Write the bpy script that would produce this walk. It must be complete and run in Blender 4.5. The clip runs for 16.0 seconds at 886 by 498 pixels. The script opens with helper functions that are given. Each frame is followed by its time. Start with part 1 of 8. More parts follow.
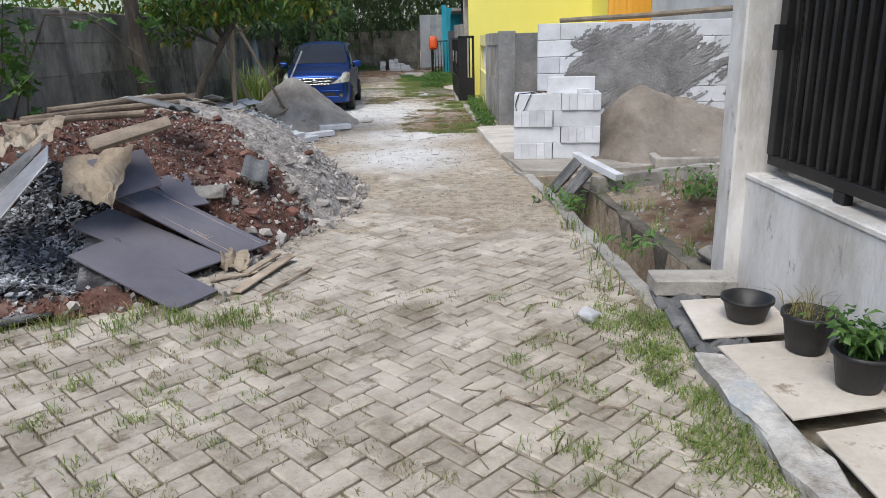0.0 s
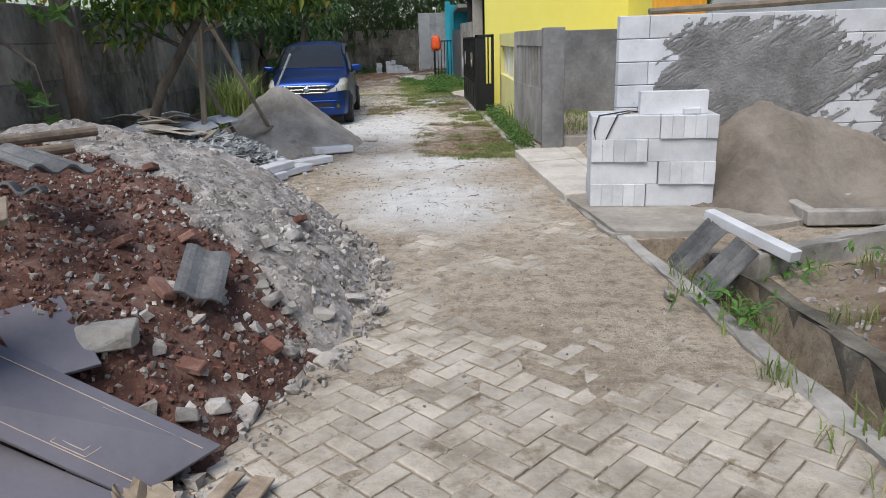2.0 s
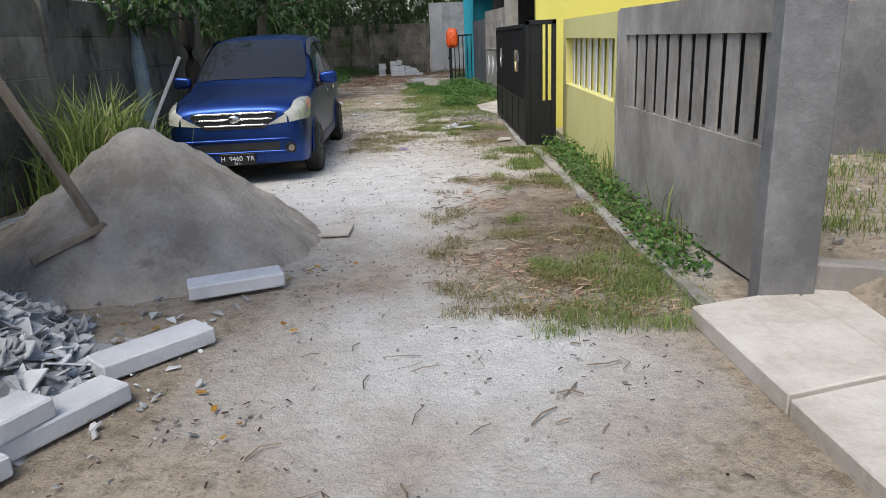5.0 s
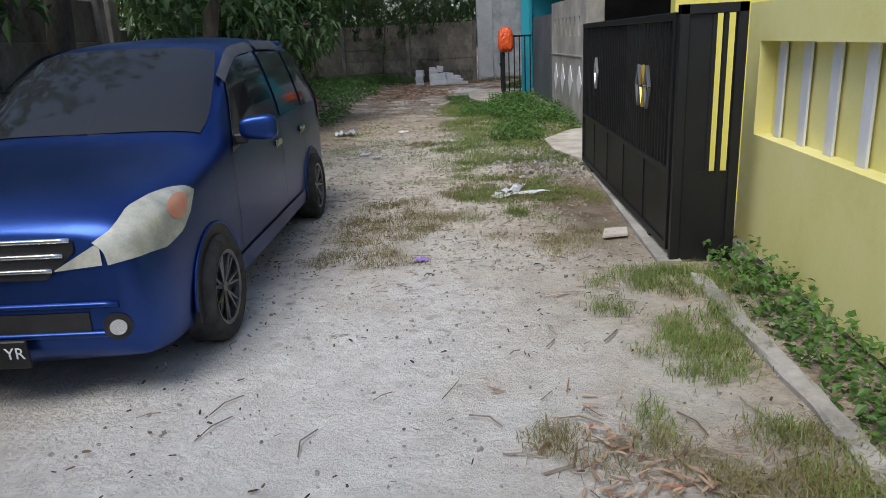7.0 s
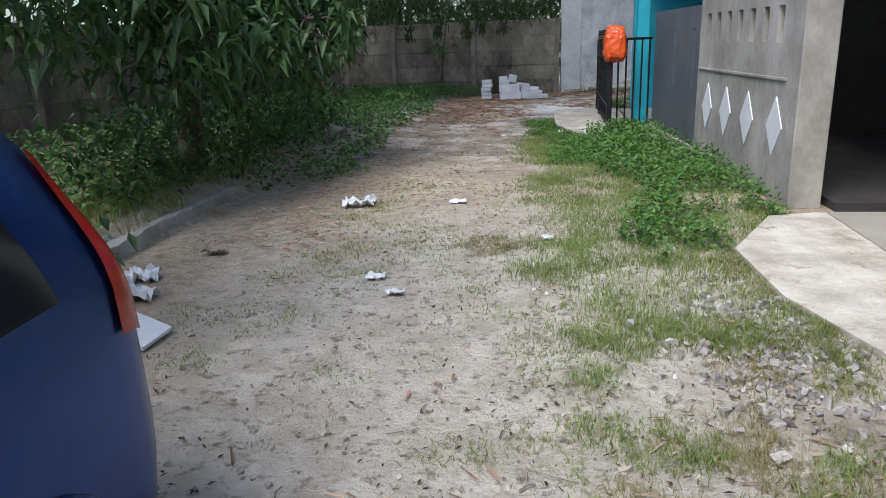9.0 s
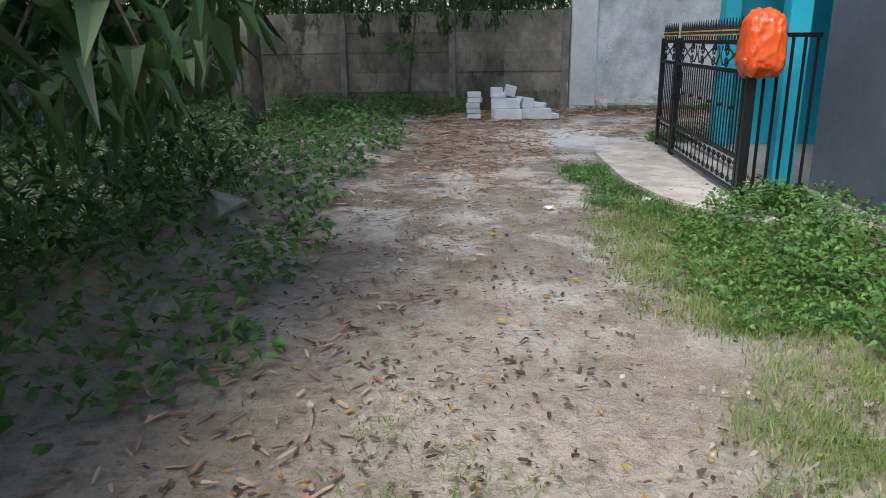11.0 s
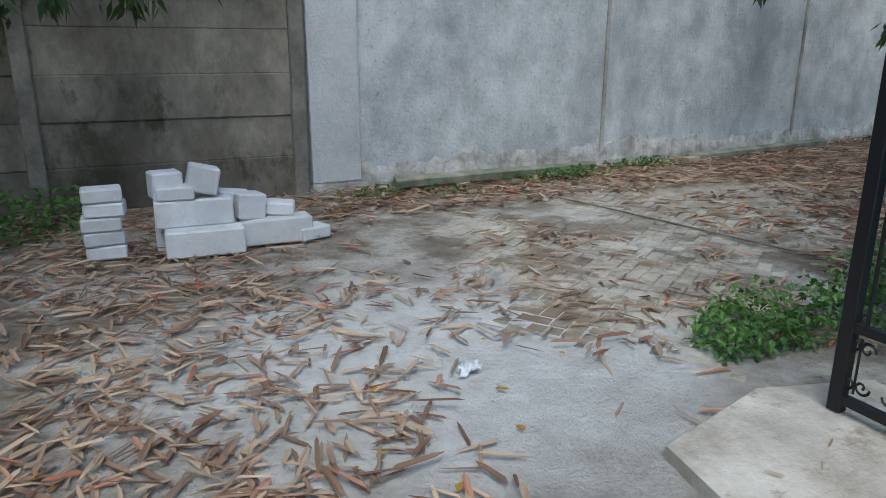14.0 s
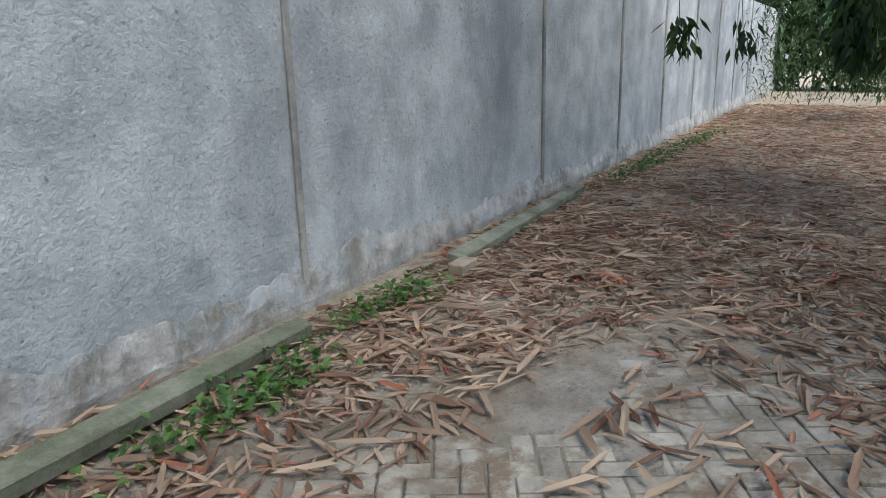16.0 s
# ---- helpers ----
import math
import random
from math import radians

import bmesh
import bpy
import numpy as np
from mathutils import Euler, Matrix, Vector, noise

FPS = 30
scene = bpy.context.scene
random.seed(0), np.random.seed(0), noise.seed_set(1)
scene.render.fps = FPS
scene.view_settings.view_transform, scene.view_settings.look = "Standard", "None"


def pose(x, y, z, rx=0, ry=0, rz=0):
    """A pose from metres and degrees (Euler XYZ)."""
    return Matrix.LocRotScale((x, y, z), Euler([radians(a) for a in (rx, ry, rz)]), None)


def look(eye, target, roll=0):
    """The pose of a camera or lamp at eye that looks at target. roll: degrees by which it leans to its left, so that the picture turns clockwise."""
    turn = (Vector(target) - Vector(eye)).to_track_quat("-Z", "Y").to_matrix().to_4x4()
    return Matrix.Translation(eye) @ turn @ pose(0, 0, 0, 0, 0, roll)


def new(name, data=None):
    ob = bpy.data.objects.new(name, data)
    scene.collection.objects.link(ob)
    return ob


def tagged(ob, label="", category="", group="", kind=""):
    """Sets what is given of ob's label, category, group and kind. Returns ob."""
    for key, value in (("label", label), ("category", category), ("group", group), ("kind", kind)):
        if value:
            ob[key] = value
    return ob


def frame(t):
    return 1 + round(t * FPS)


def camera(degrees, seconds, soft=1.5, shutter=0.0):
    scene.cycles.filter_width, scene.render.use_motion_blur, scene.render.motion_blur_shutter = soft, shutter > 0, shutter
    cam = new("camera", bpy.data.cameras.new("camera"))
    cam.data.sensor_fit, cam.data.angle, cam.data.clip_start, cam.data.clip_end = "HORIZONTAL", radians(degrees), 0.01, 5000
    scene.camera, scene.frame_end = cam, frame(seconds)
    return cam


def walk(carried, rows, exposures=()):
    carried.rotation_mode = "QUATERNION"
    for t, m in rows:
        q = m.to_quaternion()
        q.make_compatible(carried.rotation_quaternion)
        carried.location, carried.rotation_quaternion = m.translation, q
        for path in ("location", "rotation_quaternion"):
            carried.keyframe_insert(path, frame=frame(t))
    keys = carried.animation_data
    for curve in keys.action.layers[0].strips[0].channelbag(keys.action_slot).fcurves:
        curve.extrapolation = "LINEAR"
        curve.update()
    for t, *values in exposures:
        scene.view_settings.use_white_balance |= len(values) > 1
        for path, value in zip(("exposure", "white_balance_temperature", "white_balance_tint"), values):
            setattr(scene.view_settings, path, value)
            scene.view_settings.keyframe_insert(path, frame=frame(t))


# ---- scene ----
cam = camera(64.5, 16.0, soft=0.9)
PATH = [
    (0, (0.097, 0.006, 1.591, 73.37, 1.57, -0.06)),
    (0.5, (-0.065, 0.624, 1.566, 73.29, 1.79, 0.32)),
    (1, (-0.165, 1.227, 1.639, 73.52, 1.81, 0.80)),
    (1.5, (-0.276, 1.985, 1.608, 73.38, 1.86, -0.79)),
    (2, (-0.415, 2.829, 1.594, 73.35, 1.73, -0.80)),
    (2.5, (-0.567, 3.716, 1.571, 73.34, 1.73, -0.79)),
    (3, (-0.670, 4.702, 1.543, 73.35, 1.60, -0.89)),
    (3.5, (-0.686, 5.729, 1.530, 73.18, 2.02, -0.86)),
    (6, (-0.535, 11.530, 1.494, 73.18, 2.31, 0.19)),
    (6.5, (-0.537, 12.821, 1.503, 73.22, 2.57, 0.23)),
    (7, (-0.666, 14.115, 1.526, 73.38, 2.75, 3.66)),
    (7.5, (-0.757, 15.425, 1.508, 73.48, 2.66, 7.33)),
    (8, (-0.856, 16.768, 1.495, 73.64, 2.46, 8.82)),
    (8.5, (-0.985, 18.067, 1.521, 73.70, 2.38, 8.86)),
    (9, (-1.207, 19.357, 1.592, 73.52, 2.07, 8.93)),
    (9.5, (-1.562, 20.717, 1.555, 73.52, 1.73, 8.93)),
    (12, (-2.830, 27.813, 1.515, 73.41, -0.29, -7.98)),
    (12.5, (-2.910, 29.260, 1.555, 73.36, -0.10, -16.02)),
    (13, (-3.076, 30.720, 1.512, 73.50, -0.22, -14.25)),
    (13.5, (-3.107, 32.141, 1.503, 73.67, -0.40, -13.11)),
    (14, (-2.944, 33.458, 1.503, 74.07, -0.12, -24.55)),
    (14.5, (-2.619, 34.822, 1.520, 74.45, 0.41, -41.47)),
    (15, (-2.008, 36.024, 1.549, 74.59, 0.91, -45.76)),
    (15.5, (-1.205, 37.057, 1.556, 74.65, 1.20, -49.08)),
    (16, (-0.148, 37.872, 1.593, 74.63, 1.40, -54.85)),
]
walk(cam, [(t, pose(*p)) for t, p in PATH],
     [(0, 0.2, 6330, 9), (3.5, 0.05, 6430, 9), (6, 0.25, 6400, 10), (7, 0.0, 6300, 10), (8.5, 0.52, 6050, 10), (9.5, 0.5, 6000, 10), (12, 0.8, 6050, 9), (12.5, 0.65, 6050, 8), (13, 0.7, 5980, 3), (14.5, 0.8, 5880, 4), (16, 0.8, 6000, 6)])

# ---- light: hazy overcast morning ----
world = bpy.data.worlds.new("sky")
scene.world = world
world.use_nodes = True
wn = world.node_tree.nodes
sky = wn.new("ShaderNodeTexSky")
sky.sky_type = "NISHITA"
sky.sun_disc = False
sky.sun_elevation, sky.sun_rotation = radians(58), radians(205)
sky.air_density, sky.dust_density, sky.ozone_density = 1.0, 2.2, 1.0
wn["Background"].inputs[1].default_value = 0.15
world.node_tree.links.new(sky.outputs[0], wn["Background"].inputs[0])
sun = new("sun", bpy.data.lights.new("sun", "SUN"))
sun.data.energy, sun.data.angle, sun.data.color = 2.4, radians(35), (1.0, 0.96, 0.9)
SUN_AZ = radians(205)
sun.matrix_world = look((20 * math.sin(SUN_AZ), 20 * math.cos(SUN_AZ), 32), (0, 0, 0))

# ---- materials ----
def material(name, colors, scale=3.0, rough=0.8, metal=0.0, bump=0.3, bump_scale=40.0, detail=8.0,
             spots=None, spot_scale=9.0, spot_at=0.62, island=0.0, streak=None, coat=0.0, piece=0.0, blot=None, blot_map=(0.6, 0.6, 0.22)):
    """colors: two or three base colours blended by large and fine noise; spots: a colour of stains or wear;
    island: brightness change from loose piece to loose piece; streak: stretch of the noise along z;
    blot: a colour of wide weather stains, stretched by blot_map."""
    m = bpy.data.materials.new(name)
    m.use_nodes = True
    nt = m.node_tree
    N, L = nt.nodes.new, nt.links.new
    bsdf = nt.nodes["Principled BSDF"]
    bsdf.inputs["Roughness"].default_value = rough
    bsdf.inputs["Metallic"].default_value = metal
    bsdf.inputs["Coat Weight"].default_value = coat
    bsdf.inputs["Coat Roughness"].default_value = 0.06
    geo = N("ShaderNodeNewGeometry")
    mp = N("ShaderNodeMapping")
    L(geo.outputs["Position"], mp.inputs["Vector"])
    if streak:
        mp.inputs["Scale"].default_value = streak

    def noise_at(s, det=detail, ro=0.6):
        n = N("ShaderNodeTexNoise")
        n.inputs["Scale"].default_value, n.inputs["Detail"].default_value, n.inputs["Roughness"].default_value = s, det, ro
        L(mp.outputs[0], n.inputs["Vector"])
        return n
    big = noise_at(scale)
    fine = noise_at(scale * 11, 6.0, 0.7)
    mix = N("ShaderNodeMath")
    mix.operation = "MULTIPLY_ADD"
    L(fine.outputs[0], mix.inputs[0])
    mix.inputs[1].default_value = 0.45
    scaled = N("ShaderNodeMath")
    scaled.operation = "MULTIPLY_ADD"
    L(big.outputs[0], scaled.inputs[0])
    scaled.inputs[1].default_value, scaled.inputs[2].default_value = 1.3, -0.375
    L(scaled.outputs[0], mix.inputs[2])
    ramp = N("ShaderNodeValToRGB")
    els = ramp.color_ramp.elements
    lo, hi = 0.3, 0.72
    els[0].position, els[0].color = lo, (*colors[0], 1)
    els[1].position, els[1].color = hi, (*colors[-1], 1)
    for i, c in enumerate(colors[1:-1]):
        e = els.new(lo + (hi - lo) * (i + 1) / (len(colors) - 1))
        e.color = (*c, 1)
    L(mix.outputs[0], ramp.inputs[0])
    col = ramp.outputs[0]
    if spots:
        sp = noise_at(spot_scale, 10.0, 0.72)
        r2 = N("ShaderNodeValToRGB")
        r2.color_ramp.elements[0].position, r2.color_ramp.elements[1].position = spot_at, spot_at + 0.09
        L(sp.outputs[0], r2.inputs[0])
        mx = N("ShaderNodeMix")
        mx.data_type = "RGBA"
        L(r2.outputs[0], mx.inputs[0])
        L(col, mx.inputs[6])
        mx.inputs[7].default_value = (*spots, 1)
        col = mx.outputs[2]
    if blot:
        bmap = N("ShaderNodeMapping")
        bmap.inputs["Scale"].default_value = blot_map
        L(geo.outputs["Position"], bmap.inputs["Vector"])
        bnz = N("ShaderNodeTexNoise")
        bnz.inputs["Scale"].default_value, bnz.inputs["Detail"].default_value, bnz.inputs["Roughness"].default_value = 1.6, 9.0, 0.62
        L(bmap.outputs[0], bnz.inputs["Vector"])
        br = N("ShaderNodeMapRange")
        br.inputs[1].default_value, br.inputs[2].default_value, br.inputs[4].default_value = 0.48, 0.68, 0.75
        L(bnz.outputs[0], br.inputs[0])
        bx = N("ShaderNodeMix")
        bx.data_type = "RGBA"
        L(br.outputs[0], bx.inputs[0])
        L(col, bx.inputs[6])
        bx.inputs[7].default_value = (*blot, 1)
        col = bx.outputs[2]
    if island or piece:
        hv = N("ShaderNodeHueSaturation")
        mr = N("ShaderNodeMapRange")
        k = island or piece
        mr.inputs[3].default_value, mr.inputs[4].default_value = 1 - k, 1 + k
        if island:
            L(geo.outputs["Random Per Island"], mr.inputs[0])
        else:
            oi = N("ShaderNodeObjectInfo")
            L(oi.outputs["Random"], mr.inputs[0])
        L(mr.outputs[0], hv.inputs["Value"])
        L(col, hv.inputs["Color"])
        col = hv.outputs[0]
    L(col, bsdf.inputs["Base Color"])
    if bump:
        bn = noise_at(bump_scale, 5.0, 0.65)
        bp = N("ShaderNodeBump")
        bp.inputs["Strength"].default_value, bp.inputs["Distance"].default_value = bump, 0.02
        L(bn.outputs[0], bp.inputs["Height"])
        L(bp.outputs[0], bsdf.inputs["Normal"])
    return m


def leaf_material(name, c1, c2, island=0.35, rough=0.5, c3=None):
    """Leaves: colour by loose piece, light passes through a little."""
    m = bpy.data.materials.new(name)
    m.use_nodes = True
    nt = m.node_tree
    N, L = nt.nodes.new, nt.links.new
    bsdf = nt.nodes["Principled BSDF"]
    bsdf.inputs["Roughness"].default_value = rough
    geo = N("ShaderNodeNewGeometry")
    ramp = N("ShaderNodeValToRGB")
    els = ramp.color_ramp.elements
    els[0].color, els[1].color = (*c1, 1), (*c2, 1)
    els[0].position, els[1].position = 0.0, 0.9 if c3 else 1.0
    if c3:
        e = els.new(1.0)
        e.color = (*c3, 1)
    L(geo.outputs["Random Per Island"], ramp.inputs[0])
    nz = N("ShaderNodeTexNoise")
    nz.inputs["Scale"].default_value = 2.2
    L(geo.outputs["Position"], nz.inputs["Vector"])
    mr = N("ShaderNodeMapRange")
    mr.inputs[3].default_value, mr.inputs[4].default_value = 1 - island * 1.4, 1 + island * 1.4
    L(nz.outputs[0], mr.inputs[0])
    hv = N("ShaderNodeHueSaturation")
    L(mr.outputs[0], hv.inputs["Value"])
    L(ramp.outputs[0], hv.inputs["Color"])
    L(hv.outputs[0], bsdf.inputs["Base Color"])
    tr = N("ShaderNodeBsdfTranslucent")
    L(hv.outputs[0], tr.inputs["Color"])
    mx = N("ShaderNodeMixShader")
    mx.inputs[0].default_value = 0.3
    L(bsdf.outputs[0], mx.inputs[1])
    L(tr.outputs[0], mx.inputs[2])
    L(mx.outputs[0], nt.nodes["Material Output"].inputs[0])
    return m


def ground_material():
    """Sandy soil with a cement-dust patch, damp earth and leaf mould further on."""
    m = bpy.data.materials.new("packed_soil")
    m.use_nodes = True
    nt = m.node_tree
    N, L = nt.nodes.new, nt.links.new
    bsdf = nt.nodes["Principled BSDF"]
    bsdf.inputs["Roughness"].default_value = 0.95
    bsdf.inputs["Specular IOR Level"].default_value = 0.2
    geo = N("ShaderNodeNewGeometry")

    def noise_at(s, det=8.0, ro=0.65):
        n = N("ShaderNodeTexNoise")
        n.inputs["Scale"].default_value, n.inputs["Detail"].default_value, n.inputs["Roughness"].default_value = s, det, ro
        L(geo.outputs["Position"], n.inputs["Vector"])
        return n.outputs[0]

    def ramp_of(v, a, b, ca=(0, 0, 0), cb=(1, 1, 1)):
        r = N("ShaderNodeValToRGB")
        r.color_ramp.elements[0].position, r.color_ramp.elements[1].position = a, b
        r.color_ramp.elements[0].color, r.color_ramp.elements[1].color = (*ca, 1), (*cb, 1)
        L(v, r.inputs[0])
        return r.outputs[0]

    def blend(f, a, b):
        mx = N("ShaderNodeMix")
        mx.data_type = "RGBA"
        L(f, mx.inputs[0])
        for i, c in ((6, a), (7, b)):
            if isinstance(c, tuple):
                mx.inputs[i].default_value = (*c, 1)
            else:
                L(c, mx.inputs[i])
        return mx.outputs[2]

    def patch(cx, cy, rx, ry, edge=0.5, wob=1.1):
        """A blot with a frayed edge."""
        vm = N("ShaderNodeVectorMath")
        vm.operation = "SUBTRACT"
        L(geo.outputs["Position"], vm.inputs[0])
        vm.inputs[1].default_value = (cx, cy, 0)
        vs = N("ShaderNodeVectorMath")
        vs.operation = "MULTIPLY"
        L(vm.outputs[0], vs.inputs[0])
        vs.inputs[1].default_value = (1 / rx, 1 / ry, 0)
        ln = N("ShaderNodeVectorMath")
        ln.operation = "LENGTH"
        L(vs.outputs[0], ln.inputs[0])
        ad = N("ShaderNodeMath")
        ad.operation = "MULTIPLY_ADD"
        L(noise_at(1.6), ad.inputs[0])
        ad.inputs[1].default_value = wob
        sb = N("ShaderNodeMath")
        sb.operation = "SUBTRACT"
        L(ln.outputs["Value"], sb.inputs[0])
        sb.inputs[1].default_value = 0.5 * wob
        L(sb.outputs[0], ad.inputs[2])
        return ramp_of(ad.outputs[0], 1 - edge, 1.0, (1, 1, 1), (0, 0, 0))

    soil = blend(ramp_of(noise_at(0.9), 0.35, 0.68), (0.43, 0.35, 0.26), (0.62, 0.535, 0.42))
    soil = blend(ramp_of(noise_at(9), 0.45, 0.75), soil, (0.21, 0.165, 0.115))
    soil = blend(ramp_of(noise_at(30, 6, 0.75), 0.54, 0.68), soil, (0.2, 0.16, 0.115))
    soil = blend(ramp_of(noise_at(70, 5, 0.8), 0.55, 0.75), soil, (0.55, 0.5, 0.42))
    pale = blend(ramp_of(noise_at(5), 0.35, 0.7), (0.66, 0.645, 0.615), (0.84, 0.83, 0.8))
    lane = blend(ramp_of(noise_at(3.5), 0.4, 0.65), (0.52, 0.465, 0.38), (0.72, 0.665, 0.57))
    soil = blend(patch(-1.2, 22.2, 3.0, 5.4, 0.5), soil, lane)
    for blot in ((-1.6, 16.6, 2.4, 3.7), (-0.6, 12.2, 1.4, 1.4), (-0.5, 9.9, 1.3, 1.6), (0.75, 13.6, 0.5, 0.7)):
        soil = blend(patch(*blot, 0.7), soil, pale)
    dents = blend(ramp_of(noise_at(11, 4, 0.6), 0.55, 0.68), (0, 0, 0), (1, 1, 1))
    trodden = blend(dents, soil, (0.27, 0.225, 0.17))
    soil = blend(patch(-1.4, 22.4, 2.6, 6.0, 0.5), soil, trodden)
    brown = blend(ramp_of(noise_at(4), 0.35, 0.65), (0.17, 0.13, 0.09), (0.34, 0.28, 0.205))
    for blot in ((0.35, 14.6, 0.95, 2.0), (0.2, 20.6, 0.55, 2.0)):
        soil = blend(patch(*blot, 0.6), soil, brown)
    bed = blend(ramp_of(noise_at(5), 0.35, 0.65), (0.15, 0.085, 0.055), (0.3, 0.22, 0.155))
    soil = blend(patch(2.65, 5.9, 1.1, 1.7, 0.4), soil, bed)
    joint = blend(ramp_of(noise_at(6), 0.4, 0.65), (0.2, 0.165, 0.115), (0.37, 0.325, 0.25))
    soil = blend(patch(-1.2, 0.5, 6.0, 4.4, 0.25, 0.5), soil, joint)
    damp = blend(ramp_of(noise_at(2.3), 0.35, 0.7), (0.2, 0.165, 0.125), (0.42, 0.375, 0.315))
    damp = blend(ramp_of(noise_at(1.5), 0.48, 0.6), damp, (0.58, 0.545, 0.49))
    damp = blend(ramp_of(noise_at(34, 6, 0.75), 0.56, 0.7), damp, (0.1, 0.08, 0.06))
    soil = blend(patch(-1.5, 35.0, 6.5, 8.0, 0.4, 0.8), soil, damp)
    soil = blend(patch(-1.6, 36.4, 2.0, 1.7, 0.6), soil, pale)
    L(soil, bsdf.inputs["Base Color"])
    bp = N("ShaderNodeBump")
    bp.inputs["Strength"].default_value, bp.inputs["Distance"].default_value = 1.0, 0.05
    L(noise_at(17, 10, 0.72), bp.inputs["Height"])
    L(bp.outputs[0], bsdf.inputs["Normal"])
    return m


def glass_material(name, tint, rough=0.05):
    m = bpy.data.materials.new(name)
    m.use_nodes = True
    b = m.node_tree.nodes["Principled BSDF"]
    b.inputs["Base Color"].default_value = (*tint, 1)
    b.inputs["Roughness"].default_value = rough
    b.inputs["Transmission Weight"].default_value = 0.08
    b.inputs["IOR"].default_value = 1.5
    return m


SOIL = ground_material()
PAVER = material("concrete_paver", [(0.28, 0.243, 0.19), (0.43, 0.385, 0.32), (0.55, 0.5, 0.43)], 2.2, 0.95, bump=0.6, bump_scale=60, spots=(0.22, 0.18, 0.125), spot_scale=4, spot_at=0.56, piece=0.13)
PAVER_REST = material("concrete_paver_field", [(0.28, 0.243, 0.19), (0.43, 0.385, 0.32), (0.55, 0.5, 0.43)], 2.2, 0.95, bump=0.6, bump_scale=60, spots=(0.22, 0.18, 0.125), spot_scale=4, spot_at=0.56, island=0.13)
DAMP_PAVER = material("damp_mossy_paver", [(0.25, 0.215, 0.165), (0.42, 0.38, 0.315), (0.58, 0.54, 0.465)], 1.5, 0.9, bump=0.6, bump_scale=60, spots=(0.23, 0.175, 0.12), spot_scale=2.0, spot_at=0.49, piece=0.12)
DAMP_PAVER_REST = material("damp_mossy_paver_field", [(0.25, 0.215, 0.165), (0.42, 0.38, 0.315), (0.58, 0.54, 0.465)], 1.5, 0.9, bump=0.6, bump_scale=60, spots=(0.23, 0.175, 0.12), spot_scale=2.0, spot_at=0.49, island=0.12)
CONCRETE = material("weathered_concrete", [(0.2, 0.19, 0.17), (0.34, 0.32, 0.29), (0.46, 0.44, 0.4)], 1.6, 0.9, bump=0.5, spots=(0.12, 0.12, 0.09), spot_scale=4)
# a much darker concrete with greenish moss spots, for the drain's wall
DARK_CONCRETE = material("dark_mossy_concrete", [(0.07, 0.062, 0.048), (0.13, 0.115, 0.09), (0.22, 0.2, 0.16)], 3, 0.8, bump=0.9, bump_scale=20, spots=(0.06, 0.075, 0.035), spot_scale=4, spot_at=0.6)
SLAB = material("pale_concrete_slab", [(0.38, 0.335, 0.275), (0.55, 0.505, 0.435), (0.66, 0.62, 0.55)], 2.6, 0.9, bump=0.8, bump_scale=14, spots=(0.3, 0.25, 0.185), spot_scale=4.5, spot_at=0.57, blot=(0.34, 0.31, 0.26), blot_map=(1.5, 1.5, 1.5))
SLAB_P = material("dusty_concrete_slab", [(0.42, 0.38, 0.32), (0.55, 0.51, 0.45), (0.62, 0.59, 0.53)], 1.8, 0.9, bump=0.4, spots=(0.33, 0.29, 0.22), spot_scale=3, piece=0.06)
MORTAR = material("wet_mortar", [(0.15, 0.145, 0.14), (0.23, 0.225, 0.22), (0.31, 0.305, 0.3)], 3, 0.85, bump=0.9, bump_scale=30)
RENDERED = material("grey_render", [(0.25, 0.235, 0.21), (0.36, 0.34, 0.31), (0.46, 0.435, 0.4)], 1.7, 0.9, bump=0.5, streak=(1, 1, 0.7), spots=(0.52, 0.5, 0.47), spot_scale=3.5, spot_at=0.64, blot=(0.25, 0.23, 0.2), blot_map=(1.3, 1.3, 0.8))
DARK_RENDER = material("dark_grey_render", [(0.13, 0.13, 0.128), (0.2, 0.2, 0.197), (0.29, 0.287, 0.28)], 1.3, 0.9, bump=0.5, spots=(0.32, 0.31, 0.3), spot_scale=2.5, spot_at=0.66)
GREY_PAINT = material("blue_grey_rough_render", [(0.37, 0.39, 0.4), (0.5, 0.52, 0.53), (0.62, 0.64, 0.645)], 2.4, 0.95, bump=1.0, bump_scale=24, spots=(0.25, 0.26, 0.275), spot_scale=20, spot_at=0.58, blot=(0.25, 0.26, 0.275))
PALE_PAINT = material("pale_grey_rough_render", [(0.45, 0.46, 0.47), (0.55, 0.56, 0.57), (0.63, 0.64, 0.65)], 0.9, 0.9, bump=1.0, bump_scale=26, spots=(0.3, 0.29, 0.26), spot_scale=2, spot_at=0.68)
PLINTH = material("flaking_plinth", [(0.26, 0.24, 0.21), (0.47, 0.45, 0.42), (0.64, 0.63, 0.61)], 5, 0.95, bump=1.0, bump_scale=18, spots=(0.43, 0.45, 0.465), spot_scale=4, spot_at=0.5, blot=(0.2, 0.19, 0.16), blot_map=(2.0, 2.0, 1.5))
PANEL = material("precast_panel", [(0.1, 0.088, 0.07), (0.185, 0.166, 0.134), (0.3, 0.272, 0.225)], 1.1, 0.95, bump=0.6, spots=(0.058, 0.055, 0.035), spot_scale=1.5, spot_at=0.54, piece=0.25, streak=(1, 1, 0.6))
PANEL_POST = material("precast_post", [(0.11, 0.1, 0.085), (0.19, 0.175, 0.15), (0.27, 0.25, 0.215)], 1.6, 0.95, bump=0.6, spots=(0.05, 0.055, 0.035), spot_scale=2)
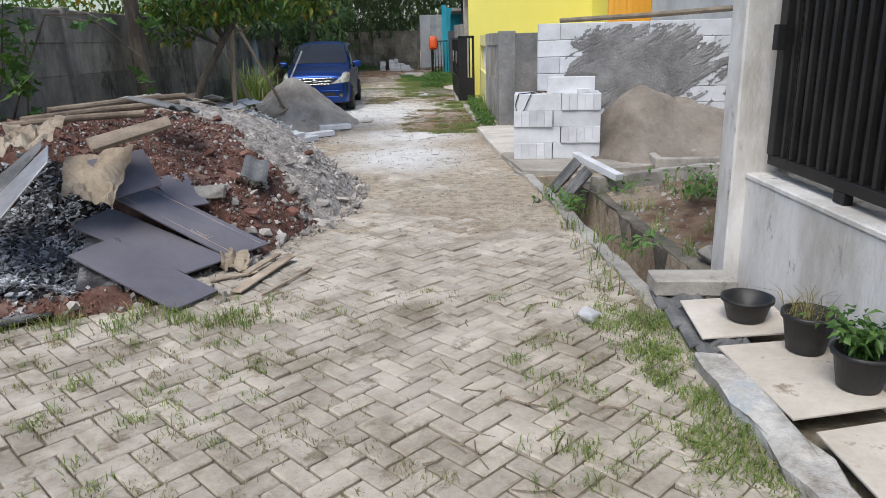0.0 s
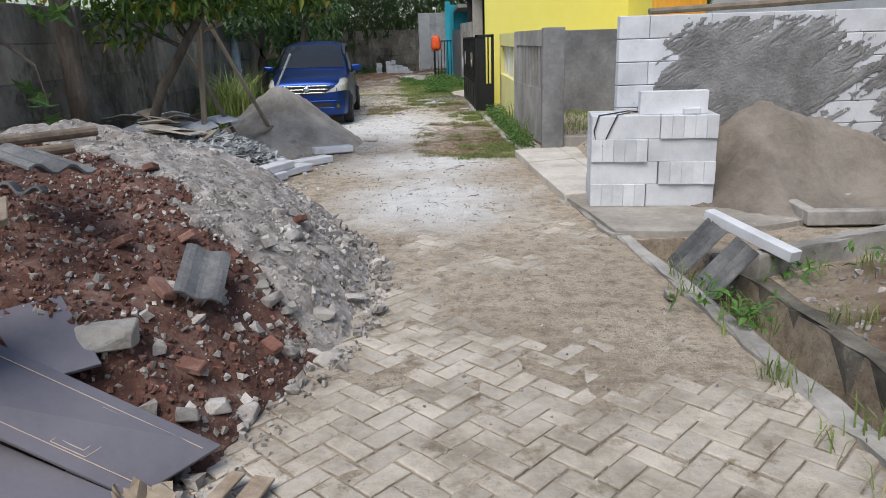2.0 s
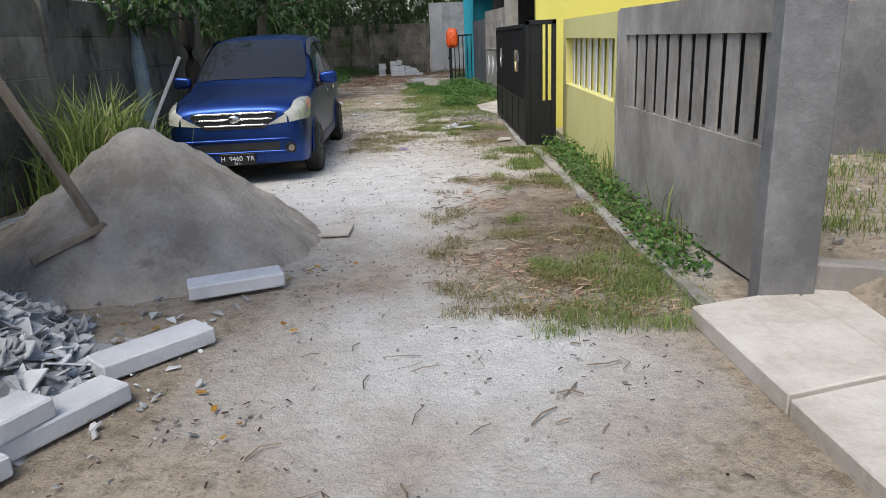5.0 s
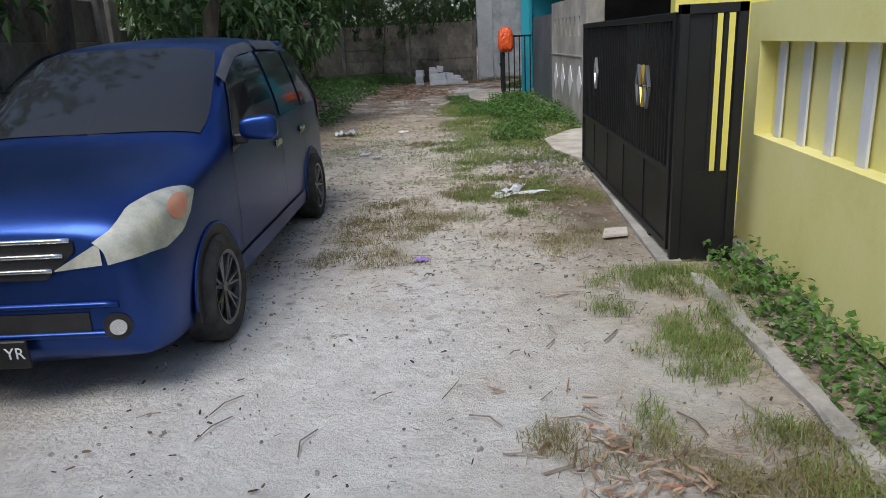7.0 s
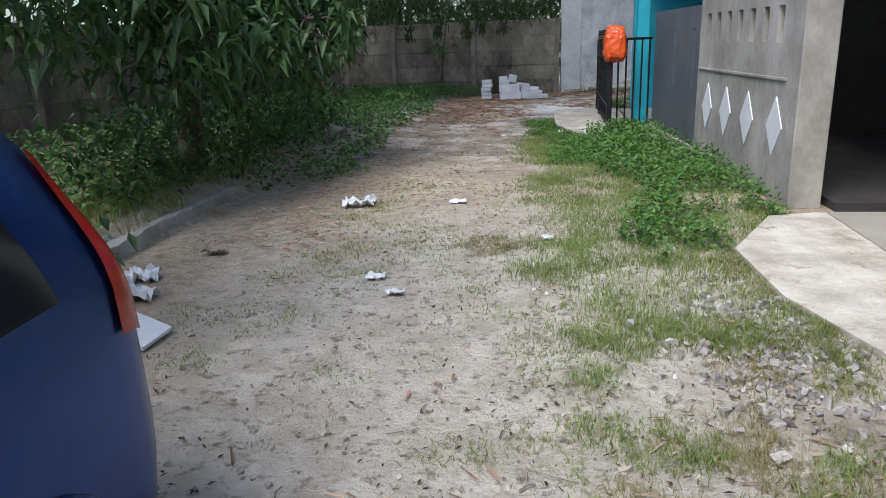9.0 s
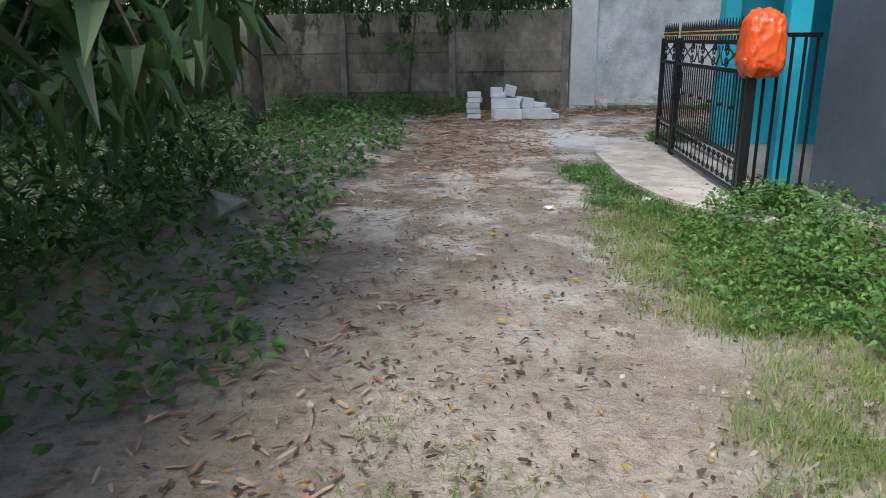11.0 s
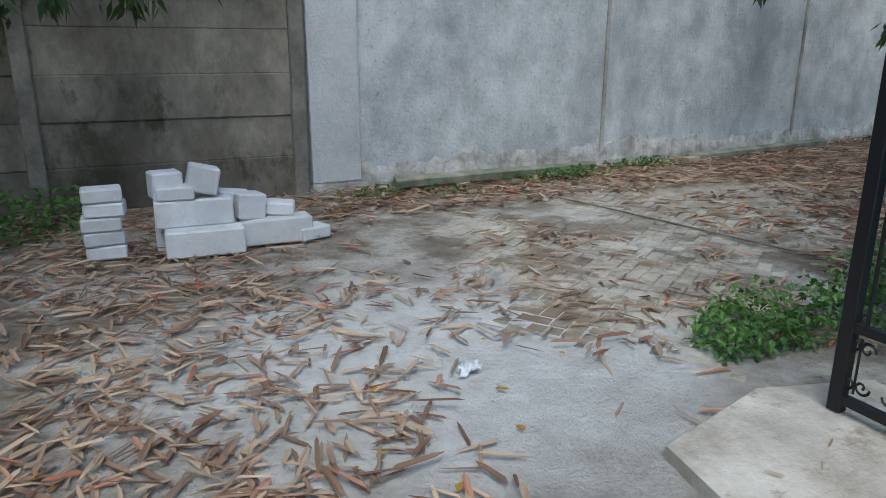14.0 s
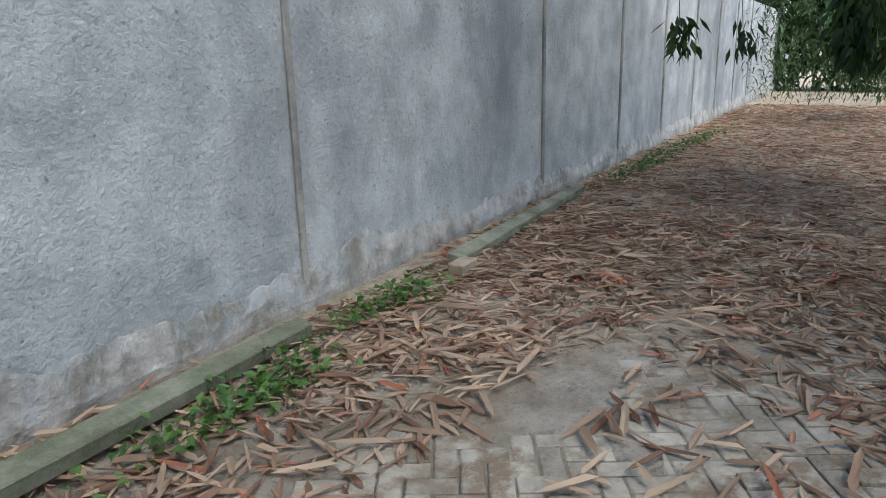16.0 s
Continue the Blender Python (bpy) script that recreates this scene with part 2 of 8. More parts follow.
WHITE_WALL = material("stained_white_wall", [(0.52, 0.5, 0.46), (0.72, 0.7, 0.67), (0.82, 0.81, 0.79)], 1.6, 0.85, bump=0.35, spots=(0.16, 0.15, 0.135), spot_scale=5, spot_at=0.6, streak=(1, 1, 0.45), blot=(0.45, 0.42, 0.37), blot_map=(1.5, 1.5, 0.7))
YELLOW = material("yellow_wall_paint", [(0.78, 0.72, 0.27), (0.84, 0.78, 0.32), (0.88, 0.82, 0.38)], 0.9, 0.7, bump=0.15, spots=(0.66, 0.6, 0.3), spot_scale=3, spot_at=0.7)
YELLOW_TALL = material("bright_yellow_paint", [(0.76, 0.68, 0.13), (0.8, 0.73, 0.17)], 0.6, 0.7, bump=0.12)
ORANGE = material("orange_paint", [(0.75, 0.36, 0.03), (0.8, 0.42, 0.05)], 2, 0.6, bump=0.1)
WHITE_PAINT = material("white_paint", [(0.66, 0.67, 0.7), (0.76, 0.77, 0.8)], 2, 0.7, bump=0.1)
TURQ = material("turquoise_paint", [(0.02, 0.34, 0.45), (0.03, 0.41, 0.53), (0.045, 0.46, 0.58)], 0.9, 0.6, bump=0.12)
STEEL_BLUE = material("slate_paint", [(0.085, 0.095, 0.11), (0.13, 0.14, 0.155)], 1.2, 0.6, bump=0.15)
BLACK = material("black_gloss_paint", [(0.005, 0.005, 0.006), (0.009, 0.009, 0.01)], 4, 0.5, bump=0.05)
BLACK_DULL = material("dusty_black_paint", [(0.007, 0.0065, 0.0065), (0.018, 0.017, 0.016)], 4, 0.55, bump=0.1)
GOLD = material("gold_paint", [(0.55, 0.36, 0.08), (0.65, 0.45, 0.12)], 6, 0.4, metal=0.6, bump=0.0)
AAC = material("aerated_block", [(0.52, 0.53, 0.55), (0.6, 0.61, 0.63), (0.66, 0.67, 0.69)], 4, 0.95, bump=0.2, bump_scale=90, piece=0.11)
AAC_REST = material("aerated_block_pile", [(0.55, 0.56, 0.58), (0.64, 0.65, 0.67), (0.7, 0.71, 0.73)], 4, 0.95, bump=0.5, bump_scale=90, piece=0.12, spots=(0.4, 0.39, 0.37), spot_scale=5, spot_at=0.68)
SAND = material("grey_sand", [(0.31, 0.27, 0.225), (0.42, 0.38, 0.325), (0.52, 0.475, 0.415)], 2.6, 1.0, bump=1.0, bump_scale=30, spots=(0.27, 0.235, 0.195), spot_scale=3, spot_at=0.57)
RED_SOIL = material("red_soil_rubble", [(0.06, 0.028, 0.02), (0.115, 0.055, 0.04), (0.2, 0.125, 0.1)], 3.6, 1.0, bump=1.0, bump_scale=34, spots=(0.34, 0.3, 0.27), spot_scale=22, spot_at=0.63)
GREY_RUBBLE = material("crushed_grey_rubble", [(0.17, 0.152, 0.135), (0.31, 0.284, 0.258), (0.47, 0.443, 0.412)], 9, 1.0, bump=1.0, bump_scale=30, spots=(0.13, 0.11, 0.09), spot_scale=20, spot_at=0.56)
STONES = material("broken_mortar_chunks", [(0.19, 0.172, 0.155), (0.33, 0.307, 0.283), (0.5, 0.475, 0.445)], 5, 0.95, bump=0.6, island=0.35)
RED_CHIPS = material("brick_chips", [(0.085, 0.036, 0.027), (0.15, 0.07, 0.05), (0.26, 0.17, 0.14)], 6, 0.95, bump=0.5, island=0.4)
SHARDS = material("tile_shards", [(0.2, 0.2, 0.2), (0.42, 0.43, 0.43), (0.6, 0.62, 0.63)], 0.8, 0.6, bump=0.1, island=0.45)
SLATE_TILE = material("grey_roof_tile", [(0.07, 0.072, 0.075), (0.125, 0.128, 0.13), (0.2, 0.2, 0.198)], 4, 0.85, bump=0.5, spots=(0.24, 0.235, 0.22), spot_scale=8)
GREY_BOARD = material("grey_laminate_board", [(0.115, 0.108, 0.128), (0.145, 0.138, 0.16), (0.17, 0.163, 0.185)], 1.2, 0.42, bump=0.08, spots=(0.3, 0.28, 0.26), spot_scale=7, spot_at=0.72)
LINE = material("pale_pencil_line", [(0.4, 0.33, 0.27), (0.48, 0.4, 0.33)], 5, 0.8, bump=0.0)
CARD = material("torn_cardboard", [(0.22, 0.175, 0.125), (0.32, 0.265, 0.2), (0.4, 0.345, 0.27)], 3, 0.9, bump=0.4)
WOOD = material("weathered_wood", [(0.12, 0.09, 0.065), (0.21, 0.165, 0.12), (0.32, 0.26, 0.195)], 3, 0.85, bump=0.4)
FRESH_WOOD = material("split_wood", [(0.26, 0.2, 0.145), (0.38, 0.305, 0.225), (0.48, 0.4, 0.31)], 6, 0.8, bump=0.5)
BAMBOO = material("dry_bamboo", [(0.13, 0.105, 0.075), (0.19, 0.155, 0.11), (0.26, 0.215, 0.155)], 5, 0.7, bump=0.3)
MOSSY_WOOD = material("mossy_timber", [(0.13, 0.14, 0.09), (0.22, 0.23, 0.165), (0.33, 0.32, 0.255)], 4, 0.9, bump=0.6)
BARK = material("rough_bark", [(0.05, 0.04, 0.03), (0.095, 0.078, 0.06), (0.16, 0.135, 0.105)], 5, 0.95, bump=1.0, bump_scale=22, streak=(1, 1, 0.3))
ASH = material("charred_ash", [(0.012, 0.012, 0.014), (0.05, 0.05, 0.055), (0.22, 0.22, 0.23)], 5, 0.8, bump=0.8)
ASH_FLAKES = material("ash_flakes", [(0.05, 0.05, 0.055), (0.3, 0.315, 0.34), (0.62, 0.64, 0.67)], 4, 0.9, bump=0.3, island=0.6)
ALU = material("worn_aluminium", [(0.42, 0.42, 0.43), (0.6, 0.6, 0.61)], 8, 0.4, metal=0.7, bump=0.1)
WHITE_PLASTIC = material("white_plastic", [(0.62, 0.64, 0.67), (0.76, 0.78, 0.8)], 12, 0.45, bump=0.2)
BLACK_PLASTIC = material("black_plastic", [(0.012, 0.012, 0.013), (0.025, 0.025, 0.026)], 8, 0.5, bump=0.1)
CERAMIC = material("cream_floor_tile", [(0.5, 0.45, 0.38), (0.68, 0.63, 0.56)], 3, 0.4, bump=0.1, spots=(0.24, 0.18, 0.12), spot_scale=6, spot_at=0.58)
ORANGE_BAG = material("orange_plastic_bag", [(0.78, 0.09, 0.015), (0.85, 0.14, 0.025)], 10, 0.3, bump=0.5, bump_scale=14, spots=(0.8, 0.72, 0.66), spot_scale=13, spot_at=0.6)
GREY_SAND = material("coarse_grey_sand", [(0.15, 0.127, 0.102), (0.22, 0.19, 0.157), (0.29, 0.256, 0.215)], 1.6, 1.0, bump=1.0, bump_scale=45)
BLUE_HOSE = material("blue_hose", [(0.02, 0.14, 0.45), (0.03, 0.18, 0.5)], 5, 0.4, bump=0.0)
# near-black colour standing in for the shade of unlit rooms
ROOM_SHADE = material("interior_shade", [(0.028, 0.026, 0.025), (0.055, 0.05, 0.047)], 2, 0.9, bump=0.2)
FLOOR_TILE = material("porch_floor", [(0.33, 0.3, 0.26), (0.4, 0.37, 0.33)], 2, 0.5, bump=0.1)
CEMENT = material("trodden_cement_floor", [(0.22, 0.197, 0.165), (0.31, 0.282, 0.243), (0.4, 0.37, 0.325)], 1.8, 0.9, bump=0.5, spots=(0.55, 0.53, 0.5), spot_scale=2.2, spot_at=0.6)
ROUGH_WOOD = material("raw_timber", [(0.2, 0.15, 0.105), (0.31, 0.245, 0.18), (0.42, 0.34, 0.26)], 4, 0.85, bump=0.4, streak=(1, 1, 0.2))
BRICK = material("broken_red_brick", [(0.13, 0.055, 0.04), (0.2, 0.095, 0.07), (0.3, 0.18, 0.145)], 7, 0.95, bump=0.6, piece=0.2)
FADED_BLUE = material("faded_blue_paint", [(0.25, 0.32, 0.36), (0.4, 0.45, 0.47)], 4, 0.8, bump=0.3, spots=(0.08, 0.22, 0.36), spot_scale=3, spot_at=0.55)
WEED = leaf_material("weed_leaves", (0.055, 0.135, 0.028), (0.13, 0.25, 0.05))
GRASS = leaf_material("grass_blades", (0.13, 0.2, 0.045), (0.25, 0.31, 0.085), c3=(0.46, 0.38, 0.2))
DRYGRASS = leaf_material("dry_grass_blades", (0.28, 0.22, 0.1), (0.2, 0.2, 0.065), c3=(0.46, 0.38, 0.22))
DARK_LEAF = leaf_material("dark_tree_leaves", (0.03, 0.07, 0.022), (0.075, 0.14, 0.038))
TREE_LEAF = leaf_material("tree_leaves", (0.035, 0.09, 0.012), (0.12, 0.2, 0.02), c3=(0.35, 0.2, 0.02))
VINE_LEAF = leaf_material("vine_leaves", (0.05, 0.12, 0.03), (0.13, 0.24, 0.05))
BAMBOO_LEAF = leaf_material("bamboo_leaves", (0.02, 0.045, 0.012), (0.06, 0.1, 0.02))
LITTER = leaf_material("dead_bamboo_leaves", (0.2, 0.1, 0.062), (0.6, 0.46, 0.33), c3=(0.44, 0.14, 0.07), rough=0.75)
YELLOW_LEAF = leaf_material("yellow_fallen_leaves", (0.5, 0.3, 0.03), (0.3, 0.14, 0.04), rough=0.7)

MULCH = leaf_material("dark_leaf_crumbs", (0.05, 0.035, 0.025), (0.16, 0.11, 0.07), rough=0.85)
CLOD = material("dry_mud_crumb", [(0.3, 0.265, 0.21), (0.42, 0.38, 0.315), (0.52, 0.48, 0.41)], 5, 1.0, bump=0.6, island=0.2)
# ---- building helpers ----
def add_box(bm, x0, x1, y0, y1, z0, z1, bevel=0.0, m=None):
    vs = [bm.verts.new(Vector((x, y, z))) for z in (z0, z1) for y in (y0, y1) for x in (x0, x1)]
    fs = [bm.faces.new([vs[i] for i in q]) for q in ((0, 2, 3, 1), (4, 5, 7, 6), (0, 1, 5, 4), (2, 6, 7, 3), (0, 4, 6, 2), (1, 3, 7, 5))]
    if bevel:
        r = bmesh.ops.bevel(bm, geom=list({e for f in fs for e in f.edges}), offset=bevel, segments=1, affect="EDGES")
        vs = list({v for f in r["faces"] for v in f.verts} | {v for v in vs if v.is_valid})
    if m is not None:
        for v in vs:
            v.co = m @ v.co
    return vs


def add_tube(bm, a, b, r0, r1=None, seg=8, caps=True):
    a, b = Vector(a), Vector(b)
    r1 = r0 if r1 is None else r1
    q = (b - a).to_track_quat("Z", "Y")
    rings = [[bm.verts.new(c + q @ Vector((r * math.cos(2 * math.pi * k / seg), r * math.sin(2 * math.pi * k / seg), 0))) for k in range(seg)] for c, r in ((a, r0), (b, r1))]
    for k in range(seg):
        bm.faces.new((rings[0][k], rings[0][(k + 1) % seg], rings[1][(k + 1) % seg], rings[1][k]))
    if caps:
        bm.faces.new(rings[0][::-1]), bm.faces.new(rings[1])


def add_path_tube(bm, pts, radii, seg=8):
    """A tapered limb or wire along points."""
    pts = [Vector(p) for p in pts]
    rings = []
    for i, p in enumerate(pts):
        d = (pts[min(i + 1, len(pts) - 1)] - pts[max(i - 1, 0)]).normalized()
        q = d.to_track_quat("Z", "Y")
        r = radii[i] if isinstance(radii, (list, tuple)) else radii
        rings.append([bm.verts.new(p + q @ Vector((r * math.cos(2 * math.pi * k / seg), r * math.sin(2 * math.pi * k / seg), 0))) for k in range(seg)])
    for r0, r1 in zip(rings, rings[1:]):
        for k in range(seg):
            bm.faces.new((r0[k], r0[(k + 1) % seg], r1[(k + 1) % seg], r1[k]))
    bm.faces.new(rings[0][::-1]), bm.faces.new(rings[-1])


def mesh_of(name, bm, mat, smooth=False):
    bmesh.ops.recalc_face_normals(bm, faces=bm.faces)
    me = bpy.data.meshes.new(name)
    bm.to_mesh(me)
    bm.free()
    me.materials.append(mat)
    if smooth:
        me.polygons.foreach_set("use_smooth", [True] * len(me.polygons))
    return me


def part(name, bm, mat, parent=None, label="", smooth=False, at=None):
    ob = new(name, mesh_of(name, bm, mat, smooth))
    if parent is not None:
        ob.parent = parent
    if at is not None:
        ob.matrix_basis = at
    return tagged(ob, label)


def piece(name, me, parent, at):
    ob = new(name, me)
    ob.parent = parent
    ob.matrix_basis = at
    return ob


def box_mesh(name, sx, sy, sz, mat, bevel=0.005):
    """A box that stands on its origin."""
    bm = bmesh.new()
    add_box(bm, -sx / 2, sx / 2, -sy / 2, sy / 2, 0, sz, bevel)
    return mesh_of(name, bm, mat)


def thing(name, label, category, at=None, group="", kind=""):
    ob = new(name)
    ob.empty_display_size = 0.2
    if at is not None:
        ob.matrix_basis = at
    return tagged(ob, label, category, group, kind)


def soup(name, verts, faces, mat, smooth=False):
    me = bpy.data.meshes.new(name)
    me.from_pydata(verts, [], faces)
    me.materials.append(mat)
    if smooth:
        me.polygons.foreach_set("use_smooth", [True] * len(me.polygons))
    return me


def leaf_soup(rng, places, length, width, tilt=0.6, droop=0.25, up=None, jitter=0.3):
    """Many pointed leaves, each folded along its rib: places is a list of base points."""
    V, F = [], []
    for p in places:
        l = length * rng.uniform(1 - jitter, 1 + jitter)
        w = width * rng.uniform(1 - jitter, 1 + jitter) / 2
        az = rng.uniform(0, 2 * math.pi)
        el = rng.gauss(0.0, tilt) + (up or 0)
        d = Vector((math.cos(az) * math.cos(el), math.sin(az) * math.cos(el), math.sin(el)))
        s = d.cross(Vector((rng.gauss(0, 0.35), rng.gauss(0, 0.35), 1))).normalized()
        n = s.cross(d)
        p = Vector(p)
        i = len(V)
        mid = p + d * l * 0.45
        tip = p + d * l - Vector((0, 0, droop * l))
        V += [p, mid + s * w + n * w * 0.35, mid - n * w * 0.0, mid - s * w + n * w * 0.35, tip]
        F += [(i, i + 1, i + 2), (i, i + 2, i + 3), (i + 1, i + 4, i + 2), (i + 2, i + 4, i + 3)]
    return V, F


def blade_soup(rng, places, height, width, lean=0.5):
    V, F = [], []
    for p in places:
        h = height * rng.uniform(0.5, 1.3)
        az = rng.uniform(0, 2 * math.pi)
        d = Vector((math.cos(az), math.sin(az), 0))
        s = Vector((-d.y, d.x, 0)) * width * rng.uniform(0.6, 1.2) / 2
        k = lean * rng.uniform(0.3, 1.6)
        p = Vector(p)
        m1 = p + d * h * k * 0.3 + Vector((0, 0, h * 0.6))
        m2 = p + d * h * k + Vector((0, 0, h * (1.0 - 0.35 * min(k, 1.2))))
        i = len(V)
        V += [p - s, p + s, m1 + s * 0.8, m1 - s * 0.8, m2]
        F += [(i, i + 1, i + 2, i + 3), (i + 3, i + 2, i + 4)]
    return V, F


def rock_soup(rng, places, size, flat=0.7, tail=1.6):
    """Broken chunks: distorted octahedra and boxes."""
    V, F = [], []
    base = [Vector(v) for v in ((-1, -1, -1), (1, -1, -1), (1, 1, -1), (-1, 1, -1), (-1, -1, 1), (1, -1, 1), (1, 1, 1), (-1, 1, 1))]
    quads = ((0, 3, 2, 1), (4, 5, 6, 7), (0, 1, 5, 4), (1, 2, 6, 5), (2, 3, 7, 6), (3, 0, 4, 7))
    for p in places:
        s = size * (0.35 + rng.random() ** tail * 1.5) / 2
        e = Euler((rng.uniform(0, 6.3), rng.uniform(0, 6.3), rng.uniform(0, 6.3)))
        sc = Vector((rng.uniform(0.7, 1.4), rng.uniform(0.6, 1.1), rng.uniform(0.45, 0.9) * flat / 0.7))
        i = len(V)
        for b in base:
            q = Vector((b.x * sc.x * rng.uniform(0.3, 1.15), b.y * sc.y * rng.uniform(0.3, 1.15), b.z * sc.z * rng.uniform(0.3, 1.15))) * s
            q.rotate(e)
            V.append(Vector(p) + q)
        F += [tuple(i + k for k in q) for q in quads]
    return V, F


def stuff(name, label, category, vf, mat, smooth=False):
    return tagged(new(name, soup(name, vf[0], vf[1], mat, smooth)), label, category, kind="stuff")


def fbm(x, y, s=1.0, seed=0.0):
    return noise.fractal(Vector((x * s + seed, y * s - seed, seed * 0.7)), 1.0, 2.0, 5)


# ---- ground with the open drain ----
def ditch_near(y):
    return 1.27 - 0.065 * (y - 6.15)


DITCH_Y0, DITCH_Y1, DITCH_W, DITCH_D = 3.9, 8.25, 0.42, 0.5


def step(a, b, v):
    t = min(1.0, max(0.0, (v - a) / (b - a)))
    return t * t * (3 - 2 * t)


def ground_z(x, y):
    z = 0.012 * fbm(x, y, 0.9, 3.0) + 0.006 * fbm(x, y, 6.0, 9.0)
    z *= step(-3.0, 2.0, y) * 0.7 + 0.3
    # a strip of earth beyond the drain and the raised building plots
    z += 0.16 * step(1.95, 2.6, x) * step(4.3, 5.0, y) * (1 - step(7.0, 7.6, y))
    z += 0.03 * step(1.0, 1.3, x) * step(8.3, 8.8, y) * (1 - step(12.0, 12.6, y))
    z += 0.22 * step(1.35, 1.8, x) * step(10.2, 10.9, y) * (1 - step(16, 16.4, y))
    # verge under the trees
    z += 0.2 * step(-4.6, -4.95, x) * step(22.5, 23.6, y) * (1 - step(31.0, 33.5, y))
    z += 0.10 * step(-3.6, -4.6, x) * step(30, 32.5, y)
    return z


def build_ground():
    xs = [-9.5 + 0.25 * i for i in range(13)] + [-6.4 + 0.16 * i for i in range(46)] + [0.94, 1.08, 1.2, 1.262, 1.27, 1.3, 1.5, 1.66, 1.69, 1.698, 1.76, 1.9, 2.1, 2.3] + [2.5 + 0.25 * i for i in range(50)]
    ys = [-6 + 0.25 * i for i in range(35)] + [2.75 + 0.16 * i for i in range(7)] + [3.89, 3.9] + [4.05 + 0.14 * i for i in range(30)] + [8.24, 8.25] + [8.4 + 0.2 * i for i in range(185)] + [45.5 + i * 0.5 for i in range(10)]
    V, F = [], []
    for y in ys:
        sh = ditch_near(min(max(y, 3.0), 9.5)) - 1.27
        for x in xs:
            k = step(-2, 1.0, x) * (1 - step(4, 8, x))
            px = x + sh * k
            d = x - 1.27
            deep = -0.001 < d - 0.0 and d < DITCH_W + 0.001 and DITCH_Y0 <= y <= DITCH_Y1 and (0.02 <= d <= DITCH_W - 0.01)
            z = ground_z(px, y)
            if deep and DITCH_Y0 < y < DITCH_Y1:
                z = -DITCH_D + 0.05 * fbm(px, y, 3, 1)
            V.append((px, y, z))
    n = len(xs)
    for j in range(len(ys) - 1):
        for i in range(n - 1):
            F.append((j * n + i, j * n + i + 1, (j + 1) * n + i + 1, (j + 1) * n + i))
    # out to the horizon
    far = 400
    b = len(V)
    V += [(-far, -far, 0), (far, -far, 0), (far, far, 0), (-far, far, 0)]
    corners = [0, n - 1, len(ys) * n - 1, (len(ys) - 1) * n]
    edges = [list(range(n)), [j * n + n - 1 for j in range(len(ys))], list(range((len(ys) - 1) * n + n - 1, (len(ys) - 1) * n - 1, -1)), [j * n for j in range(len(ys) - 1, -1, -1)]]
    for k, e in enumerate(edges):
        a, c = b + k, b + (k + 1) % 4
        h = len(e) // 2
        for q in range(len(e) - 1):
            F.append((a if q < h else c, e[q + 1], e[q]))
        F.append((a, c, e[h]))
    me = soup("ground", V, F, SOIL)
    ob = new("ground", me)
    return tagged(ob, "trodden sandy soil lane with cement dust", "ground", kind="structure")


build_ground()

# ---- drain walls ----
def strip(name, pts, w, z0, z1, mat, label, rough=0.01, seed=1, cat="kerb"):
    """A rough-cast concrete strip along points, w wide to the right of its line."""
    rng = random.Random(seed)
    bm = bmesh.new()
    rings = []
    P = []
    for a, b in zip(pts, pts[1:]):
        n = max(1, int((Vector(b) - Vector(a)).length / 0.15))
        P += [Vector(a).lerp(Vector(b), i / n) for i in range(n)]
    P.append(Vector(pts[-1]))
    for i, p in enumerate(P):
        d = (P[min(i + 1, len(P) - 1)] - P[max(i - 1, 0)]).normalized()
        s = Vector((d.y, -d.x))
        j = lambda: rng.uniform(-rough, rough)
        rings.append([bm.verts.new((*(p + s * (o + j())), z + j() * 0.6)) for o, z in ((0, z0), (0, z1 - 0.015), (0.015, z1), (w - 0.015, z1), (w, z1 - 0.015), (w, z0))])
    for r0, r1 in zip(rings, rings[1:]):
        for k in range(5):
            bm.faces.new((r0[k], r0[k + 1], r1[k + 1], r1[k]))
    bm.faces.new(rings[0]), bm.faces.new(rings[-1][::-1])
    return tagged(part(name, bm, mat), label, cat, kind="structure")


strip("kerb_1", [(ditch_near(y) - 0.11, y) for y in (3.2, 4.5, 6, 7.3, 8.3)], 0.12, -0.5, 0.03, CONCRETE, "crumbling concrete edge of the open drain", 0.014, 2)
strip("kerb_2", [(ditch_near(y) + DITCH_W - 0.01, y) for y in (4.0, 5, 6, 7, 7.75)], 0.14, -0.5, 0.02, DARK_CONCRETE, "rough stone and mortar wall of the drain", 0.02, 3)
strip("kerb_3", [(1.62, 7.3), (2.6, 7.75), (4.8, 8.4)], 0.12, -0.05, 0.17, CONCRETE, "low concrete lip of the building plot", 0.012, 4)
strip("kerb_4", [(0.98, 8.3), (0.9, 9.4), (0.8, 9.7)], 0.42, -0.1, 0.03, CONCRETE, "worn concrete edge beside the lane", 0.02, 5)
strip("kerb_5", [(0.78, 12.5), (0.68, 14.2), (0.6, 16.3), (0.55, 18.4)], 0.1, -0.1, 0.04, CONCRETE, "thin concrete gutter edge along the lane", 0.012, 6)
strip("kerb_6", [(1.24, 12.5), (1.12, 15.9), (1.05, 19.1)], 0.12, -0.2, 0.05, CONCRETE, "rough footing under the boundary wall", 0.02, 7)
strip("kerb_7", [(-4.72, 23.3), (-4.8, 25.0), (-4.8, 26.5)], 0.12, -0.1, 0.15, CONCRETE, "broken kerb of the planted verge", 0.02, 8)
strip("kerb_8", [(1.36, 12.85), (2.1, 12.6), (3.4, 12.9)], 0.14, -0.05, 0.24, RENDERED, "low concrete beam across the plot entrance", 0.008, 9)

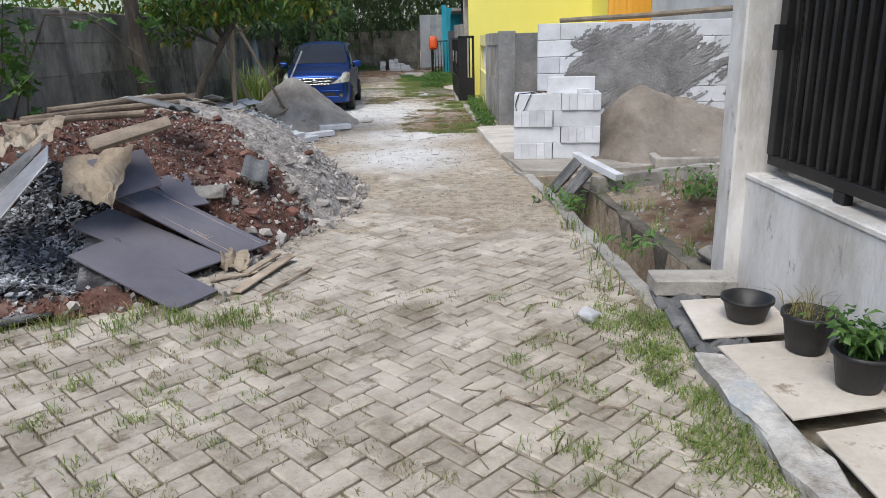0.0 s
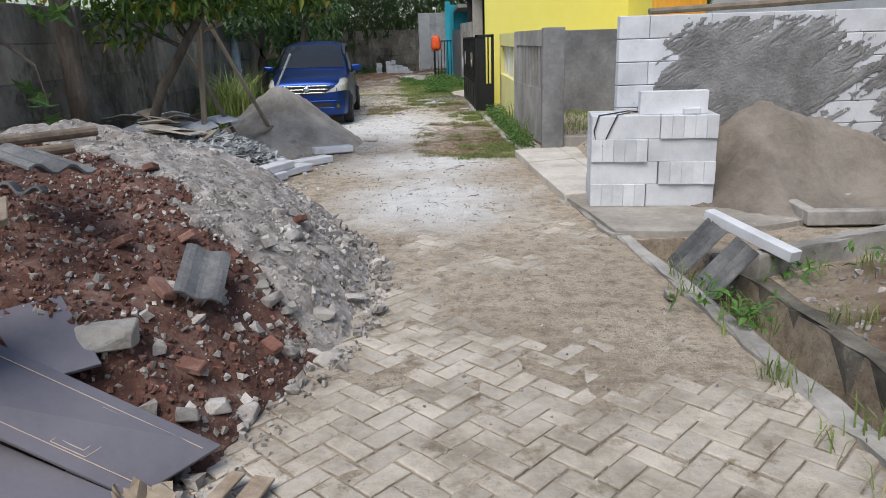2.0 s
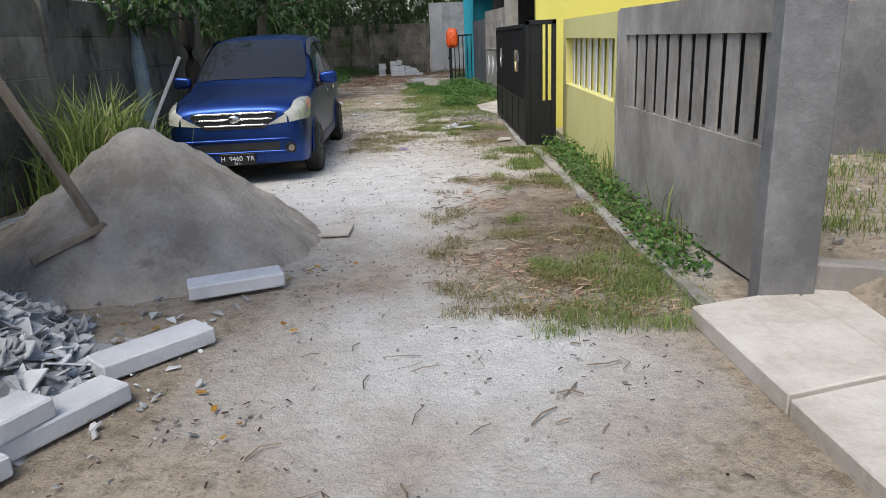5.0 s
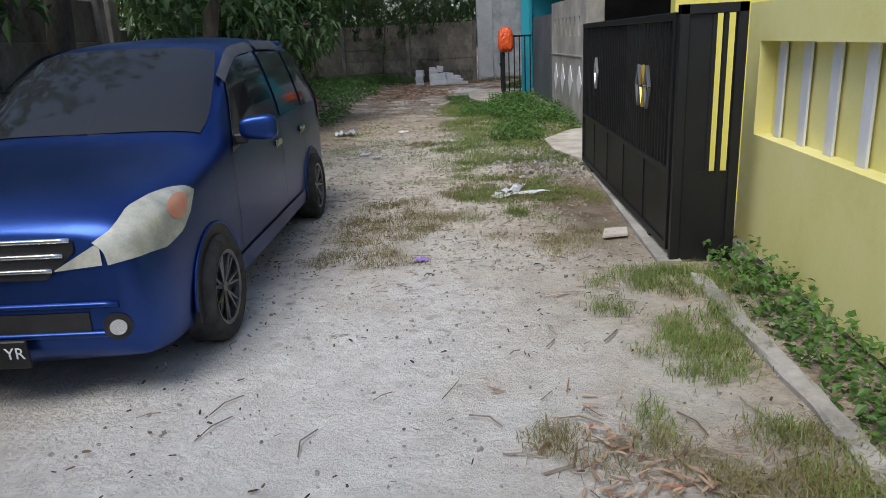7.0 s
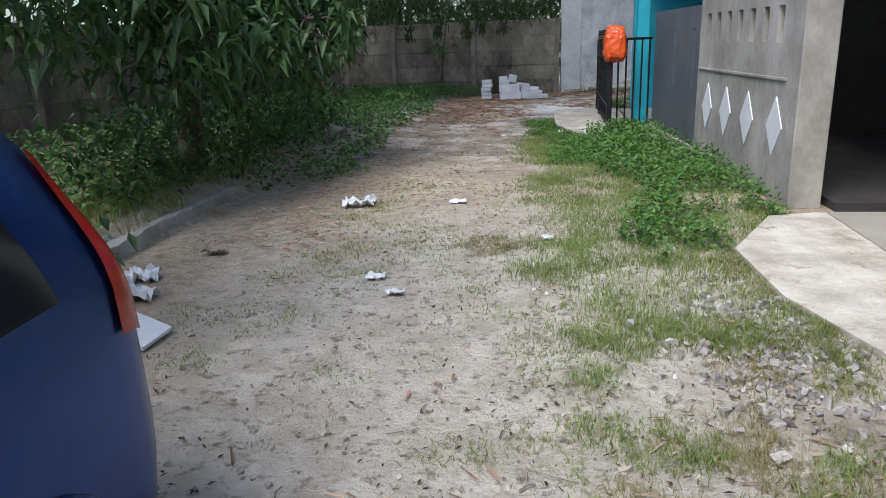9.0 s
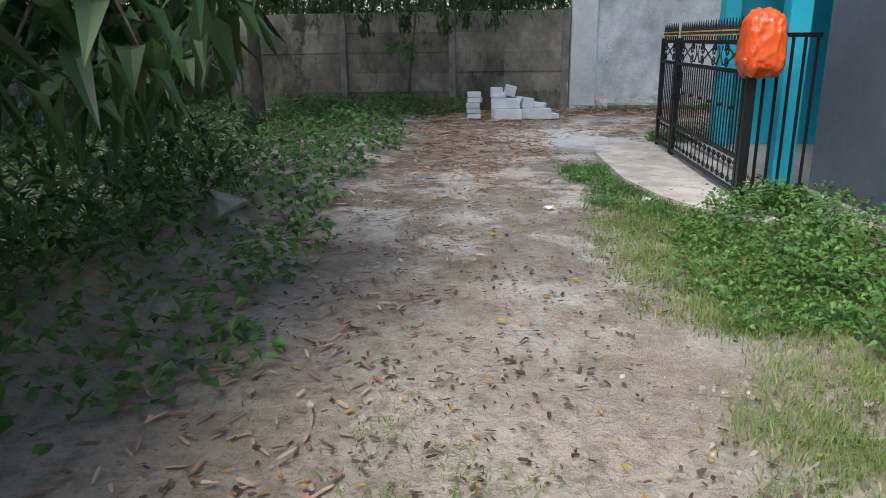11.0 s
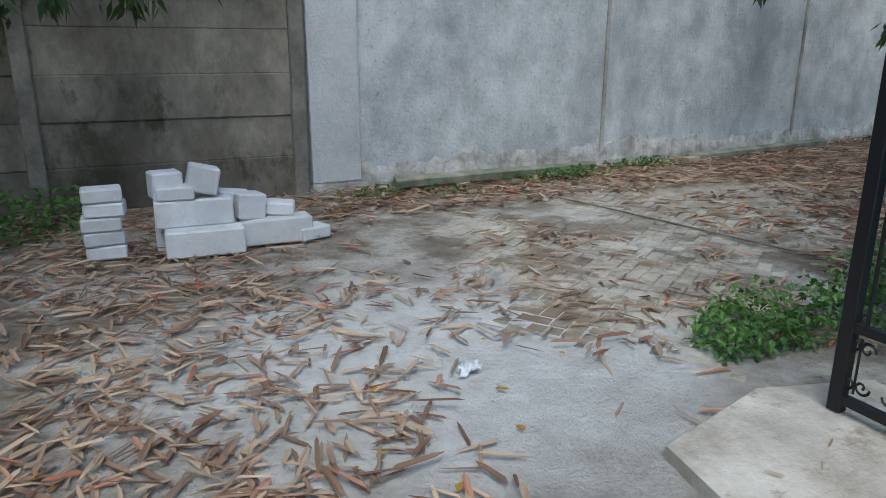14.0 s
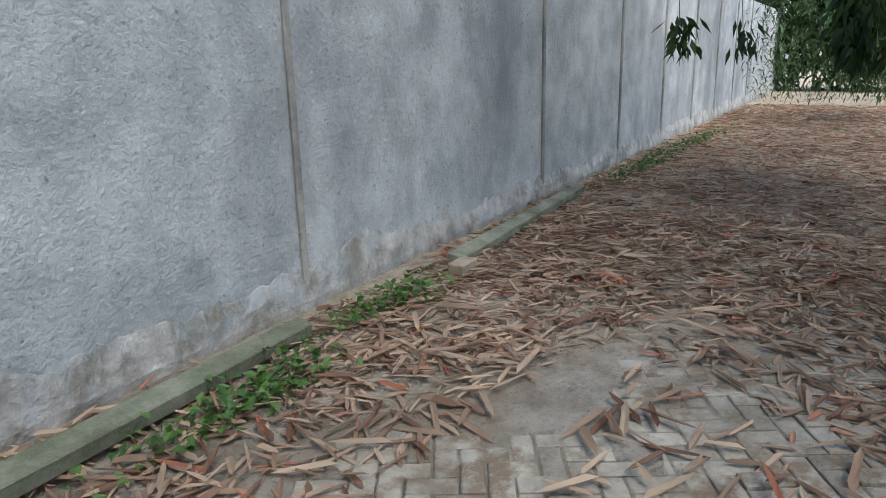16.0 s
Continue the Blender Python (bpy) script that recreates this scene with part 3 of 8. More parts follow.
# ---- white building beside the drain ----
def white_building():
    bm = bmesh.new()
    add_box(bm, 1.95, 2.2, -5.0, 4.28, 0.0, 0.72, 0.01)
    add_box(bm, 1.94, 2.25, -5.0, 4.28, 0.72, 0.755, 0.008)
    tagged(part("wall_1", bm, WHITE_WALL), "low white wall with grey streaks and flaking paint", "wall", kind="structure")
    bm = bmesh.new()
    add_box(bm, 1.86, 2.2, 4.28, 4.5, 0.0, 3.2, 0.012)
    tagged(part("wall_2", bm, WHITE_WALL), "tall white painted pillar beside the railings", "pillar", kind="structure")
    g = thing("window_grille", "black steel bar railing above the white wall", "railing")
    bm = bmesh.new()
    add_box(bm, 2.03, 2.08, -2.0, 4.2, 0.82, 0.88, 0.004)
    part("bottom_rail", bm, BLACK_DULL, g)
    bm = bmesh.new()
    add_box(bm, 2.03, 2.08, -2.0, 4.2, 2.85, 2.91, 0.004)
    part("top_rail", bm, BLACK_DULL, g)
    bm = bmesh.new()
    add_box(bm, 2.02, 2.09, 4.12, 4.2, 0.88, 2.85, 0.004)
    add_box(bm, 1.97, 2.02, 4.1, 4.16, 1.48, 1.62, 0.004)
    part("frame_post", bm, BLACK_DULL, g)
    bar = box_mesh("bar", 0.03, 0.03, 1.97, BLACK_DULL, 0.003)
    for i in range(44):
        piece("bar", bar, g, pose(2.055, 4.05 - i * 0.1, 0.88))
    for y in (3.4, 2.2):
        bm = bmesh.new()
        add_box(bm, 2.03, 2.08, y - 0.05, y + 0.05, 0.76, 0.82, 0.004)
        part("foot", bm, BLACK_DULL, g)
    # porch walls coloured near black, so the dimness behind the bars is painted
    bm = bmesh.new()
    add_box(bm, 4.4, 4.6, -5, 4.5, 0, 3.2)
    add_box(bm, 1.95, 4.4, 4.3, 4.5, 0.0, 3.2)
    tagged(part("wall_3", bm, ROOM_SHADE), "porch wall behind the railings with its shade painted in", "wall", kind="structure")
    bm = bmesh.new()
    add_box(bm, 1.7, 4.8, -5, 4.6, 3.2, 3.32)
    tagged(part("roof_1", bm, CONCRETE), "flat roof over the porch", "roof", kind="structure")


white_building()

# ---- unplastered block wall ----
def block_wall():
    w = thing("wall_4", "unfinished aerated block wall, half daubed with grey mortar", "wall", kind="structure")
    bm = bmesh.new()
    add_box(bm, 1.42, 4.7, 9.965, 10.04, 0, 1.72)
    part("mortar_bed", bm, MORTAR, w)
    full = box_mesh("block", 0.595, 0.1, 0.214, AAC, 0.006)
    half = box_mesh("half_block", 0.295, 0.1, 0.214, AAC, 0.006)
    for r in range(8):
        x = 1.4
        if r % 2:
            piece("block", half, w, pose(x + 0.15, 10.0, r * 0.22))
            x += 0.3
        while x < 4.6:
            piece("block", full, w, pose(x + 0.3, 10.0, r * 0.22 + 0.0))
            x += 0.6
    # trowelled mortar, thin, with a ragged outline
    rng = random.Random(4)
    for cx, cz, rx, rz in ((2.8, 1.1, 1.2, 0.68), (4.4, 1.0, 0.42, 0.8)):
        bm = bmesh.new()
        n, m = 300, 170
        grid = {}
        for i in range(n + 1):
            for j in range(m + 1):
                x = cx + (i / n * 2 - 1) * rx * 1.25
                z = cz + (j / m * 2 - 1) * rz * 1.25
                u, v = (x - cx) / rx, (z - cz) / rz
                along, across = x * 0.86 + z * 0.5, z * 0.86 - x * 0.5
                d = math.sqrt(u * u + v * v) + 0.42 * fbm(along, across * 6, 1.3, 7.0) + 0.22 * fbm(along * 2, across * 7, 5, 5.0)
                if d < 0.95 and 0.02 < z < 1.73:
                    grid[i, j] = bm.verts.new((x, 9.946 - 0.01 * min(1, (0.95 - d) * 3) - 0.003 * fbm(x, z, 9, 2.0), z))
        for (i, j) in grid:
            q = [(i, j), (i + 1, j), (i + 1, j + 1), (i, j + 1)]
            if all(k in grid for k in q):
                bm.faces.new([grid[k] for k in q])
        part("mortar_coat", bm, MORTAR, w, "grey trowelled mortar")
    bm = bmesh.new()
    add_path_tube(bm, [(1.7, 10.02, 1.79), (2.9, 10.02, 1.83), (4.9, 10.04, 1.93)], [0.03, 0.035, 0.04])
    pole = part("bamboo_pole", bm, BAMBOO)
    tagged(pole, "dry bamboo pole lying along the block wall", "pole")


block_wall()

# ---- grey boundary walls and the yellow house ----
def slatted_wall(name, p0, p1, z1, sill, head, mat, slat_mat, back_mat, label, n, a=0.06, b=0.94, thick=0.14, slat_w=0.09, base=0.0, deep=0.05):
    """A front wall with a row of upright slats in an opening; runs from p0 to p1, outer face on that line."""
    p0, p1 = Vector(p0), Vector(p1)
    d = p1 - p0
    ln = d.length
    m = Matrix.Translation((p0.x, p0.y, 0)) @ Matrix.Rotation(math.atan2(d.y, d.x), 4, "Z")
    w = thing(name, label, "wall", kind="structure")
    bm = bmesh.new()
    s = -thick  # the wall's body lies to the right of the line
    for x0, x1, z0, z1_ in ((0, ln, base, sill), (0, ln, head, z1), (0, a * ln, sill, head), (b * ln, ln, sill, head)):
        add_box(bm, x0, x1, s, 0, z0, z1_, 0.0, m)
    part("wall_body", bm, mat, w)
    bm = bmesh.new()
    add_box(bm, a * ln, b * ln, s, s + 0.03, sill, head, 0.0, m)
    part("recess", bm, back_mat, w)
    me = box_mesh("slat", slat_w, 0.016, head - sill, slat_mat, 0.003)
    for i in range(n):
        x = a * ln + (b - a) * ln * (i + 0.5) / n
        piece("slat", me, w, m @ pose(x, -deep - 0.008, sill))
    return w


# the recess back is near black: shade between the slats, put in as colour
slatted_wall("wall_5", (1.21, 12.75), (1.04, 15.85), 1.68, 0.83, 1.45, RENDERED, RENDERED, ROOM_SHADE, "unpainted grey rendered front wall with slatted opening", 11, 0.06, 0.93, base=0.03, slat_w=0.165, deep=0.02)
bm = bmesh.new()
add_box(bm, 1.06, 1.36, 12.62, 12.76, 0.0, 1.7, 0.008)
tagged(part("wall_6", bm, DARK_RENDER), "dark grey rendered pillar ending the wall", "pillar", kind="structure")
bm = bmesh.new()
add_box(bm, 1.2, 4.45, 16.5, 16.64, 0.0, 1.68, 0.006)
tagged(part("wall_7", bm, DARK_RENDER), "dark grey rendered boundary wall of the plot", "wall", kind="structure")
slatted_wall("wall_8", (1.045, 15.86), (1.08, 19.2), 1.66, 0.82, 1.42, YELLOW, WHITE_PAINT, YELLOW, "pale yellow front wall with white slats", 8, 0.05, 0.93, base=0.03, slat_w=0.1, deep=0.075)


def ragged_seam():
    """Rough mortar left between the painted and the bare wall."""
    bm = bmesh.new()
    rows = []
    for i in range(68):
        z = 0.03 + i * 0.0243
        a, b = 0.035 + 0.03 * fbm(z, 0.0, 6, 3.0), 0.04 + 0.03 * fbm(z, 0.0, 7, 8.0)
        rows.append([bm.verts.new((x, 15.86 + dy, z)) for x, dy in ((1.052, -a), (1.036, -a + 0.012), (1.034, b - 0.012), (1.052, b))])
    for r0, r1 in zip(rows, rows[1:]):
        for k in range(3):
            bm.faces.new((r0[k], r0[k + 1], r1[k + 1], r1[k]))
    tagged(part("trim_1", bm, RENDERED), "ragged mortar seam between yellow and grey wall", "mortar seam", kind="structure")


ragged_seam()


def yellow_house():
    h = thing("house", "bright yellow house wall with an orange panel beside it", "house", kind="structure")
    bm = bmesh.new()
    add_box(bm, 0.83, 4.2, 20.2, 20.35, 0, 4.2)
    add_box(bm, 4.2, 4.35, 18.3, 25.7, 0, 4.2)
    part("wall_panel", bm, YELLOW_TALL, h)
    bm = bmesh.new()
    add_box(bm, 4.2, 5.3, 18.2, 18.3, 0, 4.2)
    part("orange_panel", bm, ORANGE, h)
    me = box_mesh("batten", 0.05, 0.03, 2.6, ORANGE, 0.004)
    for i in range(7):
        piece("batten", me, h, pose(4.3 + i * 0.15, 18.18, 1.5))
    bm = bmesh.new()
    add_box(bm, 5.3, 8.0, 17.0, 17.15, 0, 4.2)
    part("white_wall", bm, PALE_PAINT, h)
    bm = bmesh.new()
    add_box(bm, 3.1, 8.2, 20.1, 25.9, 4.2, 4.3)
    part("roof", bm, CONCRETE, h)
    bm = bmesh.new()
    add_box(bm, 1.1, 4.2, 19.3, 25.7, 0, 0.06)
    part("porch_floor", bm, FLOOR_TILE, h)


yellow_house()

# a dim upper porch of the white house behind the block wall
bm = bmesh.new()
add_box(bm, 4.75, 4.9, 8.5, 16.4, 0, 3.2)
tagged(part("wall_9", bm, PALE_PAINT), "pale grey side wall of the next house", "wall", kind="structure")

# ---- walls further on ----
WALL_LINE = pose(0.86, 26.2, 0, 0, 0, 5.3)  # the porch wall and the slate wall stand on one line


def pattern_wall():
    w = thing("wall_10", "grey rendered porch wall with white diamonds and small slots", "wall", WALL_LINE, kind="structure")
    T, Y1 = 0.14, 2.95
    slots = [0.3 + i * 0.37 for i in range(7)]
    bm = bmesh.new()
    add_box(bm, 0, T, 0, Y1, 0, 1.47)
    add_box(bm, 0, T, 0, Y1, 1.8, 2.1)
    y = 0
    for q in slots:
        add_box(bm, 0, T, y, q, 1.47, 1.8)
        y = q + 0.15
    add_box(bm, 0, T, y, Y1, 1.47, 1.8)
    part("wall_body", bm, RENDERED, w)
    bm = bmesh.new()
    add_box(bm, -0.02, 0.0, 0.12, Y1 - 0.05, 1.13, 1.16, 0.004)
    part("ledge", bm, RENDERED, w)
    bm = bmesh.new()
    add_box(bm, 0.0, 0.3, -0.16, 0, 0, 3.2, 0.008)
    part("pillar", bm, RENDERED, w)
    for y in (0.3, 1.05, 1.75, 2.45):
        bm = bmesh.new()
        vs = [bm.verts.new((-0.012, y + p, 0.7 + q)) for p, q in ((-0.19, 0), (0, -0.28), (0.19, 0), (0, 0.28))]
        f = bm.faces.new(vs)
        r = bmesh.ops.extrude_face_region(bm, geom=[f])
        for v in r["geom"]:
            if isinstance(v, bmesh.types.BMVert):
                v.co.x += 0.012
        part("diamond", bm, WHITE_PAINT, w, "pale diamond tile")
    back = WALL_LINE.inverted()
    # inner walls and floor carry the porch's shade in their colour
    for nm, mat, boxes in (("inner_wall", ROOM_SHADE, ((4.2, 4.35, 25.7, 30.4, 0, 3.2), (0.9, 4.2, 30.3, 30.4, 0, 3.2))), ("canopy", CONCRETE, ((0.75, 4.4, 25.0, 30.5, 3.2, 3.32),)), ("porch_floor", ROOM_SHADE, ((1.25, 4.2, 25.95, 30.3, 0, 0.08),))):
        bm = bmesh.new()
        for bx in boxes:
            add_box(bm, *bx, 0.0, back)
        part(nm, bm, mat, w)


pattern_wall()


def turquoise_house():
    h = thing("house", "turquoise painted house with a tiled porch", "house", kind="structure")
    bm = bmesh.new()
    add_box(bm, 0.35, 4.2, 35.0, 35.15, 0, 3.0)
    add_box(bm, 4.2, 4.35, 30.4, 35.15, 0, 3.0)
    part("wall_panel", bm, TURQ, h)
    for x, y in ((0.2, 32.1), (0.42, 34.9)):
        bm = bmesh.new()
        add_box(bm, x - 0.1, x + 0.1, y - 0.1, y + 0.1, 0, 3.0, 0.006)
        part("column", bm, TURQ, h)
    bm = bmesh.new()
    add_box(bm, 0.55, 4.4, 30.5, 35.2, 2.7, 2.82)
    part("roof", bm, CONCRETE, h)
    bm = bmesh.new()
    add_box(bm, 0.1, 4.2, 30.45, 35.0, 0, 0.08, 0.0)
    part("porch_floor", bm, FLOOR_TILE, h)


turquoise_house()

# ---- precast panel walls ----
def panel_wall(name, p0, p1, rows, spacing, label, side=1, first=0.0):
    """Posts with stacked concrete panels between them."""
    p0, p1 = Vector(p0), Vector(p1)
    d = p1 - p0
    ln = d.length
    m = Matrix.Translation((p0.x, p0.y, 0)) @ Matrix.Rotation(math.atan2(d.y, d.x), 4, "Z")
    w = thing(name, label, "wall", kind="structure")
    H = rows * 0.42
    post = box_mesh("post", 0.15, 0.16, H + 0.04, PANEL_POST, 0.012)
    pan = box_mesh("panel", spacing - 0.1, 0.05, 0.425, PANEL, 0.012)
    rng = random.Random(name)
    n = int((ln - first) / spacing) + 1
    for i in range(n + 1):
        x = first + i * spacing
        if x <= ln + 0.1:
            piece("post", post, w, m @ pose(x, 0, 0, rng.gauss(0, 0.4), rng.gauss(0, 0.4)))
        for r in range(rows):
            if x + spacing / 2 < ln + 0.3:
                piece("panel", pan, w, m @ pose(x + spacing / 2, rng.uniform(-0.012, 0.012), r * 0.42, rng.gauss(0, 0.5), 0, 0))
    return w


panel_wall("wall_11", (-4.95, -5.0), (-4.95, 22.2), 5, 2.42, "old dark precast concrete panel wall", first=0.3)
panel_wall("wall_14", (-9.4, 22.3), (-9.4, 40.7), 5, 2.42, "old dark precast concrete panel wall behind trees")
panel_wall("wall_15", (-5.1, 22.4), (-9.3, 22.4), 5, 2.1, "short return of the dark precast panel wall")
panel_wall("wall_12", (-1.2, 40.8), (-18.2, 40.8), 5, 2.42, "weathered precast concrete panel wall with posts", first=0.05)


def grey_wall():
    w = thing("wall_13", "long blue-grey roughcast wall with flaking plinth", "wall", kind="structure")
    a = Vector((-1.12, 40.83, 0))
    m = Matrix.Translation(a) @ Matrix.Rotation(math.atan2(0.083, 1), 4, "Z")
    bm = bmesh.new()
    add_box(bm, 0, 40, 0.02, 0.2, 0.1, 2.9, 0, m)
    part("wall_body", bm, GREY_PAINT, w)
    # plinth with broken upper edge
    bm = bmesh.new()
    rows = []
    for i in range(1001):
        x = i * 0.04
        top = 0.25 + 0.09 * fbm(x, 0.0, 0.9, 2.0) + 0.07 * fbm(x, 0.0, 4, 4.0) + 0.05 * fbm(x, 0.0, 14, 6.0)
        rows.append([bm.verts.new(m @ Vector((x, y + 0.012 * fbm(x, z * 9, 5, 6.0), z))) for y, z in ((0.0, -0.1), (-0.02, 0.06), (-0.012, top * 0.6), (0.017, top), (0.03, top + 0.006))])
    for r0, r1 in zip(rows, rows[1:]):
        for k in range(4):
            bm.faces.new((r0[k], r1[k], r1[k + 1], r0[k + 1]))
    part("plinth", bm, PLINTH, w, "crumbling pale plinth")
    bm = bmesh.new()
    add_box(bm, 0, 0.56, -0.03, 0.02, 0.1, 2.9, 0.008, m)
    part("pilaster", bm, PALE_PAINT, w, "pale corner pilaster")
    for x in (4.05, 8.05, 10.9, 13.4, 15.9, 18.4, 20.9, 23.4):
        bm = bmesh.new()
        add_box(bm, x - 0.028, x + 0.028, -0.006, 0.02, 0.12, 2.9, 0.006, m)
        part("joint_strip", bm, CONCRETE, w)


grey_wall()
# ---- heaps ----
def heap(name, label, cat, f, x0, x1, y0, y1, stepsize, mat, kind="", group=""):
    nx, ny = int((x1 - x0) / stepsize), int((y1 - y0) / stepsize)
    V = []
    for j in range(ny + 1):
        for i in range(nx + 1):
            x, y = x0 + (x1 - x0) * i / nx, y0 + (y1 - y0) * j / ny
            V.append((x, y, f(x, y)))
    n = nx + 1
    F = [(j * n + i, j * n + i + 1, (j + 1) * n + i + 1, (j + 1) * n + i) for j in range(ny) for i in range(nx) if max(V[j * n + i][2], V[(j + 1) * n + i + 1][2], V[j * n + i + 1][2], V[(j + 1) * n + i][2]) > -0.02]
    ob = new(name, soup(name, V, F, mat, True))
    return tagged(ob, label, cat, group, kind)


EDGE = ((3.5, -3.5), (3.8, -2.75), (4.2, -1.5), (5.7, -1.2), (6.5, -0.92), (7.4, -0.87), (8.5, -1.1), (9.5, -1.8), (10.4, -2.7), (11, -3.6))


def rubble_z(x, y):
    e = np.interp(y, [p[0] for p in EDGE], [p[1] for p in EDGE])
    d = e - x
    h = 1.12 * (1 - math.exp(-max(d, 0) / 0.95)) if d > 0 else d * 0.5
    h *= 0.55 + 0.45 * step(3.6, 5.4, y)
    h *= 1 - 0.55 * step(8.8, 10.8, y)
    h -= 0.35 * step(-3.4, -4.6, x)
    h += 0.07 * fbm(x, y, 1.6, 5.0) + 0.03 * fbm(x, y, 6, 8.0) if d > 0 else 0
    # trampled slope under the boards
    q = math.hypot((x + 1.95) / 0.85, (y - 4.75) / 0.75)
    h -= 0.34 * max(0, 1 - q * q)
    # burnt hollow in front
    r = math.hypot((x + 2.75) / 0.75, (y - 4.55) / 0.7)
    h -= 0.42 * max(0, 1 - r * r) if r < 1 else 0
    return h - 0.03


def rubble_is_red(x, y):
    """Red earth on the near flank, crushed grey mortar on the crest and the far flank."""
    return y + 0.9 * (x + 1.6) + 0.5 * fbm(x, y, 1.5, 11.0) < 6.4


heap("rubble_heap", "heap of red earth and crushed grey building rubble", "rubble heap", lambda x, y: rubble_z(x, y) + 0.016 * fbm(x, y, 13, 30.0), -4.9, -0.7, 3.3, 11.0, 0.035, RED_SOIL)
heap("rubble_crest", "pale crushed mortar spilled over the rubble heap", "rubble", lambda x, y: rubble_z(x, y) + 0.022 * fbm(x, y, 15, 31.0) + (0.018 if not rubble_is_red(x, y) else -0.3), -4.9, -0.7, 3.3, 11.0, 0.032, GREY_RUBBLE, kind="stuff")


def sand_z(x, y):
    r = math.hypot((x + 2.9) / 1.25, (y - 14.35) / 1.25)
    a = math.atan2(y - 14.35, x + 2.9)
    gully = 0.11 * fbm(math.cos(a) * 2.5, math.sin(a) * 2.5, 2.6, 8.0) * min(1, r * 2) * max(0, 1.2 - r)
    return 0.98 * (1 - r) + 0.05 * fbm(x, y, 1.6, 3.0) + gully + 0.03 * fbm(x, y, 7.0, 6.0) + (0.03 if r < 1 else 0) - 0.4 * max(0, 0.12 - r) if r < 1.3 else -0.2


heap("sand_heap", "conical heap of grey building sand", "sand heap", sand_z, -4.8, -1.2, 12.7, 16.4, 0.05, SAND)


def sand2_z(x, y):
    a = math.hypot((x - 2.65) / 0.75, (y - 9.75) / 0.85)
    b = math.hypot((x - 3.65) / 0.95, (y - 9.8) / 0.95)
    return 0.8 * math.exp(-1.6 * a * a) + 0.62 * math.exp(-1.6 * b * b) + 0.09 * fbm(x, y, 2.6, 4.0) + 0.025 * fbm(x, y, 11, 9.0)


heap("sand_heap", "grey sand heap against the block wall", "sand heap", lambda x, y: sand2_z(x, y) if y < 9.94 else -0.3, 1.9, 4.7, 8.5, 9.98, 0.05, GREY_SAND)


def shards_z(x, y):
    r = math.hypot((x + 3.45) / 1.15, (y - 11.6) / 1.5)
    return 0.5 * (1 - r * r) + 0.05 * fbm(x, y, 3, 6.0) if r < 1.2 else -0.2


heap("shard_heap", "low heap of broken grey ceramic tiles", "rubble heap", shards_z, -4.8, -2.1, 9.9, 13.3, 0.08, GREY_RUBBLE)
# ---- parked car ----
CAR_BLUE = material("navy_car_paint", [(0.02, 0.053, 0.21), (0.028, 0.07, 0.27)], 1.5, 0.33, metal=0.9, bump=0.0, coat=0.12, spots=(0.03, 0.05, 0.13), spot_scale=14, spot_at=0.7)
CAR_GLASS = glass_material("dark_tinted_glass", (0.022, 0.024, 0.027), 0.08)
LAMP_GLASS = material("hazy_lamp_lens", [(0.36, 0.37, 0.31), (0.58, 0.58, 0.5)], 8, 0.15, bump=0.0, coat=0.8)
CHROME = material("chrome", [(0.7, 0.7, 0.7), (0.8, 0.8, 0.8)], 9, 0.12, metal=1.0, bump=0.0)
TYRE = material("dusty_tyre", [(0.018, 0.018, 0.018), (0.05, 0.048, 0.045)], 9, 0.9, bump=0.3)
RIM = material("dark_alloy", [(0.1, 0.1, 0.104), (0.2, 0.2, 0.205)], 9, 0.35, metal=0.8, bump=0.0)
RED_LENS = material("red_lens", [(0.38, 0.004, 0.008), (0.45, 0.006, 0.01)], 9, 0.2, bump=0.0)
AMBER = material("amber_lens", [(0.7, 0.3, 0.2), (0.75, 0.38, 0.25)], 9, 0.25, bump=0.0)
GREYBAR = material("grey_bumper_plastic", [(0.06, 0.06, 0.068), (0.1, 0.1, 0.11)], 6, 0.4, bump=0.1)

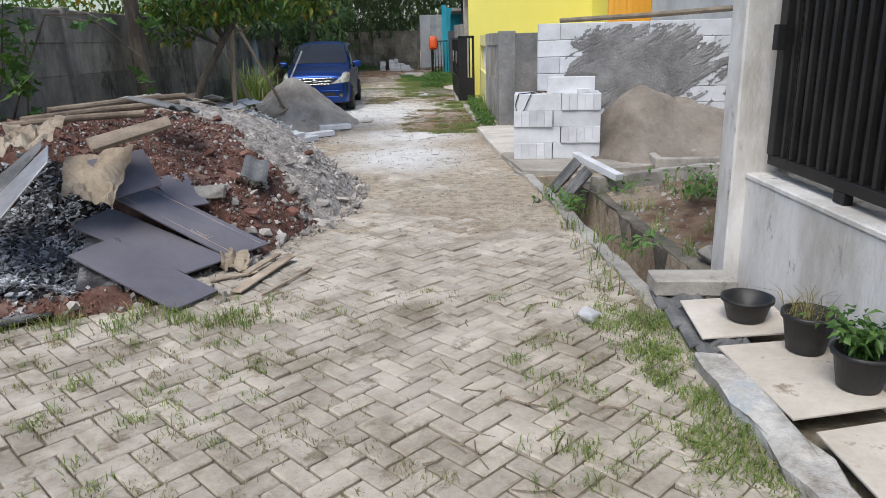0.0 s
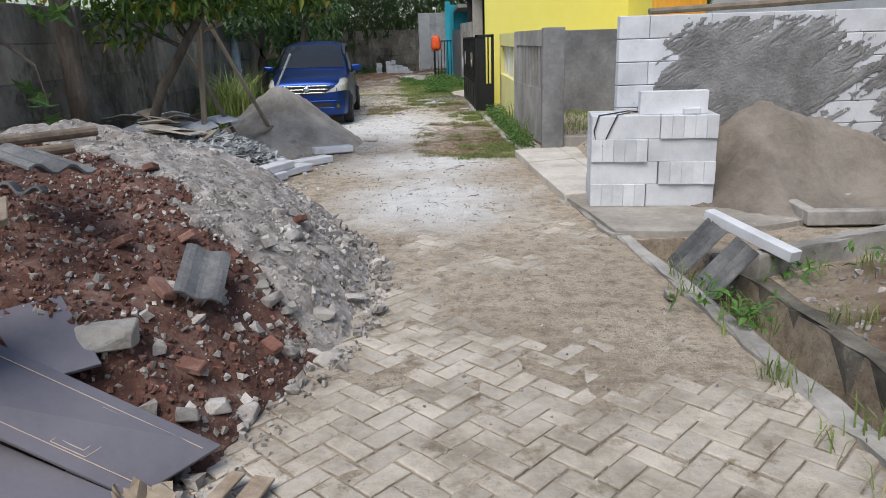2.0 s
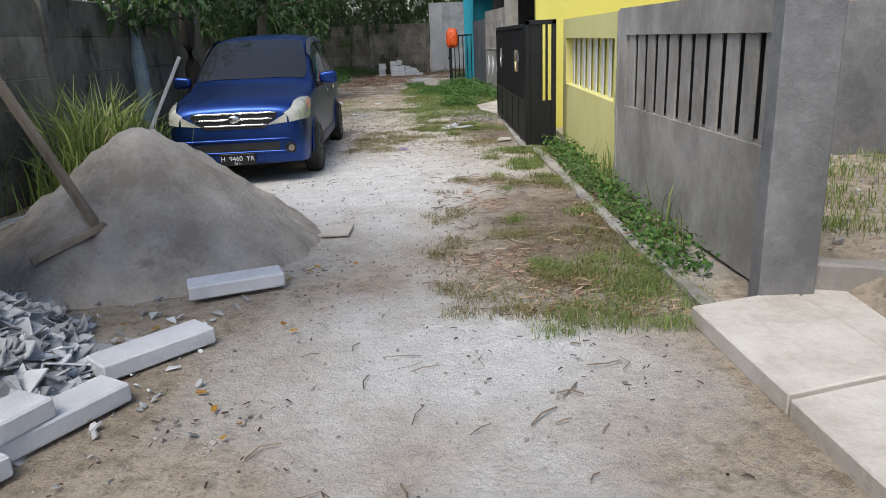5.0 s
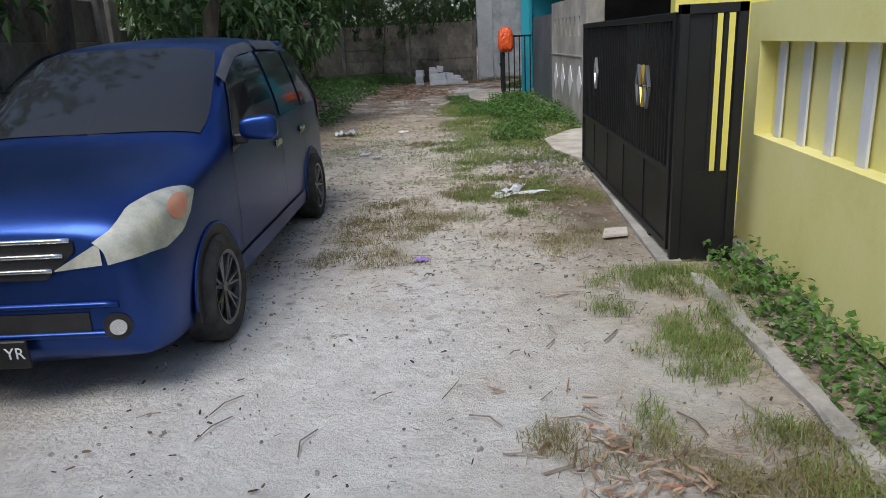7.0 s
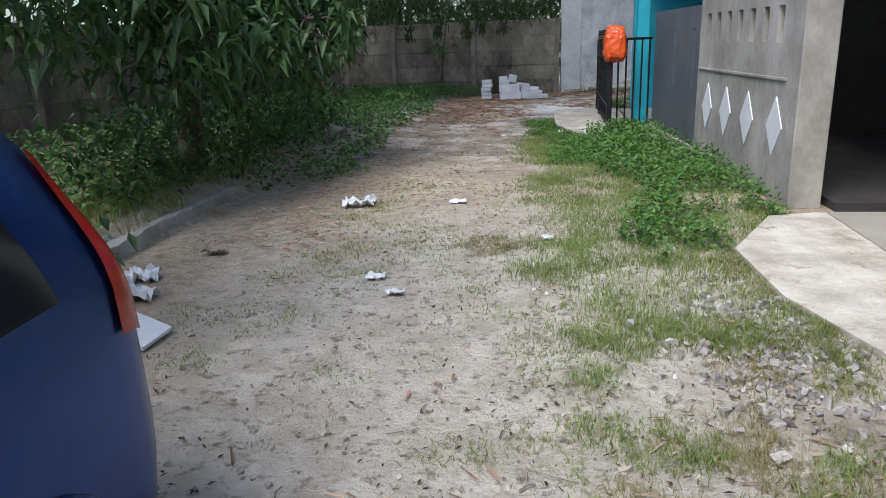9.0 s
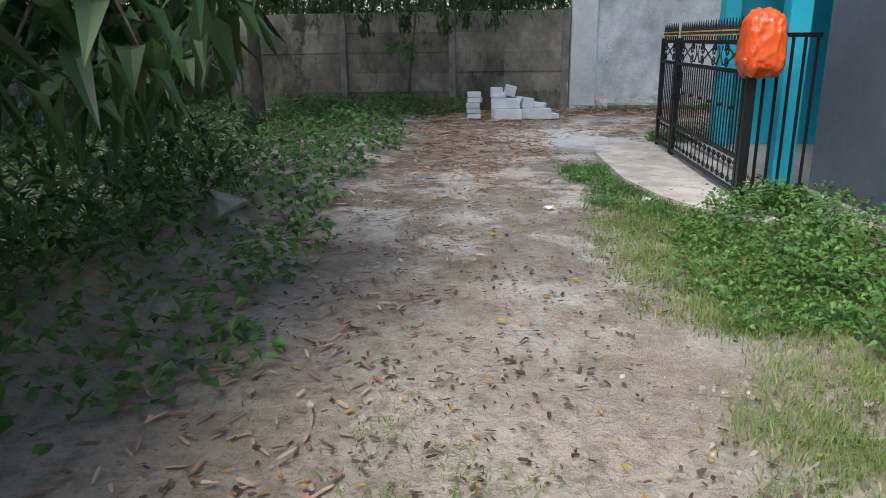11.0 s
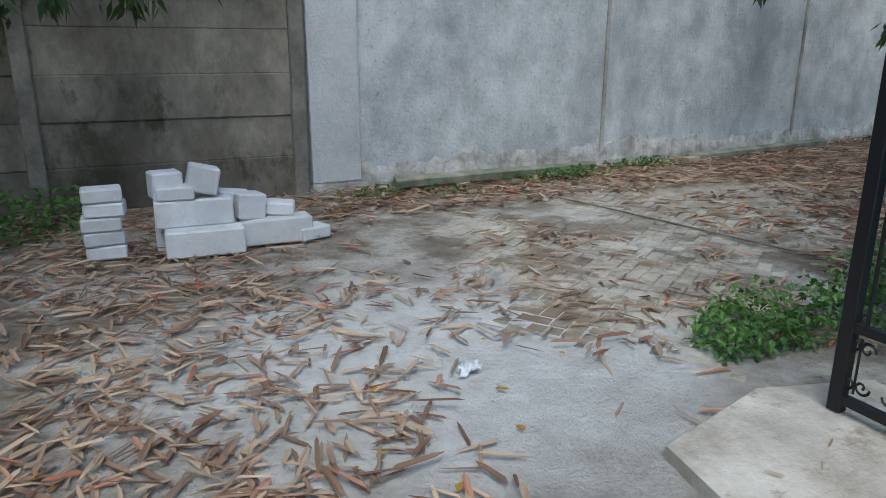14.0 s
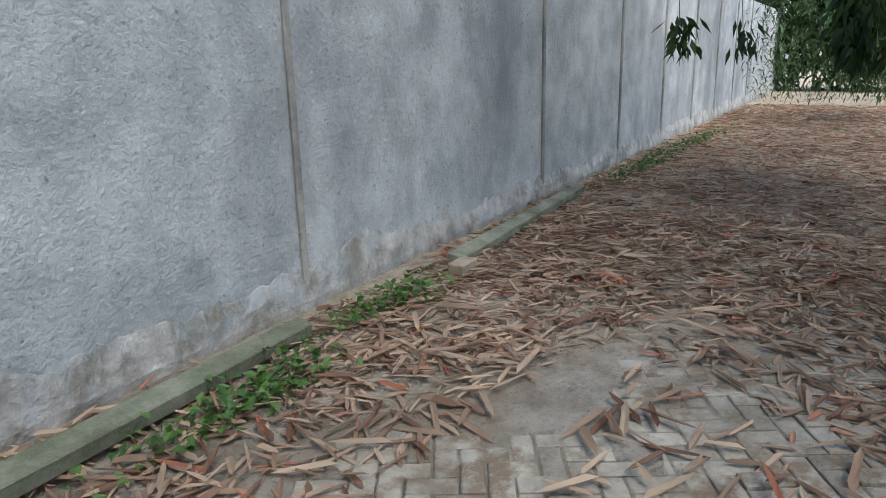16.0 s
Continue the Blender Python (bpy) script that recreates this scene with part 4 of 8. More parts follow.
# along the car: y, underside, then half width and height of seven ring points
STATIONS = [
    (0.00, 0.30, (0.55, 0.32), (0.62, 0.50), (0.60, 0.73), (0.52, 0.79), (0.42, 0.81), (0.25, 0.82), (0, 0.825)),
    (0.05, 0.22, (0.68, 0.24), (0.73, 0.48), (0.71, 0.77), (0.60, 0.84), (0.46, 0.865), (0.26, 0.875), (0, 0.88)),
    (0.25, 0.20, (0.75, 0.22), (0.785, 0.48), (0.765, 0.82), (0.66, 0.905), (0.50, 0.935), (0.28, 0.95), (0, 0.955)),
    (0.70, 0.20, (0.78, 0.22), (0.80, 0.52), (0.785, 0.88), (0.69, 0.97), (0.53, 1.0), (0.30, 1.015), (0, 1.02)),
    (1.02, 0.20, (0.78, 0.22), (0.80, 0.55), (0.79, 0.91), (0.72, 1.01), (0.60, 1.045), (0.33, 1.06), (0, 1.065)),
    (1.25, 0.20, (0.78, 0.22), (0.80, 0.56), (0.795, 0.92), (0.735, 1.08), (0.66, 1.17), (0.38, 1.21), (0, 1.22)),
    (1.60, 0.20, (0.78, 0.22), (0.80, 0.56), (0.795, 0.95), (0.735, 1.20), (0.64, 1.385), (0.38, 1.435), (0, 1.445)),
    (1.95, 0.20, (0.78, 0.22), (0.80, 0.56), (0.795, 0.97), (0.73, 1.28), (0.61, 1.525), (0.38, 1.585), (0, 1.60)),
    (2.60, 0.20, (0.78, 0.22), (0.80, 0.56), (0.795, 0.99), (0.73, 1.30), (0.605, 1.56), (0.38, 1.62), (0, 1.635)),
    (3.30, 0.20, (0.78, 0.22), (0.80, 0.56), (0.795, 1.00), (0.725, 1.30), (0.60, 1.545), (0.38, 1.605), (0, 1.62)),
    (3.78, 0.21, (0.77, 0.23), (0.79, 0.56), (0.785, 1.00), (0.70, 1.29), (0.57, 1.50), (0.36, 1.565), (0, 1.58)),
    (3.97, 0.24, (0.765, 0.27), (0.785, 0.56), (0.78, 0.98), (0.65, 1.25), (0.51, 1.42), (0.31, 1.47), (0, 1.48)),
    (4.07, 0.32, (0.72, 0.34), (0.75, 0.56), (0.74, 0.92), (0.61, 1.14), (0.44, 1.28), (0.26, 1.32), (0, 1.33)),
]


def hermite(xs, vs, x):
    """Smooth interpolation through the stations."""
    i = int(min(max(np.searchsorted(xs, x) - 1, 0), len(xs) - 2))

    def slope(k):
        if k == 0:
            return (vs[1] - vs[0]) / (xs[1] - xs[0])
        if k == len(xs) - 1:
            return (vs[-1] - vs[-2]) / (xs[-1] - xs[-2])
        a, b = (vs[k] - vs[k - 1]) / (xs[k] - xs[k - 1]), (vs[k + 1] - vs[k]) / (xs[k + 1] - xs[k])
        return np.where(a * b > 0, 2 * a * b / (a + b + 1e-12), 0.0)
    h = xs[i + 1] - xs[i]
    t = (x - xs[i]) / h
    return (2 * t ** 3 - 3 * t ** 2 + 1) * vs[i] + (t ** 3 - 2 * t * t + t) * h * slope(i) + (-2 * t ** 3 + 3 * t * t) * vs[i + 1] + (t ** 3 - t * t) * h * slope(i + 1)


CAR_Y = np.array([s[0] for s in STATIONS])
CAR_R = np.array([[(0.0, s[1])] + [p for p in s[2:]] for s in STATIONS])  # stations x 8 ring points x 2
RING_K = np.arange(8.0)


def car_at(y, k):
    """A point of the car's skin: y along it, k from 0 under the floor to 7 at the roof's middle."""
    ring = hermite(CAR_Y, CAR_R, y)
    p = hermite(RING_K, ring, k)
    return Vector((float(p[0]), y, float(p[1])))


def car_skin(bm, y0, y1, k0, k1, ny, nk, off, sides=(1, -1), shape=None, thick=0.0):
    for sg in sides:
        g = []
        for i in range(ny + 1):
            row = []
            for j in range(nk + 1):
                u, v = i / ny, j / nk
                y, k = y0 + (y1 - y0) * u, k0 + (k1 - k0) * v
                if shape:
                    y, k = shape(u, v)
                p = car_at(y, k)
                e = 0.01
                dy = car_at(min(y + e, 4.07), k) - car_at(max(y - e, 0), k)
                dk = car_at(y, min(k + e, 7)) - car_at(y, max(k - e, 0))
                n = dy.cross(dk).normalized() * -1
                if n.x < -0.001 or (abs(n.x) < 0.2 and n.z < 0 and k > 3):
                    n = -n
                q = p + n * off
                row.append(bm.verts.new((q.x * sg, q.y, q.z)))
            g.append(row)
        for i in range(ny):
            for j in range(nk):
                bm.faces.new((g[i][j], g[i + 1][j], g[i + 1][j + 1], g[i][j + 1]))


def nose_at(x, z, out=0.0):
    """The point of the car's front at a given place across and height."""
    def width(y):
        ring = hermite(CAR_Y, CAR_R, y)
        best = 0.0
        for a, b in zip(ring[1:-1], ring[2:]):
            if min(a[1], b[1]) <= z <= max(a[1], b[1]) and abs(b[1] - a[1]) > 1e-6:
                best = max(best, a[0] + (b[0] - a[0]) * (z - a[1]) / (b[1] - a[1]))
        return best
    lo, hi = 0.0, 1.0
    if width(lo) >= abs(x):
        hi = 0.0
    for i in range(18):
        m = (lo + hi) / 2
        if width(m) < abs(x):
            lo = m
        else:
            hi = m
    n = Vector((x * 0.9, -0.75, 0.35)).normalized()
    return Vector((x, hi, z)) + n * out


def nose_patch(bm, xs, low, high, nv, out):
    rows = []
    for x in xs:
        a, b = low(x), high(x)
        rows.append([bm.verts.new(nose_at(x, a + (b - a) * j / nv, out)) for j in range(nv + 1)])
    for r0, r1 in zip(rows, rows[1:]):
        for j in range(nv):
            bm.faces.new((r0[j], r1[j], r1[j + 1], r0[j + 1]))


def build_car(at):
    car = thing("car", "dusty navy blue family van parked on cement dust", "car", at)
    bm = bmesh.new()
    ys = [0, 0.02, 0.05, 0.1, 0.17] + [0.25 + 0.09 * i for i in range(40)] + [3.9, 3.97, 4.02, 4.07]
    ks = [0, 0.5, 1, 1.15, 1.3, 1.6, 2, 2.4, 2.8, 3, 3.15, 3.4, 3.7, 4, 4.3, 4.6, 4.9, 5, 5.15, 5.4, 5.7, 6, 6.5, 7]
    rows = []
    for y in ys:
        half = [car_at(y, k) for k in ks]
        rows.append([bm.verts.new(p) for p in half] + [bm.verts.new((-p.x, p.y, p.z)) for p in half[-2:0:-1]])
    n = len(rows[0])
    for a, b in zip(rows, rows[1:]):
        for i in range(n):
            bm.faces.new((a[i], b[i], b[(i + 1) % n], a[(i + 1) % n]))
    bm.faces.new(rows[0]), bm.faces.new(rows[-1][::-1])
    part("body", bm, CAR_BLUE, car, smooth=True)
    # glass
    bm = bmesh.new()
    car_skin(bm, 1.1, 1.93, 5.1, 7, 10, 10, 0.008, shape=lambda u, v: (1.1 + 0.71 * u + 0.02 * (1 - v), 4.75 + 0.5 * u + (2.25 - 0.5 * u) * v))
    part("windscreen", bm, CAR_GLASS, car, "dark tinted windscreen", smooth=True)
    for nm, y0, y1, f0 in (("front_window", 1.62, 2.36, 0.42), ("rear_window", 2.44, 3.12, 0.0), ("quarter_window", 3.2, 3.72, 0.0)):
        for sg in (1, -1):
            bm = bmesh.new()
            s1 = 0.12 if nm == "quarter_window" else 0.0
            car_skin(bm, y0, y1, 3.1, 4.75, 8, 6, 0.008, sides=(sg,), shape=lambda u, v: (y0 - f0 * (1 - v) * 0.9 * (1 - u) + (y1 - y0) * u - s1 * v * u, 3.12 + 1.6 * v))
            part("side_window", bm, CAR_GLASS, car, smooth=True)
    for sg in (1, -1):
        bm = bmesh.new()
        car_skin(bm, 1.55, 2.36, 4.7, 5.0, 10, 2, 0.03, sides=(sg,))
        car_skin(bm, 2.44, 3.14, 4.7, 5.0, 8, 2, 0.03, sides=(sg,))
        car_skin(bm, 1.3, 1.56, 3.6, 4.9, 6, 2, 0.025, sides=(sg,), shape=lambda u, v: (1.3 + 0.3 * u + 0.06 * v, 3.55 + 1.25 * u + 0.2 * v))
        part("rain_visor", bm, GREYBAR, car, "smoked plastic rain visor", smooth=True)
    bm = bmesh.new()
    car_skin(bm, 3.9, 4.06, 5.2, 7, 4, 8, 0.008)
    part("rear_screen", bm, CAR_GLASS, car, smooth=True)
    # roof spoiler
    bm = bmesh.new()
    rows = []
    for i in range(13):
        x = -0.5 + i / 12
        lift = 1.585 - 0.16 * x * x
        rows.append([bm.verts.new((x, y, lift + dz)) for y, dz in ((3.72, 0.0), (3.86, 0.035), (4.0, 0.02), (4.0, -0.005), (3.86, -0.02))])
    for r0, r1 in zip(rows, rows[1:]):
        for k in range(5):
            bm.faces.new((r0[k], r1[k], r1[(k + 1) % 5], r0[(k + 1) % 5]))
    bm.faces.new(rows[0]), bm.faces.new(rows[-1][::-1])
    part("spoiler", bm, CAR_BLUE, car, smooth=True)
    # lamps
    for sg in (1, -1):
        bm = bmesh.new()
        low = ((0.0, 0.0, 2.7), (0.25, 0.08, 2.64), (0.5, 0.2, 2.56), (0.75, 0.38, 2.58), (0.9, 0.5, 2.72), (1.0, 0.57, 2.93))
        top = ((0.0, 0.0, 3.62), (0.25, 0.16, 3.95), (0.5, 0.3, 3.8), (0.75, 0.43, 3.55), (0.9, 0.54, 3.25), (1.0, 0.585, 3.0))

        def lens_shape(u, v):
            at = lambda c, n: float(np.interp(u, [q[0] for q in c], [q[n] for q in c]))
            return at(low, 1) * (1 - v) + at(top, 1) * v, at(low, 2) * (1 - v) + at(top, 2) * v
        car_skin(bm, 0, 1, 0, 1, 18, 8, 0.014, sides=(sg,), shape=lens_shape)
        nose_patch(bm, [sg * (0.37 + 0.21 * i / 8) for i in range(9)], lambda x: 0.655 + 0.02 * (abs(x) - 0.37) / 0.21, lambda x: 0.66 + 0.115 * (abs(x) - 0.37) / 0.21, 5, 0.014)
        lamp = part("headlight", bm, LAMP_GLASS, car, "hazy yellowed headlight", smooth=True)
        bm = bmesh.new()
        car_skin(bm, 0, 1, 0, 1, 12, 4, 0.02, sides=(sg,), shape=lambda u, v: (0.38 - 0.1 * math.cos(math.pi * u), 3.02 + 0.27 * math.sin(math.pi * u) * (2 * v - 1)))
        part("indicator", bm, AMBER, lamp, smooth=True)
        bm = bmesh.new()
        car_skin(bm, 3.88, 4.03, 2.7, 4.6, 6, 10, 0.012, sides=(sg,), shape=lambda u, v: (3.93 + 0.13 * u - 0.03 * v, 2.7 + 1.75 * v))
        part("tail_light", bm, RED_LENS, car, smooth=True)
        bm = bmesh.new()
        fp = nose_at(sg * 0.6, 0.40)
        fn = Vector((sg * 0.4, -0.9, 0.0)).normalized()
        add_tube(bm, fp + fn * 0.02, fp - fn * 0.06, 0.06, 0.066, seg=18)
        fog = part("fog_light", bm, BLACK_PLASTIC, car)
        bm = bmesh.new()
        add_tube(bm, fp + fn * 0.028, fp, 0.036, 0.042, seg=16)
        part("lens", bm, CHROME, fog)
        # mirrors
        bm = bmesh.new()
        bmesh.ops.create_icosphere(bm, subdivisions=4, radius=1)
        for v in bm.verts:
            q = [math.copysign(abs(c) ** 0.55, c) for c in v.co]
            v.co = (sg * (0.94 + 0.115 * q[0]), 1.36 + (0.055 - 0.012 * q[0]) * q[1], 1.075 + (0.072 + 0.008 * q[0]) * q[2])
        mir = part("mirror", bm, CAR_BLUE, car, smooth=True)
        bm = bmesh.new()
        add_box(bm, 0.76, 0.86, 1.36, 1.42, 0.98, 1.04, 0.01, Matrix.Diagonal((sg, 1, 1, 1)))
        part("mirror_arm", bm, BLACK_PLASTIC, mir)
        # handles
        for y in (2.2, 3.02):
            bm = bmesh.new()
            add_box(bm, 0.795, 0.822, y, y + 0.15, 0.83, 0.885, 0.012, Matrix.Diagonal((sg, 1, 1, 1)))
            part("door_handle", bm, CHROME, car, "chrome door handle")
        # door seams
        for y in (1.22, 2.4, 3.17):
            bm = bmesh.new()
            car_skin(bm, y, y + 0.008, 1.3, 3.1, 1, 10, 0.003, sides=(sg,))
            part("door_seam", bm, BLACK_PLASTIC, car)
        bm = bmesh.new()
        car_skin(bm, 0.95, 3.0, 1.15, 1.5, 12, 2, 0.012, sides=(sg,))
        part("sill", bm, CAR_BLUE, car, smooth=True)
    # nose: grille, plate, bumper opening
    bm = bmesh.new()
    gx = [-0.47 + 0.94 * i / 20 for i in range(21)]
    nose_patch(bm, gx, lambda x: 0.62 + 0.12 * max(0, abs(x) - 0.33) / 0.14, lambda x: 0.8 - 0.02 * abs(x), 4, 0.01)
    gr = part("grille", bm, BLACK_PLASTIC, car)
    for w, z in ((0.46, 0.79), (0.42, 0.725), (0.36, 0.66)):
        bm = bmesh.new()
        add_path_tube(bm, [nose_at(w * (i / 8 - 1), z, 0.012) for i in range(17)], 0.012, 6)
        part("chrome_bar", bm, CHROME, gr, smooth=True)
    bm = bmesh.new()
    bmesh.ops.create_icosphere(bm, subdivisions=2, radius=1, matrix=Matrix.Translation(nose_at(0, 0.725, 0.02)) @ Matrix.Diagonal((0.07, 0.018, 0.046, 1)))
    part("badge", bm, CHROME, gr, smooth=True)
    bm = bmesh.new()
    nose_patch(bm, [-0.48 + 0.96 * i / 16 for i in range(17)], lambda x: 0.375, lambda x: 0.465, 3, 0.006)
    part("bumper_opening", bm, BLACK_PLASTIC, car)
    for z in (0.5, 0.365):
        bm = bmesh.new()
        add_path_tube(bm, [nose_at(-0.62 + 1.24 * i / 16, z, 0.004) for i in range(17)], 0.016, 6)
        part("bumper_ridge", bm, CAR_BLUE, car, smooth=True)
    bm = bmesh.new()
    add_box(bm, -0.2, 0.2, -0.05, -0.03, 0.235, 0.365, 0.006)
    plate = part("number_plate", bm, BLACK, car, "black number plate with white writing")
    for s, z, h in (("H  9460  YR", 0.285, 0.075), ("08-21", 0.243, 0.035)):
        cu = bpy.data.curves.new("writing", "FONT")
        cu.body, cu.size, cu.align_x, cu.extrude = s, h, "CENTER", 0.001
        tmp = bpy.data.objects.new("writing", cu)
        me = bpy.data.meshes.new_from_object(tmp)
        bpy.data.objects.remove(tmp)
        me.materials.append(WHITE_PLASTIC)
        ob = new("writing", me)
        ob.parent = plate
        ob.matrix_basis = pose(0, -0.054, z, 90, 0, 0)
    # wipers
    for x0, x1 in ((-0.6, -0.05), (0.02, 0.52)):
        bm = bmesh.new()
        add_path_tube(bm, [Vector((x, 1.1 + 0.05 * abs(x), 1.085 - 0.1 * abs(x) ** 2 + 0.02)) for x in (x0, (x0 + x1) / 2, x1)], 0.009, 5)
        part("wiper", bm, BLACK_PLASTIC, car)
    # wheels
    for y in (0.75, 3.42):
        for sg in (1, -1):
            wh = new("wheel")
            wh.parent = car
            wh.matrix_basis = pose(sg * 0.755, y, 0.292)
            bm = bmesh.new()
            prof = [(-0.09, 0.2), (-0.095, 0.27), (-0.07, 0.292), (0.07, 0.292), (0.098, 0.27), (0.1, 0.235), (0.085, 0.2)]
            rings = [[bm.verts.new((sg * px, r * math.cos(2 * math.pi * k / 32), r * math.sin(2 * math.pi * k / 32))) for px, r in prof] for k in range(32)]
            for k in range(32):
                for j in range(len(prof) - 1):
                    bm.faces.new((rings[k][j], rings[(k + 1) % 32][j], rings[(k + 1) % 32][j + 1], rings[k][j + 1]))
            part("tyre", bm, TYRE, wh, smooth=True)
            bm = bmesh.new()
            add_tube(bm, (sg * 0.0, 0, 0), (sg * 0.07, 0, 0), 0.035, 0.03, 12)
            rr = [[bm.verts.new((sg * px, r * math.cos(2 * math.pi * k / 32), r * math.sin(2 * math.pi * k / 32))) for px, r in ((0.09, 0.205), (0.085, 0.185), (0.02, 0.18))] for k in range(32)]
            for k in range(32):
                for j in range(2):
                    bm.faces.new((rr[k][j], rr[(k + 1) % 32][j], rr[(k + 1) % 32][j + 1], rr[k][j + 1]))
            part("rim", bm, RIM, wh)
            for q in range(7):
                bm = bmesh.new()
                for dd in (-0.09, 0.09):
                    a = 2 * math.pi * q / 7
                    c, s = math.cos(a), math.sin(a)
                    c2, s2 = math.cos(a + dd * 1.6), math.sin(a + dd * 1.6)
                    add_tube(bm, (sg * 0.06, 0.03 * c, 0.03 * s), (sg * 0.075, 0.19 * c2, 0.19 * s2), 0.012, 0.009, 5)
                part("spoke", bm, RIM, wh)
            bm = bmesh.new()
            add_tube(bm, (0, 0, 0), (sg * 0.015, 0, 0), 0.2, seg=24)
            part("brake_disc", bm, BLACK_PLASTIC, wh)
            # dark arch behind the wheel
            bm = bmesh.new()
            vs = [bm.verts.new((sg * 0.805, y + 0.355 * math.cos(a), 0.292 + 0.345 * math.sin(a))) for a in [math.pi * (k / 20 * 1.12 - 0.06) for k in range(21)]]
            f = bm.faces.new(vs)
            r = bmesh.ops.extrude_face_region(bm, geom=[f])
            for v in r["geom"]:
                if isinstance(v, bmesh.types.BMVert):
                    v.co.x -= sg * 0.2
            part("wheel_arch", bm, BLACK_PLASTIC, car)
            bm = bmesh.new()
            add_path_tube(bm, [(sg * 0.8, y + 0.365 * math.cos(a), 0.292 + 0.355 * math.sin(a)) for a in [math.pi * k / 16 for k in range(17)]], 0.011, 6)
            part("arch_lip", bm, CAR_BLUE, car, smooth=True)
        bm = bmesh.new()
        add_box(bm, 0.66, 0.8, y + 0.36, y + 0.375, 0.12, 0.4, 0.004)
        part("mud_flap", bm, BLACK_PLASTIC, car)
    return car


build_car(pose(-2.9, 16.82, 0, 0, 0, 3.2) @ Matrix.Diagonal((0.975, 1.04, 1, 1)))
# ---- slabs, stacks and gates ----
def quad_board(name, corners, thick, mat, label, cat, parent=None, bevel=0.003):
    """A board or sheet from its four upper corners."""
    c = [Vector(p) for p in corners]
    n = (c[1] - c[0]).cross(c[3] - c[0]).normalized()
    if n.z < 0:
        n = -n
    bm = bmesh.new()
    top = [bm.verts.new(p) for p in c]
    low = [bm.verts.new(p - n * thick) for p in c]
    bm.faces.new(top), bm.faces.new(low[::-1])
    for i in range(4):
        bm.faces.new((top[i], low[i], low[(i + 1) % 4], top[(i + 1) % 4]))
    if bevel:
        bmesh.ops.bevel(bm, geom=list(bm.edges), offset=bevel, segments=1, affect="EDGES")
    ob = part(name, bm, mat, parent, label)
    return tagged(ob, "", cat) if parent is None else ob


def apron():
    """Cast slabs at the plot's entrance."""
    a = thing("pavement_1", "cracked pale concrete slabs at the plot entrance", "pavement", kind="structure")
    rng = random.Random(3)
    x_left = lambda y: 0.84 - 0.06 * (y - 9.6)
    for i in range(3):
        for j in range(3):
            y0, y1 = 9.62 + i * 0.97, 9.62 + i * 0.97 + 0.955
            u0, u1 = j * 0.62, j * 0.62 + 0.61
            z = 0.09 + rng.uniform(-0.008, 0.008)
            c = [(x_left(y0) + u0, y0 + 0.3 * u0, z), (x_left(y0) + u1, y0 + 0.3 * u1, z + rng.uniform(-.006, .006)), (x_left(y1) + u1, y1 + 0.3 * u1, z), (x_left(y1) + u0, y1 + 0.3 * u0, z)]
            quad_board("slab", c, 0.1, SLAB_P, "", "", a, 0.008)


apron()


def cement_floor():
    bm = bmesh.new()
    outline = [(1.02, 8.32), (1.5, 8.25), (2.3, 8.35), (3.0, 8.62), (4.7, 8.9), (4.7, 9.94), (1.45, 9.94), (1.38, 9.75), (0.86, 9.6), (0.95, 9.0)]
    f = bm.faces.new([bm.verts.new((x, y, 0.056)) for x, y in outline])
    r = bmesh.ops.extrude_face_region(bm, geom=[f])
    for v in r["geom"]:
        if isinstance(v, bmesh.types.BMVert):
            v.co.z -= 0.12
    tagged(part("pavement_6", bm, CEMENT), "trodden cement floor before the block wall", "pavement", kind="structure")


cement_floor()


def block_stack():
    s = thing("block_stack", "neat stack of pale grey aerated concrete blocks", "block stack", pose(1.0, 9.22, 0.057, 0, 0, -8))
    H, L, Tk = 0.207, 0.6, 0.1
    long_ = box_mesh("block", L - 0.003, Tk - 0.002, H - 0.002, AAC, 0.003)
    end_ = box_mesh("block", Tk - 0.002, L - 0.01, H - 0.002, AAC, 0.003)
    rng = random.Random(6)
    for r in range(4):
        z = r * H
        # one bay of blocks seen lengthwise, one bay of blocks seen by their ends
        a0, b0 = (0.0, 0.605) if r in (1, 3) else (0.5, 0.0)
        for k in range(5):
            piece("block", long_, s, pose(a0 + 0.3 + rng.uniform(-.006, .006), 0.05 + k * 0.101, z))
        for k in range(5):
            piece("block", end_, s, pose(b0 + 0.05 + k * 0.099, 0.27 + rng.uniform(-.008, .008), z))
    piece("block", long_, s, pose(0.72, 0.12, 4 * H, 0, 0, 4))
    bm = bmesh.new()
    add_box(bm, 0.8, 0.95, 0.02, 0.1, 4 * H, 4 * H + 0.06, 0.01)
    part("broken_block", bm, AAC, s)
    bm = bmesh.new()
    add_path_tube(bm, [(0.05, -0.012, 0.52), (0.02, -0.012, 0.7), (0.06, -0.01, 0.835), (0.2, 0.12, 0.838), (0.33, 0.2, 0.85), (0.5, 0.22, 0.838), (0.6, 0.1, 0.84)], 0.007, 5)
    add_path_tube(bm, [(0.05, -0.012, 0.52), (0.1, -0.014, 0.56), (0.16, -0.012, 0.7), (0.22, -0.01, 0.836), (0.35, 0.15, 0.84)], 0.006, 5)
    part("strap", bm, BLACK_PLASTIC, s, "loose black packing strap")


block_stack()
quad_board("trowel_board", [(1.3, 9.33, 0.9), (1.5, 9.4, 0.905), (1.52, 9.45, 0.905), (1.31, 9.39, 0.9)], 0.02, FRESH_WOOD, "small wooden trowel lying on the block stack", "trowel")


